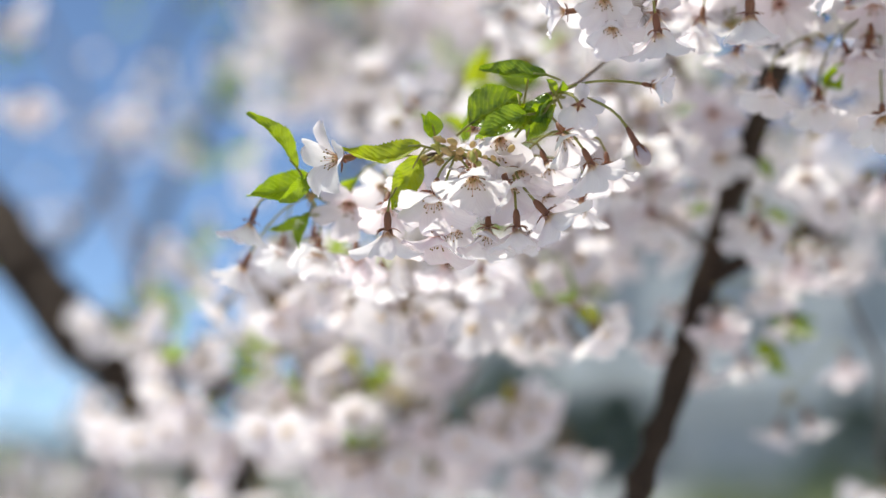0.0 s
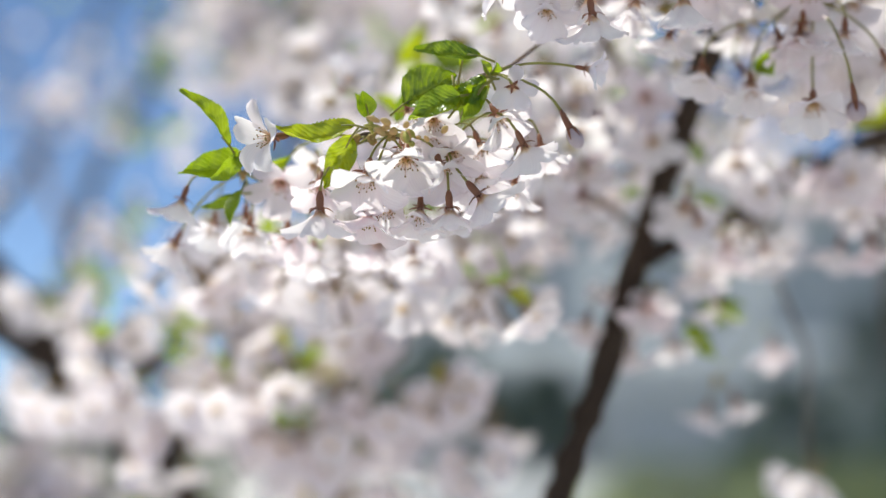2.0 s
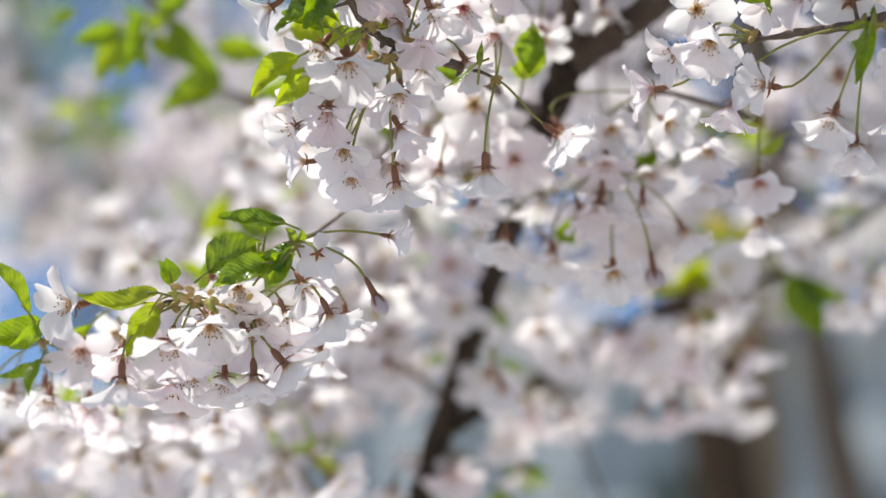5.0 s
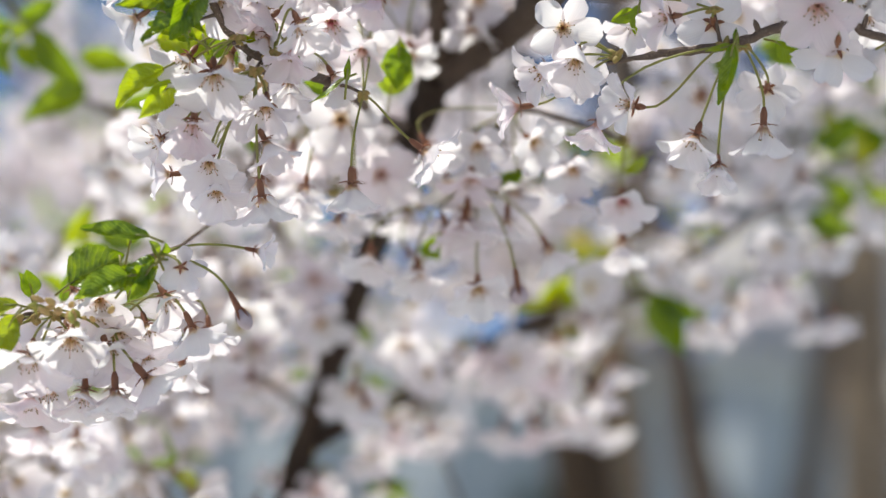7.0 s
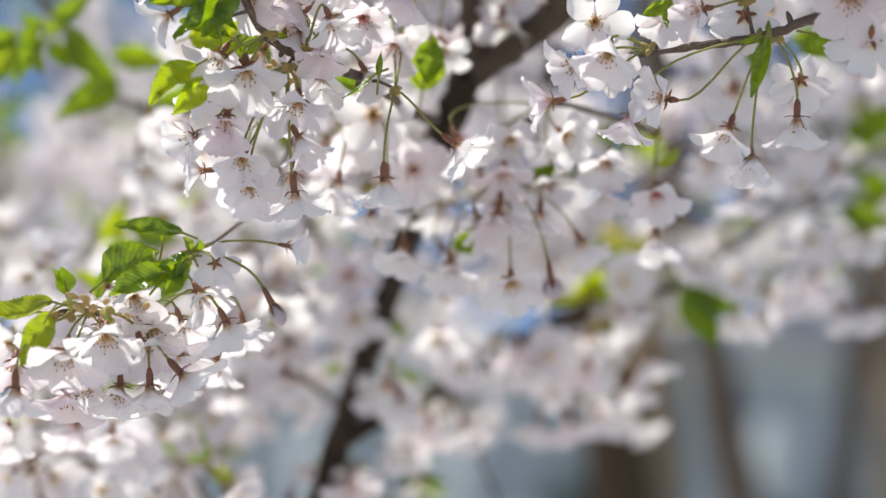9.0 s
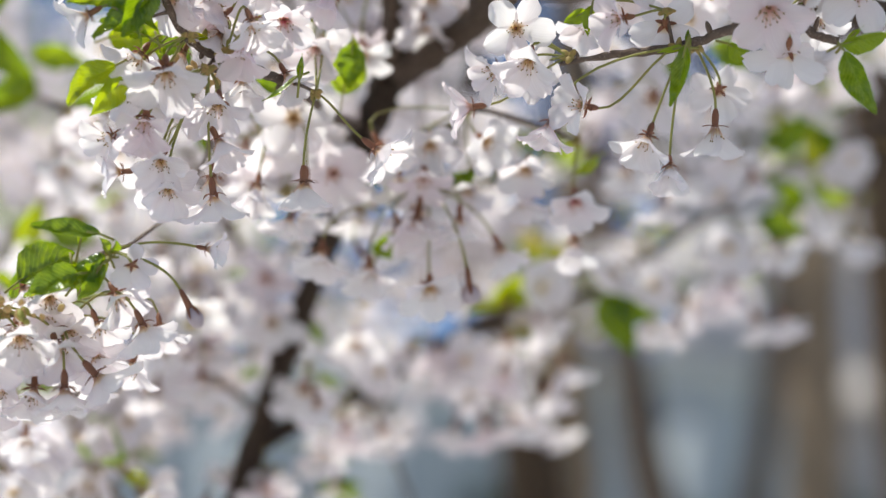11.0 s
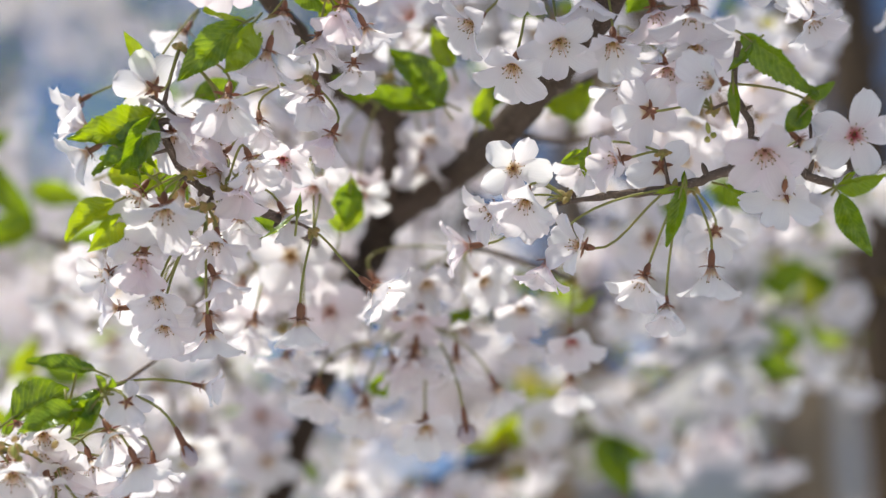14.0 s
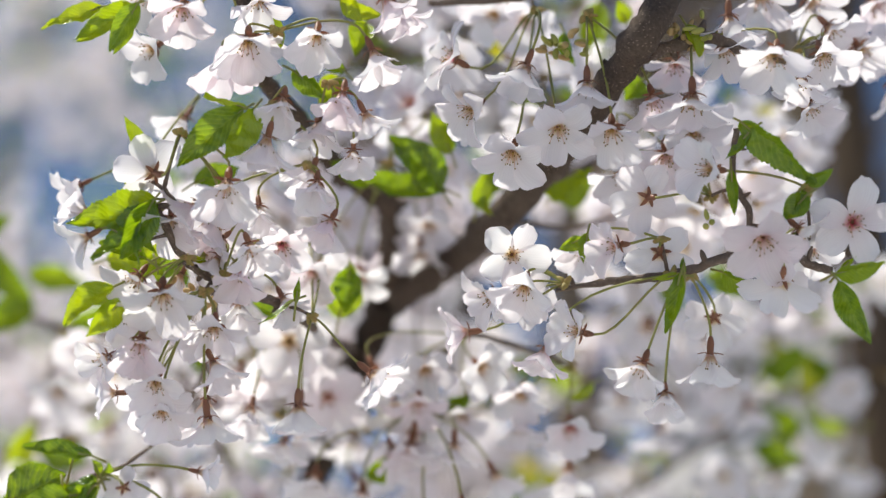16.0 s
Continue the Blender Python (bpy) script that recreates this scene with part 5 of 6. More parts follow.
blossom(tree, (0.3742, 0.7374, 1.9744), (0.04, -0.39, -0.92), 1.05, 30, (0.3708, 0.7597, 1.9901))
blossom(tree, (0.3589, 0.732, 1.9571), (-0.17, 0.01, -0.99), 0.90, 30, (0.3708, 0.7597, 1.9901))
blossom(tree, (0.4072, 0.7596, 1.9912), (0.27, -0.48, -0.83), 1.11, 28, (0.3708, 0.7597, 1.9901))
blossom(tree, (0.387, 0.7485, 1.996), (0.57, -0.45, -0.69), 1.01, 30, (0.3708, 0.7597, 1.9901))
blossom(tree, (0.2, 0.8726, 1.9926), (-0.71, -0.53, 0.47), 1.11, 24, (0.1943, 0.8868, 1.9623), True)
blossom(tree, (0.2014, 0.8917, 1.9877), (0.27, -0.48, -0.83), 1.02, 26, (0.1943, 0.8868, 1.9623))
blossom(tree, (0.2281, 0.9369, 1.9446), (-0.24, -0.48, -0.84), 1.12, 24, (0.1943, 0.8868, 1.9623))
blossom(tree, (0.2248, 0.943, 1.9298), (-0.05, -0.19, -0.98), 1.12, 30, (0.1943, 0.8868, 1.9623))
blossom(tree, (0.188, 0.9256, 1.9065), (0.01, -0.47, -0.88), 1.07, 24, (0.1943, 0.8868, 1.9623))
blossom(tree, (0.1656, 0.938, 1.907), (-0.18, -0.49, -0.85), 1.07, 24, (0.1943, 0.8868, 1.9623))
leaf(tree, (0.2226, 0.871, 1.9425), (0.1763, 0.8725, 1.9481), 0.0140, (-0.15, -0.97, 0.14))
leaf(tree, (0.2181, 0.865, 1.9389), (0.1873, 0.8554, 1.9634), 0.0203, (0, -0.99, -0.12))
leaf(tree, (0.1852, 0.8935, 1.9505), (0.1627, 0.8878, 1.9589), 0.0124, (-0.04, -0.99, -0.07))
leaf(tree, (0.2223, 0.8636, 1.9608), (0.2089, 0.8524, 1.9786), 0.0125, (-0.49, -0.72, -0.48))
leaf(tree, (0.2392, 0.8814, 1.9485), (0.248, 0.8778, 1.9337), 0.0088, (-0.46, -0.72, -0.51))
leaf(tree, (0.2414, 0.8841, 1.9401), (0.243, 0.8701, 1.9568), 0.0109, (-0.08, -0.92, -0.38))
leaf(tree, (0.278, 0.8853, 1.9536), (0.3009, 0.8673, 1.962), 0.0151, (-0.11, -0.77, -0.62))
leaf(tree, (0.3071, 0.8685, 2.0598), (0.3023, 0.8654, 2.0178), 0.0170, (-0.53, -0.74, -0.41))
leaf(tree, (0.2633, 0.7964, 2.0038), (0.2688, 0.7963, 1.9859), 0.0094, (-0.81, -0.25, -0.47))
leaf(tree, (0.1293, 0.8089, 1.9728), (0.146, 0.8078, 1.9592), 0.0108, (-0.32, -0.7, -0.63))
leaf(tree, (0.1587, 0.8321, 1.9863), (0.1431, 0.8258, 1.991), 0.0087, (0.05, -0.98, 0.01))
leaf(tree, (0.0422, 0.8112, 1.9875), (0.0257, 0.8123, 1.9773), 0.0068, (-0.29, -0.95, 0.01))
leaf(tree, (0.0499, 0.8093, 1.9905), (0.0432, 0.8134, 1.9733), 0.0076, (0.26, -0.81, -0.52))
leaf(tree, (0.1729, 0.8812, 1.8989), (0.1721, 0.8825, 1.875), 0.0144, (-0.26, -0.91, -0.31))
blossom(tree, (0.1638, 1.1065, 1.8198), (-0.13, -0.86, -0.49), 1.17, 16, (0.1854, 1.1183, 1.8462))
blossom(tree, (0.1689, 1.1109, 1.7924), (0.02, -0.75, -0.66), 1.21, 22, (0.1854, 1.1183, 1.8462))
blossom(tree, (0.1675, 0.9383, 1.7983), (-0.18, -0.38, -0.91), 1.00, 36, (0.2105, 0.9577, 1.8375))
blossom(tree, (0.1926, 0.9351, 1.7901), (-0.14, -0.48, -0.86), 1.00, 36, (0.2105, 0.9577, 1.8375))
blossom(tree, (0.2207, 0.9129, 1.7775), (-0.12, -0.63, -0.76), 1.11, 32, (0.2285, 0.945, 1.843))
blossom(tree, (0.2166, 0.9246, 1.8144), (-0.08, -0.3, -0.95), 1.00, 34, (0.2285, 0.945, 1.843))
blossom(tree, (0.2383, 0.9193, 1.814), (0.01, 0.12, -0.99), 1.04, 34, (0.2285, 0.945, 1.843))
bud(tree, (0.2414, 0.908, 1.7756), (0.2, 0.17, -0.97), (0.2285, 0.945, 1.843), 1.6)
blossom(tree, (0.2665, 0.9327, 1.8039), (0.54, 0.24, -0.81), 1.00, 34, (0.2285, 0.945, 1.843))
blossom(tree, (0.2235, 1.1235, 1.783), (-0.14, -0.73, -0.67), 1.25, 38, (0.2321, 1.1369, 1.8145))
blossom(tree, (0.172, 0.9273, 1.8413), (-0.16, -0.85, -0.5), 1.09, 18, (0.1543, 0.9674, 1.8412))
blossom(tree, (0.1494, 0.9376, 1.8153), (-0.33, 0.12, -0.93), 1.00, 32, (0.1543, 0.9674, 1.8412))
blossom(tree, (0.1534, 0.9411, 1.8705), (-0.17, -0.79, -0.59), 1.10, 20, (0.1543, 0.9674, 1.8412))
blossom(tree, (0.1293, 0.9664, 1.8591), (-0.22, -0.28, -0.94), 1.00, 28, (0.1543, 0.9674, 1.8412))
blossom(tree, (0.221, 0.9132, 1.8548), (-0.16, -0.73, -0.67), 1.09, 22, (0.2417, 0.9198, 1.8792))
blossom(tree, (0.2466, 0.8884, 1.8521), (0.4, -0.78, -0.48), 0.99, 28, (0.2417, 0.9198, 1.8792))
blossom(tree, (0.2188, 0.9184, 1.8376), (-0.11, -0.46, -0.88), 1.00, 30, (0.2417, 0.9198, 1.8792))
blossom(tree, (0.1943, 0.9024, 1.8478), (0.41, -0.25, -0.87), 1.09, 30, (0.2417, 0.9198, 1.8792))
blossom(tree, (0.2509, 0.9474, 1.8397), (-0.08, -0.3, -0.95), 1.00, 30, (0.2417, 0.9198, 1.8792))
blossom(tree, (0.2962, 0.8996, 1.825), (-0.16, -0.6, -0.79), 1.04, 32, (0.3056, 0.9236, 1.8673), True)
blossom(tree, (0.3078, 0.9377, 1.8092), (-0.05, -0.31, -0.95), 1.05, 34, (0.3056, 0.9236, 1.8673))
blossom(tree, (0.2702, 0.9034, 1.8418), (-0.36, -0.42, -0.83), 1.04, 26, (0.3056, 0.9236, 1.8673))
blossom(tree, (0.2758, 0.9239, 1.8301), (-0.04, -0.14, -0.99), 1.00, 30, (0.3056, 0.9236, 1.8673))
blossom(tree, (0.3741, 0.9864, 1.9115), (0.26, 0.94, -0.21), 1.23, 14, (0.3695, 1.0255, 1.9337))
blossom(tree, (0.3689, 1.021, 1.8756), (-0.22, -0.28, -0.94), 1.07, 34, (0.3695, 1.0255, 1.9337))
blossom(tree, (0.4057, 1.0542, 1.8638), (-0.01, 0.03, -1), 1.19, 34, (0.3695, 1.0255, 1.9337))
blossom(tree, (0.4219, 1.0645, 1.8851), (0.07, -0.33, -0.94), 1.09, 30, (0.3695, 1.0255, 1.9337))
blossom(tree, (0.4427, 1.0312, 1.8936), (-0.11, -0.58, -0.81), 1.14, 34, (0.4598, 1.0584, 1.9294))
blossom(tree, (0.456, 1.0303, 1.8759), (0.16, 0, -0.99), 1.09, 34, (0.4598, 1.0584, 1.9294))
blossom(tree, (0.4318, 1.0282, 1.9193), (0.02, -0.49, -0.87), 1.19, 24, (0.4598, 1.0584, 1.9294))
blossom(tree, (0.481, 1.0428, 1.948), (0.27, -0.56, -0.79), 1.21, 26, (0.4598, 1.0584, 1.9294))
blossom(tree, (0.4974, 1.086, 1.8482), (0.27, -0.56, -0.79), 1.21, 26, (0.4752, 1.1142, 1.8651))
blossom(tree, (0.4839, 1.1399, 1.8323), (-0.2, -0.11, -0.97), 1.17, 34, (0.4752, 1.1142, 1.8651))
blossom(tree, (0.4669, 1.149, 1.8221), (-0.31, -0.41, -0.91), 1.11, 38, (0.4752, 1.1142, 1.8651))
blossom(tree, (0.4569, 1.1769, 1.8112), (-0.34, -0.38, -0.94), 1.12, 38, (0.4752, 1.1142, 1.8651))
blossom(tree, (0.5014, 1.1372, 1.8072), (0.16, -0.45, -0.99), 1.11, 38, (0.4752, 1.1142, 1.8651))
blossom(tree, (0.5198, 1.1286, 1.8088), (0.39, -0.39, -0.87), 1.11, 38, (0.4752, 1.1142, 1.8651))
blossom(tree, (0.1926, 1.1338, 1.7519), (0.1, 0.71, -0.7), 1.36, 24, (0.1974, 1.1505, 1.7723))
blossom(tree, (0.191, 1.0748, 1.7356), (0.12, -0.17, -0.98), 1.07, 40, (0.1974, 1.1505, 1.7723))
blossom(tree, (0.2768, 1.1329, 1.78), (0.09, -0.37, -0.93), 1.20, 38, (0.2688, 1.1536, 1.7923))
blossom(tree, (0.2857, 1.1326, 1.7673), (-0.04, -0.45, -1), 1.15, 38, (0.2688, 1.1536, 1.7923))
blossom(tree, (0.2654, 1.1556, 1.7852), (-0.51, -0.58, -0.86), 0.99, 38, (0.2688, 1.1536, 1.7923))
blossom(tree, (0.3423, 1.1118, 1.7978), (0.47, -0.55, -0.88), 1.09, 38, (0.3359, 1.1343, 1.8015))
blossom(tree, (0.3219, 1.1205, 1.7824), (-0.18, -0.54, -0.98), 1.09, 38, (0.3359, 1.1343, 1.8015))
blossom(tree, (0.3204, 1.1237, 1.7647), (-0.14, -0.41, -0.96), 1.09, 38, (0.3359, 1.1343, 1.8015))
blossom(tree, (0.3701, 1.1493, 1.7747), (0.27, -0.48, -0.94), 1.16, 38, (0.3359, 1.1343, 1.8015))
blossom(tree, (0.3597, 1.1549, 1.7585), (0.03, -0.42, -0.98), 1.10, 38, (0.3359, 1.1343, 1.8015))
blossom(tree, (0.3385, 1.1638, 1.7389), (0.16, -0.39, -0.99), 1.10, 38, (0.3359, 1.1343, 1.8015))
blossom(tree, (0.2992, 1.1751, 1.7343), (-0.31, -0.38, -0.91), 1.10, 38, (0.3359, 1.1343, 1.8015))
blossom(tree, (0.319, 1.1697, 1.7357), (-0.04, -0.4, -0.99), 1.10, 38, (0.3359, 1.1343, 1.8015))
blossom(tree, (0.2228, 1.1515, 1.7293), (-0.11, -0.46, -0.88), 1.20, 38, (0.2192, 1.1707, 1.746))
blossom(tree, (0.2517, 1.1662, 1.7293), (0.27, -0.58, -0.94), 1.10, 38, (0.2192, 1.1707, 1.746))
blossom(tree, (0.2105, 1.1756, 1.7172), (-0.24, -0.44, -0.87), 1.15, 30, (0.2192, 1.1707, 1.746))
blossom(tree, (0.2412, 1.1876, 1.7409), (0.07, -0.33, -0.94), 1.10, 38, (0.2192, 1.1707, 1.746))
blossom(tree, (0.1783, 1.1825, 1.6995), (-0.13, -0.6, -0.79), 1.21, 26, (0.1726, 1.1809, 1.7248))
blossom(tree, (0.1556, 1.2051, 1.7088), (-0.51, -0.07, -0.86), 1.10, 30, (0.1726, 1.1809, 1.7248))
blossom(tree, (0.2251, 1.1951, 1.697), (-0.04, -0.14, -0.99), 1.10, 30, (0.1726, 1.1809, 1.7248))
blossom(tree, (0.0394, 1.1239, 1.8844), (-0.17, -0.68, -0.72), 1.19, 30, (0.0596, 1.1445, 1.8811))
blossom(tree, (0.073, 1.1282, 1.8595), (-0.08, -0.3, -0.95), 1.14, 34, (0.0596, 1.1445, 1.8811))
blossom(tree, (0.084, 1.147, 1.9424), (0.35, -0.41, -0.84), 1.10, 30, (0.0596, 1.1445, 1.8811))
blossom(tree, (0.1354, 1.1182, 1.8773), (-0.04, -0.14, -0.99), 1.19, 30, (0.0596, 1.1445, 1.8811))
blossom(tree, (0.1039, 1.1216, 1.877), (-0.11, -0.46, -0.88), 1.19, 30, (0.0596, 1.1445, 1.8811))
blossom(tree, (-0.0172, 1.0578, 1.8174), (0.37, -0.59, 0.72), 1.06, 34, (-0.0274, 1.0798, 1.8082))
blossom(tree, (0.0849, 1.0954, 1.8174), (-0.16, -0.73, -0.67), 1.23, 20, (0.103, 1.1093, 1.8418))
blossom(tree, (0.0998, 1.111, 1.835), (0.27, -0.56, -0.79), 1.08, 30, (0.103, 1.1093, 1.8418))
blossom(tree, (0.123, 1.1326, 1.8185), (0.02, -0.49, -0.87), 1.19, 26, (0.103, 1.1093, 1.8418))
blossom(tree, (0.1315, 1.1424, 1.7523), (-0.08, -0.3, -0.95), 1.14, 30, (0.103, 1.1093, 1.8418))
blossom(tree, (0.1154, 1.1417, 1.7698), (-0.36, -0.42, -0.83), 1.14, 28, (0.103, 1.1093, 1.8418))
blossom(tree, (0.1217, 1.1185, 1.784), (0.27, -0.21, -0.94), 1.08, 30, (0.103, 1.1093, 1.8418))
blossom(tree, (0.135, 1.114, 1.8011), (-0.11, -0.46, -0.88), 1.13, 26, (0.103, 1.1093, 1.8418))
leaf(tree, (-0.0114, 1.1376, 1.9817), (0.0211, 1.1402, 1.9468), 0.0215, (-0.23, -0.82, -0.52))
leaf(tree, (-0.0387, 1.0822, 1.9563), (-0.0675, 1.0758, 1.9457), 0.0141, (-0.06, -0.99, 0.01))
leaf(tree, (-0.0419, 1.0832, 1.953), (-0.054, 1.0837, 1.9227), 0.0147, (-0.12, -0.96, -0.24))
leaf(tree, (-0.0371, 1.0827, 1.9548), (-0.0232, 1.0819, 1.9323), 0.0106, (0.3, -0.94, -0.12))
leaf(tree, (-0.0345, 1.1002, 1.9661), (-0.0093, 1.0915, 1.9682), 0.0107, (0.1, -0.73, -0.66))
leaf(tree, (-0.0695, 1.0971, 1.9704), (-0.0819, 1.0916, 1.959), 0.0089, (-0.12, -0.98, -0.07))
leaf(tree, (-0.0248, 1.0423, 1.9507), (-0.0334, 1.0435, 1.92), 0.0143, (-0.22, -0.94, -0.24))
leaf(tree, (-0.0195, 1.0981, 1.9734), (0.0037, 1.0858, 1.9849), 0.0129, (0.19, -0.8, -0.56))
leaf(tree, (0.0229, 1.1388, 1.9446), (-0.0183, 1.1381, 1.9186), 0.0195, (-0.15, -0.99, -0.07))
leaf(tree, (0.0172, 1.1421, 1.9678), (0.055, 1.1352, 1.9592), 0.0166, (-0.07, -0.79, -0.6))
leaf(tree, (0.044, 1.1314, 1.9323), (0.0712, 1.118, 1.9443), 0.0179, (0.16, -0.78, -0.6))
leaf(tree, (-0.0265, 1.1203, 1.9696), (-0.0425, 1.1219, 1.9365), 0.0129, (-0.41, -0.9, -0.07))
leaf(tree, (-0.0234, 1.1399, 1.9744), (-0.0391, 1.1271, 1.986), 0.0117, (0.24, -0.96, -0.07))
leaf(tree, (-0.0212, 1.1214, 1.9666), (-0.0104, 1.1191, 1.9481), 0.0108, (-0.12, -0.91, -0.39))
leaf(tree, (-0.0405, 1.143, 1.9633), (-0.0371, 1.1316, 1.9728), 0.0076, (0.18, -0.92, -0.33))
leaf(tree, (0.021, 1.0797, 1.8094), (0.0524, 1.0684, 1.8197), 0.0147, (0.1, -0.87, -0.48))
leaf(tree, (0.0147, 1.0811, 1.8027), (-0.0018, 1.0715, 1.8106), 0.0103, (0.14, -0.98, 0.09))
leaf(tree, (0.0174, 1.194, 1.8501), (0.0272, 1.1787, 1.8808), 0.0178, (0.3, -0.9, -0.29))
leaf(tree, (0.0328, 1.1709, 1.8605), (0.0647, 1.1632, 1.8523), 0.0169, (-0.12, -0.74, -0.65))
leaf(tree, (0.039, 1.1203, 1.8072), (0.0688, 1.1084, 1.8196), 0.0172, (0.11, -0.87, -0.47))
leaf(tree, (0.3938, 1.1326, 1.8249), (0.4091, 1.1261, 1.783), 0.0248, (-0.46, -0.85, -0.24))
leaf(tree, (0.3957, 1.1327, 1.8212), (0.4223, 1.1169, 1.8077), 0.0169, (-0.4, -0.78, -0.47))
leaf(tree, (0.3198, 1.1566, 1.8201), (0.3596, 1.1325, 1.8391), 0.0201, (-0.09, -0.88, -0.47))
leaf(tree, (0.2039, 0.9661, 1.8076), (0.2111, 0.9547, 1.818), 0.0121, (-0.07, -0.95, -0.3))
leaf(tree, (0.2089, 0.9573, 1.8406), (0.219, 0.9457, 1.8476), 0.0086, (-0.11, -0.92, -0.36))
leaf(tree, (0.2118, 0.9559, 1.8436), (0.1996, 0.9499, 1.848), 0.0073, (-0.14, -0.98, -0.11))
leaf(tree, (0.2417, 0.9482, 1.8459), (0.2531, 0.9366, 1.8497), 0.0102, (-0.17, -0.91, -0.38))
leaf(tree, (0.2037, 1.1422, 1.8149), (0.1848, 1.1388, 1.8065), 0.0073, (-0.28, -0.94, 0.12))
leaf(tree, (0.3802, 0.9759, 1.9361), (0.3904, 0.9682, 1.9204), 0.0101, (-0.44, -0.8, -0.4))
leaf(tree, (0.407, 0.9636, 1.9404), (0.4226, 0.9528, 1.9257), 0.0120, (-0.48, -0.68, -0.54))
leaf(tree, (0.4189, 1.0009, 1.9498), (0.4276, 0.9859, 1.9559), 0.0092, (-0.16, -0.82, -0.53))
leaf(tree, (0.4803, 1.0559, 1.9072), (0.4947, 1.0339, 1.9275), 0.0166, (-0.13, -0.87, -0.46))
leaf(tree, (0.4765, 1.0545, 1.9178), (0.4866, 1.0447, 1.9044), 0.0097, (-0.53, -0.68, -0.47))
leaf(tree, (0.4837, 1.0869, 1.8704), (0.5091, 1.0688, 1.8596), 0.0165, (-0.43, -0.73, -0.52))
leaf(tree, (0.4963, 1.0787, 1.8801), (0.5083, 1.0639, 1.8806), 0.0095, (-0.31, -0.79, -0.51))
leaf(tree, (0.2072, 1.1842, 1.8075), (0.2135, 1.1776, 1.7915), 0.0092, (-0.43, -0.84, -0.29))
leaf(tree, (0.1748, 1.1944, 1.7765), (0.1591, 1.1894, 1.77), 0.0089, (-0.24, -0.95, 0.15))
leaf(tree, (0.2081, 1.1696, 1.7697), (0.2211, 1.1599, 1.763), 0.0088, (-0.26, -0.86, -0.41))
leaf(tree, (0.2196, 1.1961, 1.6971), (0.2435, 1.1837, 1.6925), 0.0082, (-0.21, -0.89, -0.4))
leaf(tree, (0.2128, 1.2385, 1.6924), (0.232, 1.2285, 1.6671), 0.0133, (-0.41, -0.87, -0.28))
leaf(tree, (0.2203, 1.2362, 1.7038), (0.2505, 1.2222, 1.7049), 0.0117, (-0.14, -0.9, -0.41))
leaf(tree, (0.2353, 1.2344, 1.6923), (0.2189, 1.2287, 1.6994), 0.0094, (-0.04, -0.97, 0.21))
blossom(tree, (0.1376, 1.1891, 1.6844), (-0.33, -0.36, -0.87), 1.10, 30, (0.1692, 1.2027, 1.7155))
blossom(tree, (0.1744, 1.1633, 1.6938), (0.06, -0.68, -0.73), 1.20, 26, (0.1692, 1.2027, 1.7155))
blossom(tree, (0.1695, 1.2063, 1.6673), (-0.03, -0.38, -0.93), 1.10, 30, (0.1692, 1.2027, 1.7155))
blossom(tree, (0.2312, 1.2789, 1.6305), (-0.34, -0.02, -0.94), 1.06, 34, (0.239, 1.2766, 1.656))
blossom(tree, (0.2543, 1.2744, 1.6364), (0.33, -0.08, -0.94), 1.12, 34, (0.239, 1.2766, 1.656))
blossom(tree, (0.2859, 1.3068, 1.6778), (-0.04, -0.53, -0.85), 1.13, 30, (0.239, 1.2766, 1.656))
blossom(tree, (0.1012, 0.8678, 1.8159), (-0.03, 0.29, -0.96), 1.10, 36, (0.1597, 1.0141, 1.8641))
blossom(tree, (0.0769, 0.8692, 1.8202), (-0.12, -0.62, -0.78), 1.20, 26, (0.1597, 1.0141, 1.8641))
blossom(tree, (0.1281, 0.904, 1.8237), (-0.15, -0.23, -0.96), 0.96, 42, (0.1597, 1.0141, 1.8641))
blossom(tree, (0.1529, 0.8999, 1.8244), (0.04, 0.33, -0.94), 1.07, 40, (0.1597, 1.0141, 1.8641))
blossom(tree, (0.1828, 0.9528, 1.8423), (0, -0.89, -0.45), 1.14, 18, (0.2054, 0.9903, 1.8425))
blossom(tree, (0.1728, 1.0181, 1.8392), (0.17, -0.23, -0.96), 1.06, 34, (0.2054, 0.9903, 1.8425))
blossom(tree, (0.223, 0.9468, 1.8321), (0.27, -0.55, -0.79), 1.14, 30, (0.2054, 0.9903, 1.8425))
blossom(tree, (0.2165, 0.9723, 1.8196), (0.33, -0.69, -0.64), 1.15, 24, (0.2054, 0.9903, 1.8425))
blossom(tree, (0.2035, 1.0126, 1.8382), (0.01, -0.22, -0.97), 1.06, 30, (0.2054, 0.9903, 1.8425))
blossom(tree, (0.1185, 1.0768, 1.7909), (0.01, -0.68, -0.73), 1.17, 24, (0.1132, 1.0587, 1.781))
blossom(tree, (0.0989, 1.0826, 1.7679), (-0.07, -0.39, -0.92), 1.12, 28, (0.1132, 1.0587, 1.781))
blossom(tree, (0.1246, 1.1028, 1.7506), (-0.07, -0.23, -0.97), 1.18, 28, (0.1132, 1.0587, 1.781))
blossom(tree, (0.0976, 1.1064, 1.744), (-0.15, -0.23, -0.96), 1.13, 28, (0.1132, 1.0587, 1.781))
blossom(tree, (0.13, 1.1191, 1.7739), (0.27, -0.55, -0.79), 1.08, 30, (0.1132, 1.0587, 1.781))
blossom(tree, (0.1715, 1.2137, 1.7027), (-0.3, -0.6, -0.74), 1.15, 30, (0.1896, 1.2150, 1.7142))
blossom(tree, (0.1692, 1.2253, 1.6875), (-0.15, -0.45, -0.88), 1.12, 30, (0.1896, 1.2150, 1.7142))
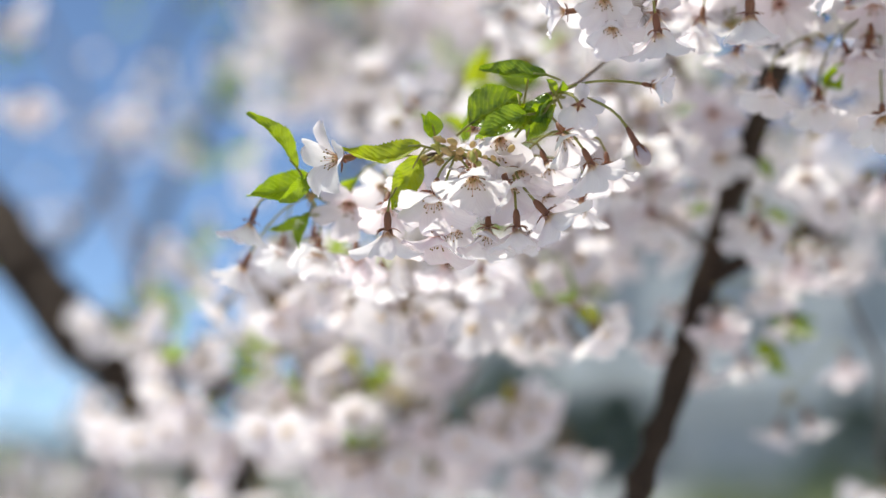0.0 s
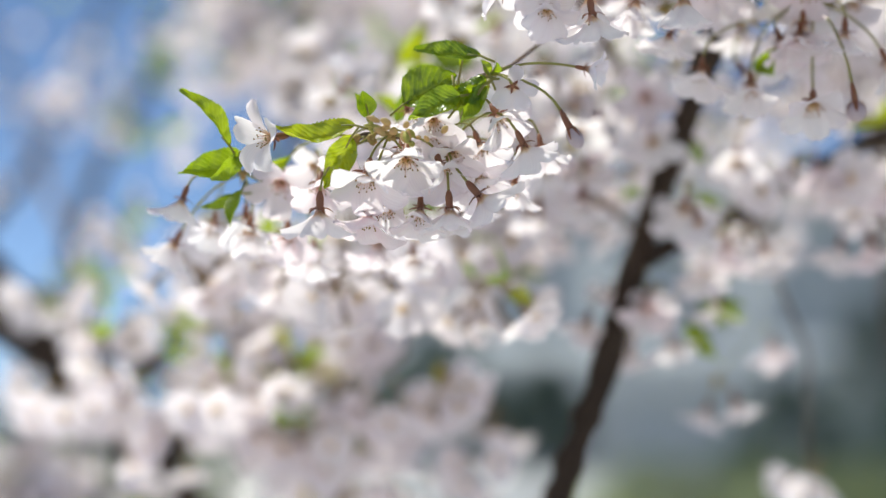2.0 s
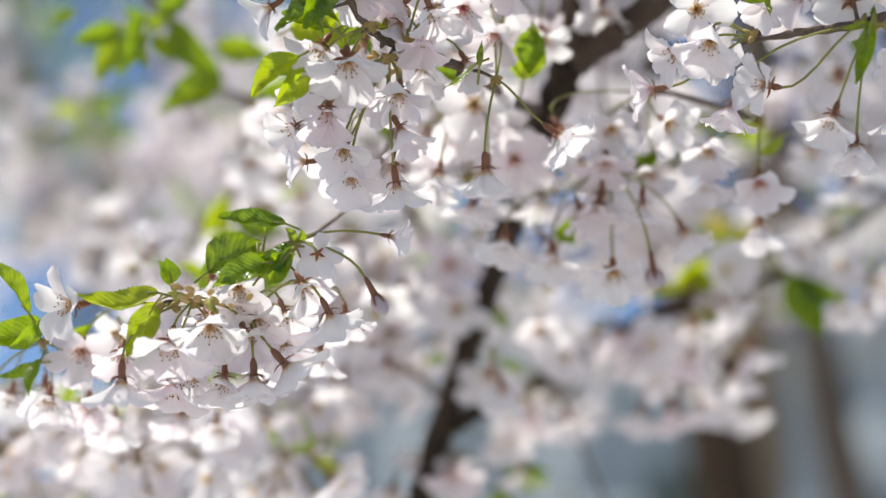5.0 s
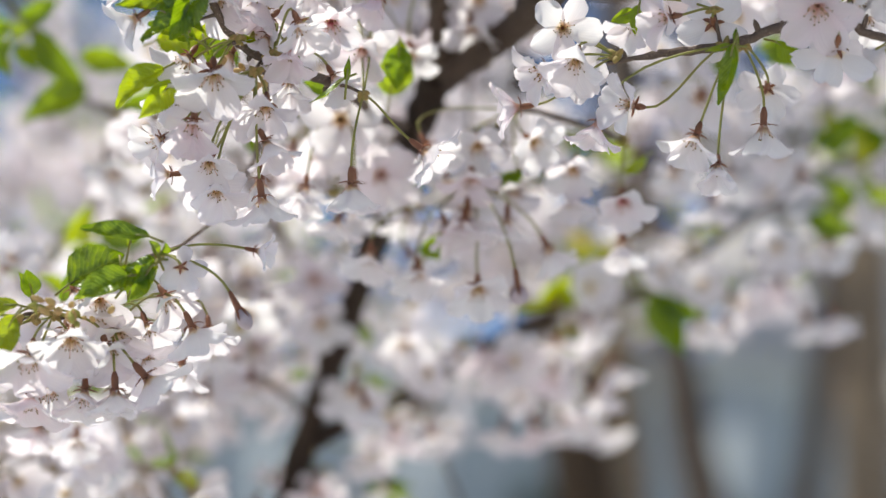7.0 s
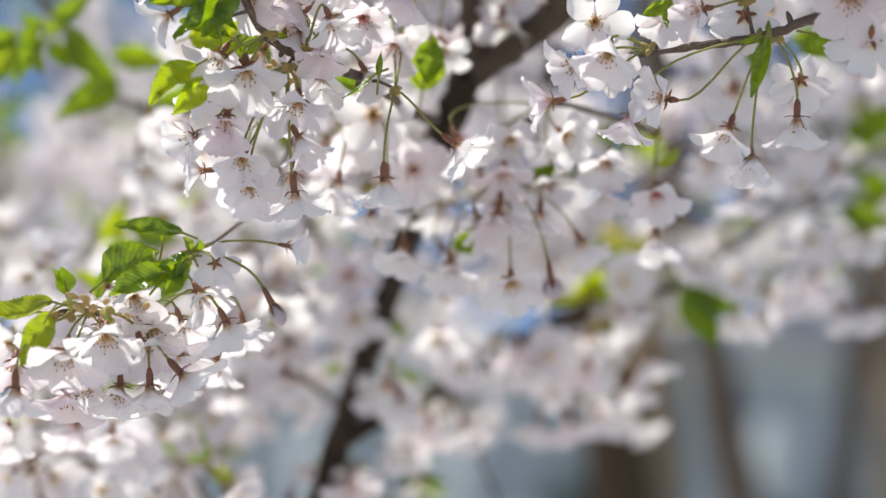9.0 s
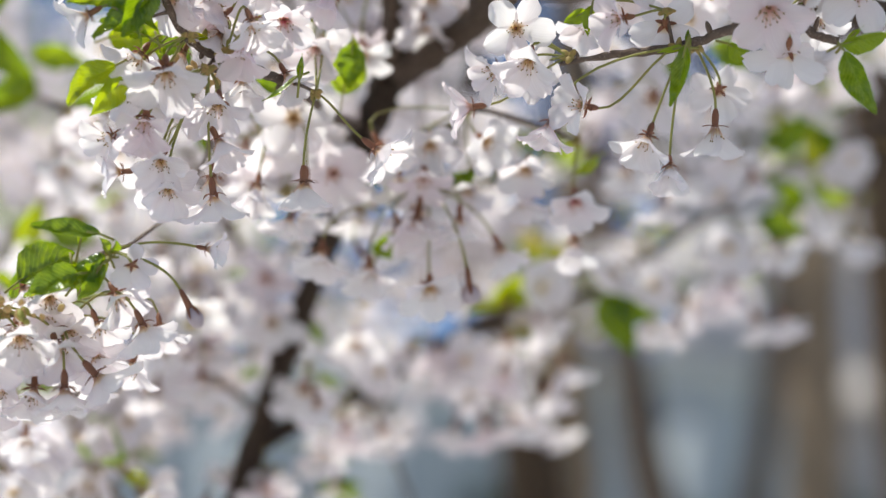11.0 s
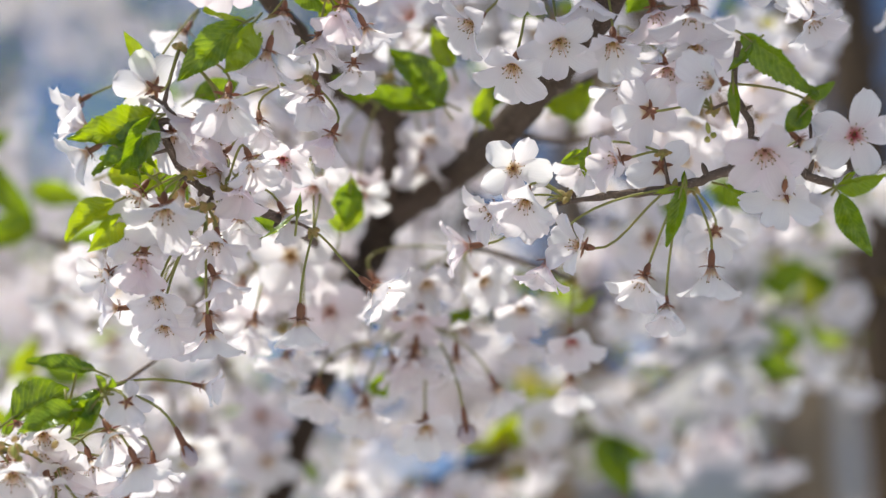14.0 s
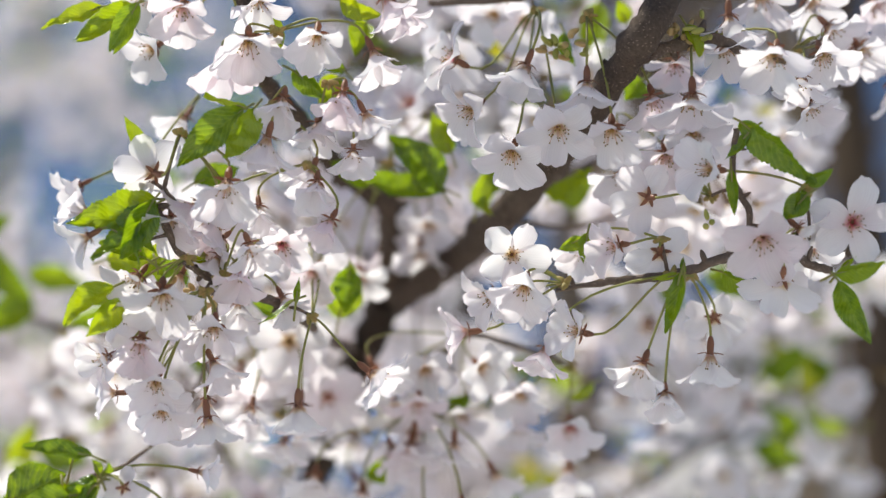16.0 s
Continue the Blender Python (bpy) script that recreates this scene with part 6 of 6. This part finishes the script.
blossom(tree, (0.2010, 1.2315, 1.6749), (0.1, -0.55, -0.83), 1.00, 30, (0.1896, 1.2150, 1.7142))

# young leaves unfolding between the clusters
leaf(bough_left, (0.0900, 0.8643, 1.9313), (0.1108, 0.8530, 1.9374), 0.0140, (-0.37, -0.85, -0.19))
leaf(bough_left, (0.0519, 0.9095, 1.9028), (0.0894, 0.8990, 1.9064), 0.0200, (0.3, -0.85, -0.45))
leaf(bough_left, (0.0919, 0.9006, 1.8880), (0.0790, 0.8897, 1.9055), 0.0130, (-0.4, -0.85, -0.32))
leaf(bough_left, (0.1560, 0.8329, 1.9833), (0.1476, 0.8349, 1.9673), 0.0140, (0.14, -0.85, 0.03))
leaf(bough_left, (0.1666, 0.8191, 2.0077), (0.1617, 0.8216, 1.9906), 0.0130, (-0.36, -0.85, -0.69))
leaf(bough_left, (0.1162, 0.8000, 1.9956), (0.1220, 0.7998, 1.9804), 0.0080, (0.21, -0.85, -0.16))
leaf(bough_left, (0.1034, 0.8465, 1.8878), (0.0973, 0.8446, 1.8766), 0.0070, (0.46, -0.85, -0.01))
leaf(bough_left, (0.1103, 0.8464, 1.8854), (0.1171, 0.8431, 1.8734), 0.0060, (-0.03, -0.85, -0.38))
leaf(tree, (0.2529, 0.8943, 1.9693), (0.2494, 0.8984, 1.9444), 0.0170, (0.77, -0.85, -0.39))
leaf(tree, (0.2932, 0.9081, 1.9602), (0.3104, 0.8934, 1.9656), 0.0200, (-0.24, -0.85, -0.64))
leaf(tree, (0.3055, 0.7408, 1.9872), (0.3122, 0.7394, 1.9706), 0.0100, (0.33, -0.85, -0.24))
leaf(tree, (0.3089, 0.8100, 1.9886), (0.3001, 0.8118, 1.9769), 0.0140, (-0.23, -0.85, -0.24))
leaf(tree, (0.3138, 0.9141, 1.8568), (0.3009, 0.9145, 1.8473), 0.0100, (0.99, -0.85, -0.31))
leaf(bough_left, (0.0562, 0.8559, 1.8726), (0.0434, 0.8539, 1.8611), 0.0100, (0.25, -0.85, -0.7))

# opened bud scales and further blossoms round the foot of the spray
bracts(spray, (-0.0039, 0.8486, 1.7516), 4, 0.003, LIME_SCALE, 1)
bracts(spray, (0.0008, 0.8483, 1.7532), 3, 0.003, PEACH_SCALE, 2)
bracts(spray, (0.0105, 0.8486, 1.7508), 5, 0.004, PEACH_SCALE, 3)
bracts(spray, (0.0119, 0.8492, 1.7478), 3, 0.003, LIME_SCALE, 4)
bracts(spray, (0.0219, 0.8492, 1.7464), 4, 0.003, PEACH_SCALE, 5)
blossom(spray, (0.0367, 0.8728, 1.7420), (0.15, -0.60, -0.78), 1.00, 26, (0.0200, 0.8920, 1.7560))
blossom(spray, (0.0504, 0.8765, 1.7457), (0.30, -0.35, -0.89), 0.95, 30, (0.0200, 0.8920, 1.7560))
blossom(spray, (0.0259, 0.8770, 1.7493), (0.00, -0.55, -0.83), 0.95, 26, (0.0200, 0.8920, 1.7560))
blossom(spray, (0.0111, 0.8735, 1.7416), (-0.10, -0.50, -0.86), 0.95, 26, (0.0200, 0.8920, 1.7560))
blossom(spray, (-0.0147, 0.8834, 1.7426), (-0.30, -0.40, -0.87), 0.90, 36, (0.0200, 0.8920, 1.7560))
blossom(spray, (0.0048, 0.8775, 1.7147), (0.00, -0.45, -0.90), 1.00, 28, (0.0200, 0.8920, 1.7560))
blossom(spray, (0.0485, 0.8887, 1.7337), (0.20, -0.60, -0.77), 1.05, 26, (0.0200, 0.8920, 1.7560))
blossom(spray, (-0.0284, 0.9005, 1.7282), (-0.10, -0.60, -0.80), 1.00, 28, (0.0200, 0.8920, 1.7560))
leaf(spray, (0.0119, 0.8691, 1.7668), (0.0370, 0.8615, 1.7805), 0.0210, (-0.1, -0.9, 0.4))
leaf(spray, (0.0395, 0.8547, 1.7683), (0.0145, 0.8536, 1.7567), 0.0160, (-0.2, -0.8, 0.55))
leaf(spray, (0.0382, 0.8535, 1.7645), (0.0484, 0.8472, 1.7729), 0.0090, (0.3, -0.8, 0.3))
leaf(spray, (0.0353, 0.8498, 1.7731), (0.0367, 0.8481, 1.7607), 0.0120, (0.4, -0.8, 0.2))
leaf(spray, (-0.0041, 0.8653, 1.7602), (-0.0075, 0.8591, 1.7712), 0.0090, (0.2, -0.9, 0.2))
bracts(bough_left, (0.0845, 0.8390, 1.8687), 5, 0.004, PEACH_SCALE, 6)
bracts(bough_left, (0.0982, 0.8405, 1.8592), 3, 0.004, PEACH_SCALE, 7)
bracts(bough_left, (0.1548, 0.8998, 1.8801), 4, 0.004, LIME_SCALE, 8)
bracts(bough_left, (0.1532, 0.8992, 1.8828), 2, 0.004, PEACH_SCALE, 9)
bracts(bough_side, (0.3207, 0.7506, 1.8951), 3, 0.004, LIME_SCALE, 10)
bracts(tree, (0.2514, 0.7740, 1.9844), 5, 0.004, LIME_SCALE, 11)
bracts(tree, (0.2493, 0.7764, 1.9808), 4, 0.004, PEACH_SCALE, 12)
bracts(tree, (0.3123, 0.7510, 1.9854), 6, 0.004, LIME_SCALE, 13)
bracts(bough_left, (0.0955, 0.8375, 1.8856), 4, 0.004, LIME_SCALE, 14)
bracts(bough_left, (0.0874, 0.8381, 1.8865), 3, 0.004, PEACH_SCALE, 15)

bracts(tree, (0.2544, 0.7694, 1.9798), 9, 0.006, LIME_SCALE, 71)
bracts(tree, (0.2537, 0.7625, 1.9825), 4, 0.004, PEACH_SCALE, 72)
bracts(tree, (0.3012, 0.7439, 1.9848), 8, 0.005, PEACH_SCALE, 73)
bracts(tree, (0.3105, 0.7352, 1.9824), 6, 0.005, LIME_SCALE, 74)
crowd(spray, 0.4, 2)
crowd(bough_left, 0.55, 3)
crowd(bough_side, 0.4, 4)
crowd(tree, 0.5, 5)

# masses of blossom further back on the same tree
bough(mass, (-0.027, 1.369, 1.768), (0.139, 0.100, 0.046), 31)
bough(mass, (0.324, 1.517, 1.915), (0.150, 0.120, 0.073), 34)
bough(mass, (0.448, 1.473, 1.968), (0.116, 0.100, 0.058), 16)
bough(mass, (0.155, 1.656, 1.989), (0.167, 0.150, 0.099), 64)
bough(mass, (0.45, 1.561, 1.973), (0.153, 0.150, 0.066), 28)
bough(mass, (0.64, 1.459, 1.921), (0.109, 0.120, 0.055), 5)
bough(mass, (0.318, 1.617, 1.848), (0.133, 0.120, 0.046), 7)
bough(mass, (0.633, 1.466, 2.076), (0.128, 0.120, 0.061), 8)
bough(mass, (-0.086, 1.489, 1.756), (0.106, 0.100, 0.055), 48)
bough(mass, (0.337, 1.522, 2.06), (0.149, 0.120, 0.065), 60)
bough(mass, (0.302, 1.54, 1.812), (0.073, 0.100, 0.044), 10)
bough(mass, (0.006, 1.33, 1.767), (0.135, 0.070, 0.045), 30)
bough(mass, (-0.093, 1.49, 1.744), (0.115, 0.080, 0.051), 27)
bough(mass, (0.12, 1.321, 1.788), (0.070, 0.060, 0.045), 24)
bough(mass, (0.172, 1.24, 2.062), (0.090, 0.060, 0.057), 34)
bough(mass, (0.455, 1.185, 2.103), (0.142, 0.070, 0.063), 32)
bough(mass, (0.29, 1.127, 2.032), (0.057, 0.060, 0.042), 20)
bough(mass, (0.495, 1.02, 2.024), (0.056, 0.060, 0.059), 8)
bough(mass, (0.268, 1.364, 1.762), (0.073, 0.050, 0.034), 9)
bough(mass, (0.375, 1.335, 1.792), (0.069, 0.050, 0.039), 4)
bough(mass, (0.323, 1.098, 2.189), (0.197, 0.040, 0.020), 40)
bough(mass, (0.448, 1.384, 2.028), (0.093, 0.050, 0.051), 22)
bough(mass, (0.583, 1.349, 2.067), (0.094, 0.050, 0.038), 14)
bough(mass, (0.054, 1.558, 1.879), (0.097, 0.060, 0.044), 20)
bough(mass, (-0.05, 1.14, 1.725), (0.09, 0.05, 0.03), 18)
bough(mass, (0.06, 1.17, 1.73), (0.07, 0.05, 0.035), 18)
bough(mass, (0.02, 1.1, 1.71), (0.07, 0.04, 0.02), 12)
bough(mass, (0.233, 1.1, 2.03), (0.09, 0.06, 0.05), 30)
bough(mass, (0.44, 1.15, 2.05), (0.1, 0.06, 0.05), 30)
bough(mass, (0.27, 1.02, 2.09), (0.1, 0.05, 0.04), 18)
bough(mass, (0.1, 1.12, 1.96), (0.06, 0.05, 0.04), 18)
bough(mass, (0.03, 1.36, 1.875), (0.09, 0.06, 0.04), 26)
bough(mass, (0.12, 1.3, 1.86), (0.06, 0.05, 0.035), 18)
bough(mass, (0.276, 1.174, 1.785), (0.049, 0.020, 0.019), 6)
bough(mass, (0.343, 1.151, 1.815), (0.041, 0.020, 0.019), 5)
bough(mass, (0.419, 1.14, 1.85), (0.042, 0.020, 0.019), 6)
bough(mass, (0.484, 1.128, 1.886), (0.035, 0.020, 0.019), 4)
bough(mass, (0.592, 1.188, 1.92), (0.046, 0.050, 0.050), 5)
bough(mass, (0.592, 1.153, 2.029), (0.038, 0.050, 0.046), 8)
bough(mass, (0.648, 1.304, 1.959), (0.046, 0.050, 0.028), 4)
bough(mass, (0.246, 1.291, 1.967), (0.146, 0.070, 0.042), 34)
bough(mass, (0.467, 1.232, 1.958), (0.146, 0.070, 0.042), 10)
bough(mass, (0.371, 0.881, 1.984), (0.050, 0.030, 0.040), 14)
bough(mass, (0.356, 0.929, 1.967), (0.050, 0.030, 0.030), 12)
bough(mass, (0.153, 1.032, 1.982), (0.040, 0.030, 0.040), 12)
bough(mass, (0.201, 1.066, 2.028), (0.040, 0.030, 0.030), 8)
bough(mass, (0.105, 1.049, 1.976), (0.035, 0.030, 0.030), 10)
bough(mass, (0.099, 1.052, 1.906), (0.040, 0.030, 0.030), 10)
bough(mass, (0.254, 0.910, 2.035), (0.050, 0.030, 0.030), 10)
bough(mass, (0.048, 1.218, 1.876), (0.050, 0.040, 0.035), 16)
bough(mass, (0.094, 1.175, 1.822), (0.045, 0.040, 0.035), 16)
bough(mass, (0.116, 1.200, 1.786), (0.040, 0.040, 0.030), 10)
bough(mass, (-0.024, 1.464, 1.924), (0.070, 0.050, 0.040), 18)
bough(mass, (0.253, 1.376, 1.555), (0.020, 0.020, 0.012), 5)
bough(mass, (0.323, 1.362, 1.596), (0.015, 0.020, 0.015), 4)
tuft(mass, (0.029, 1.662, 1.723), 0.011, 4)
tuft(mass, (0.449, 1.487, 1.907), 0.016, 6)
tuft(mass, (0.634, 1.362, 1.944), 0.023, 10)
tuft(mass, (0.528, 1.466, 1.882), 0.016, 5)
tuft(mass, (0.425, 1.4, 1.901), 0.016, 5)
tuft(mass, (0.027, 1.544, 1.951), 0.012, 5)
tuft(mass, (0.63, 1.347, 2.007), 0.017, 8)
tuft(mass, (0.542, 1.116, 1.944), 0.014, 5)
tuft(mass, (0.574, 1.199, 1.91), 0.022, 7)
tuft(mass, (0.393, 1.259, 1.951), 0.013, 4)
tuft(mass, (0.506, 1.367, 1.926), 0.016, 5)
tuft(mass, (-0.075, 1.443, 2.004), 0.023, 8)
tuft(mass, (0.003, 1.628, 1.959), 0.017, 5)

# the next cherry tree, leaning away behind the first
limb_leaning = wood(tree_behind, "limb", [(-0.1121, 1.7635, 1.2572, 0.0360), (-0.1662, 1.7884, 1.4817, 0.0300), (-0.2119, 1.7875, 1.5937, 0.0270), (-0.2506, 1.7818, 1.6500, 0.0260), (-0.3105, 1.7909, 1.6933, 0.0260), (-0.3540, 1.8114, 1.7273, 0.0270), (-0.4010, 1.8484, 1.7808, 0.0280), (-0.4454, 1.8840, 1.8336, 0.0280), (-0.5316, 2.0057, 1.9233, 0.0270), (-0.7214, 2.1142, 2.1474, 0.0190)])
limb_thin = wood(tree_behind, "limb", [(-0.2617, 1.861, 1.6522, 0.0144), (-0.4515, 2.747, 1.8998, 0.0126), (-0.4415, 3.1236, 2.1366, 0.0108), (-0.3668, 3.2011, 2.3128, 0.009), (-0.2754, 3.2516, 2.5547, 0.0072)])
twig_sky = wood(tree_behind, "twig", [(-0.4515, 2.747, 1.8998, 0.0072), (-0.5827, 3.1045, 2.1124, 0.0065), (-0.6678, 3.2611, 2.2923, 0.0054), (-0.7768, 3.4021, 2.4845, 0.0045)])
twig_far = wood(tree_behind, "twig", [(-0.4109, 1.8448, 1.7946, 0.009), (-0.4959, 2.5277, 1.9537, 0.0072), (-0.4849, 2.9048, 2.1717, 0.0061), (-0.4694, 3.0769, 2.343, 0.0054), (-0.4051, 3.1535, 2.4838, 0.0045)])
limb_fork = wood(tree_behind, "limb", [(-0.2178, 1.8371, 1.5935, 0.0140), (-0.1208, 1.7956, 1.6325, 0.0100), (-0.0555, 1.7985, 1.6495, 0.0060), (-0.0007, 1.7991, 1.6582, 0.0040)])
limb_rise = wood(tree_behind, "limb", [(-0.2617, 1.8610, 1.6522, 0.0140), (-0.1604, 1.9864, 1.7692, 0.0100), (-0.1111, 2.1674, 1.9605, 0.0080), (-0.0613, 2.2327, 2.1489, 0.0060), (0.0813, 2.3315, 2.1636, 0.0050), (-0.0049, 2.2748, 2.3649, 0.0040)])
bough(mass_behind, (-0.092, 1.354, 1.686), (0.108, 0.100, 0.054), 31)
bough(mass_behind, (-0.099, 1.334, 1.681), (0.103, 0.030, 0.062), 17)
bough(mass_behind, (-0.22, 1.462, 1.67), (0.050, 0.100, 0.041), 16)
bough(mass_behind, (-0.069, 1.418, 1.617), (0.17, 0.100, 0.065), 30)
bough(mass_behind, (-0.066, 1.358, 1.617), (0.125, 0.030, 0.033), 16)
bough(mass_behind, (0.028, 1.339, 1.625), (0.033, 0.050, 0.029), 12)
bough(mass_behind, (0.048, 1.278, 1.65), (0.016, 0.030, 0.014), 6)
bough(mass_behind, (-0.228, 2.231, 2.111), (0.070, 0.200, 0.049), 30)
bough(mass_behind, (-0.107, 2.338, 2.13), (0.118, 0.200, 0.073), 41)
bough(mass_behind, (0.078, 2.227, 2.17), (0.155, 0.200, 0.063), 45)
bough(mass_behind, (-0.444, 1.908, 2.004), (0.037, 0.100, 0.031), 7)
bough(mass_behind, (-0.506, 2.077, 2.12), (0.034, 0.100, 0.040), 6)
bough(mass_behind, (-0.269, 1.572, 1.728), (0.020, 0.060, 0.024), 8)
bough(mass_behind, (-0.239, 1.874, 1.799), (0.035, 0.080, 0.023), 10)
bough(mass_behind, (-0.283, 2.062, 1.877), (0.032, 0.080, 0.032), 6)
bough(mass_behind, (-0.623, 3.87, 2.399), (0.135, 0.300, 0.110), 19)
bough(mass_behind, (-0.786, 3.883, 2.155), (0.086, 0.300, 0.073), 10)
bough(mass_behind, (-0.376, 1.964, 1.592), (0.104, 0.150, 0.043), 31)
bough(mass_behind, (-0.371, 1.862, 1.531), (0.19, 0.150, 0.075), 38)
bough(mass_behind, (-0.142, 1.791, 1.545), (0.19, 0.150, 0.065), 40)
bough(mass_behind, (-0.141, 2.229, 2.151), (0.155, 0.250, 0.127), 82)
bough(mass_behind, (0.088, 1.845, 2.045), (0.099, 0.200, 0.087), 52)
bough(mass_behind, (-0.186, 2.467, 2.4), (0.119, 0.300, 0.064), 15)
bough(mass_behind, (0.058, 2.125, 2.167), (0.108, 0.200, 0.088), 45)
bough(mass_behind, (0.03, 3.641, 3.255), (0.208, 0.400, 0.159), 120)
bough(mass_behind, (0.432, 4.518, 3.699), (0.245, 0.400, 0.138), 45)
bough(mass_behind, (0.071, 1.831, 2.102), (0.116, 0.200, 0.064), 67)
bough(mass_behind, (0.047, 2.848, 2.543), (0.110, 0.300, 0.083), 37)
bough(mass_behind, (-0.27, 1.677, 1.659), (0.026, 0.050, 0.021), 7)
bough(mass_behind, (0.534, 2.208, 1.963), (0.183, 0.200, 0.092), 30)
bough(mass_behind, (0.244, 1.848, 1.967), (0.052, 0.100, 0.076), 30)
bough(mass_behind, (0.752, 2.331, 2.099), (0.122, 0.200, 0.054), 18)
bough(mass_behind, (-1.026, 4.828, 2.396), (0.398, 0.500, 0.306), 25)
bough(mass_behind, (-1.078, 4.874, 1.889), (0.230, 0.400, 0.138), 22)
bough(mass_behind, (0.053, 2.107, 2.23), (0.108, 0.200, 0.081), 52)
bough(mass_behind, (0.563, 2.348, 2.564), (0.279, 0.300, 0.096), 45)
bough(mass_behind, (0.589, 2.653, 2.871), (0.367, 0.300, 0.110), 30)
bough(mass_behind, (0.178, 2.926, 2.884), (0.255, 0.300, 0.167), 127)
bough(mass_behind, (0.42, 2.9, 2.12), (0.22, 0.3, 0.11), 60)
bough(mass_behind, (0.7, 3.0, 2.25), (0.2, 0.3, 0.1), 40)
bough(mass_behind, (-0.62, 2.75, 1.7), (0.12, 0.2, 0.07), 12)
bough(mass_behind, (-0.5, 2.3, 1.56), (0.1, 0.15, 0.06), 10)
bough(mass_behind, (-0.42, 2.6, 2.05), (0.1, 0.2, 0.06), 9)
bough(mass_behind, (-0.3, 2.4, 2.02), (0.08, 0.2, 0.06), 9)
bough(mass_behind, (-0.424, 1.954, 1.556), (0.12, 0.120, 0.07), 16)
bough(mass_behind, (-0.304, 1.875, 1.542), (0.11, 0.100, 0.06), 12)
bough(mass_behind, (-0.545, 2.337, 1.604), (0.080, 0.120, 0.040), 8)
bough(mass_behind, (0.003, 1.500, 1.619), (0.060, 0.050, 0.045), 16)
bough(mass_behind, (0.044, 1.448, 1.649), (0.020, 0.030, 0.020), 5)
bough(mass_behind, (-0.049, 1.549, 1.577), (0.070, 0.050, 0.040), 14)
tuft(mass_behind, (-0.229, 1.577, 1.741), 0.020, 8)
tuft(mass_behind, (-0.054, 1.338, 1.661), 0.015, 12)
tuft(mass_behind, (-0.129, 1.392, 1.684), 0.012, 6)
tuft(mass_behind, (-0.077, 1.289, 1.746), 0.010, 5)
tuft(mass_behind, (0.096, 1.33, 1.731), 0.010, 4)
tuft(mass_behind, (-0.083, 1.698, 1.631), 0.023, 9)
tuft(mass_behind, (-0.266, 1.968, 1.84), 0.012, 4)
tuft(mass_behind, (-0.1, 2.322, 2.2), 0.033, 10)
tuft(mass_behind, (-0.283, 2.234, 2.069), 0.028, 8)
tuft(mass_behind, (-0.264, 2.152, 1.97), 0.020, 5)
tuft(mass_behind, (-0.115, 2.219, 2.192), 0.042, 14)
tuft(mass_behind, (-0.306, 1.866, 1.781), 0.015, 4)
tuft(mass_behind, (-0.158, 2.081, 2.296), 0.040, 10)
tuft(mass_behind, (-0.507, 2.084, 2.088), 0.013, 3)
tuft(mass_behind, (-0.461, 1.935, 1.804), 0.015, 5)
tuft(mass_behind, (0.197, 2.718, 2.855), 0.147, 26)
tuft(mass_behind, (0.372, 2.721, 2.807), 0.101, 14)
tuft(mass_behind, (0.025, 3.095, 3.007), 0.125, 12)
tuft(mass_behind, (0.272, 2.77, 2.719), 0.073, 8)
tuft(mass_behind, (0.515, 2.318, 2.658), 0.096, 14)

# unseen limbs and blossoms overhead, added to block and dapple the sunlight
limb_crown = wood(tree, "limb", [(0.3451, 0.7951, 2.0845, 0.0056), (0.3843, 0.8363, 2.2599, 0.0052), (0.3195, 0.9357, 2.5411, 0.0049), (0.1297, 0.9719, 2.7263, 0.0043), (-0.0659, 0.9324, 2.7732, 0.0030)])
limb_over = wood(tree, "limb", [(0.0951, 0.8168, 2.0365, 0.0036), (0.0809, 0.8691, 2.1926, 0.0035), (-0.0038, 0.9885, 2.4249, 0.0032), (-0.2197, 1.1521, 2.7199, 0.0026)])
bough(shade_mass, (0.02, 0.86, 2.6), (0.13, 0.07, 0.06), 12)
bough(shade_mass, (0.3, 0.95, 2.6), (0.3, 0.3, 0.14), 40)
tuft(shade_mass, (0.3, 0.95, 2.6), 0.3, 12)
bough(shade_mass, (-0.55, 1.25, 2.75), (0.35, 0.4, 0.16), 10)
tuft(shade_mass, (-0.55, 1.25, 2.75), 0.3, 12)
bough(shade_mass, (0.05, 1.5, 2.85), (0.4, 0.35, 0.15), 24)
tuft(shade_mass, (0.05, 1.5, 2.85), 0.3, 12)
bough(shade_mass, (-0.9, 1.5, 2.9), (0.4, 0.4, 0.2), 17)
tuft(shade_mass, (-0.9, 1.5, 2.9), 0.3, 12)
bough(shade_mass, (0.6, 1.3, 2.75), (0.3, 0.3, 0.15), 52)
tuft(shade_mass, (0.6, 1.3, 2.75), 0.3, 12)
bough(shade_mass, (0.04, 1.13, 2.64), (0.2, 0.08, 0.08), 56)
tuft(shade_mass, (0.04, 1.13, 2.64), 0.15, 16)
bough(shade_mass, (-0.3, 0.6, 2.6), (0.4, 0.3, 0.15), 52)
tuft(shade_mass, (-0.3, 0.6, 2.6), 0.3, 12)
bough(shade_mass, (-0.95, 2.05, 2.75), (0.32, 0.25, 0.12), 70)
tuft(shade_mass, (-0.95, 2.05, 2.75), 0.25, 12)
bough(shade_mass, (0.18, 1.38, 2.72), (0.12, 0.1, 0.08), 45)
bough(shade_mass, (-0.4, 1.9, 3.1), (0.5, 0.4, 0.2), 8)
tuft(shade_mass, (-0.4, 1.9, 3.1), 0.3, 12)

mass.done("blossoms")
shade_mass.done("blossoms")
mass_behind.done("blossoms")
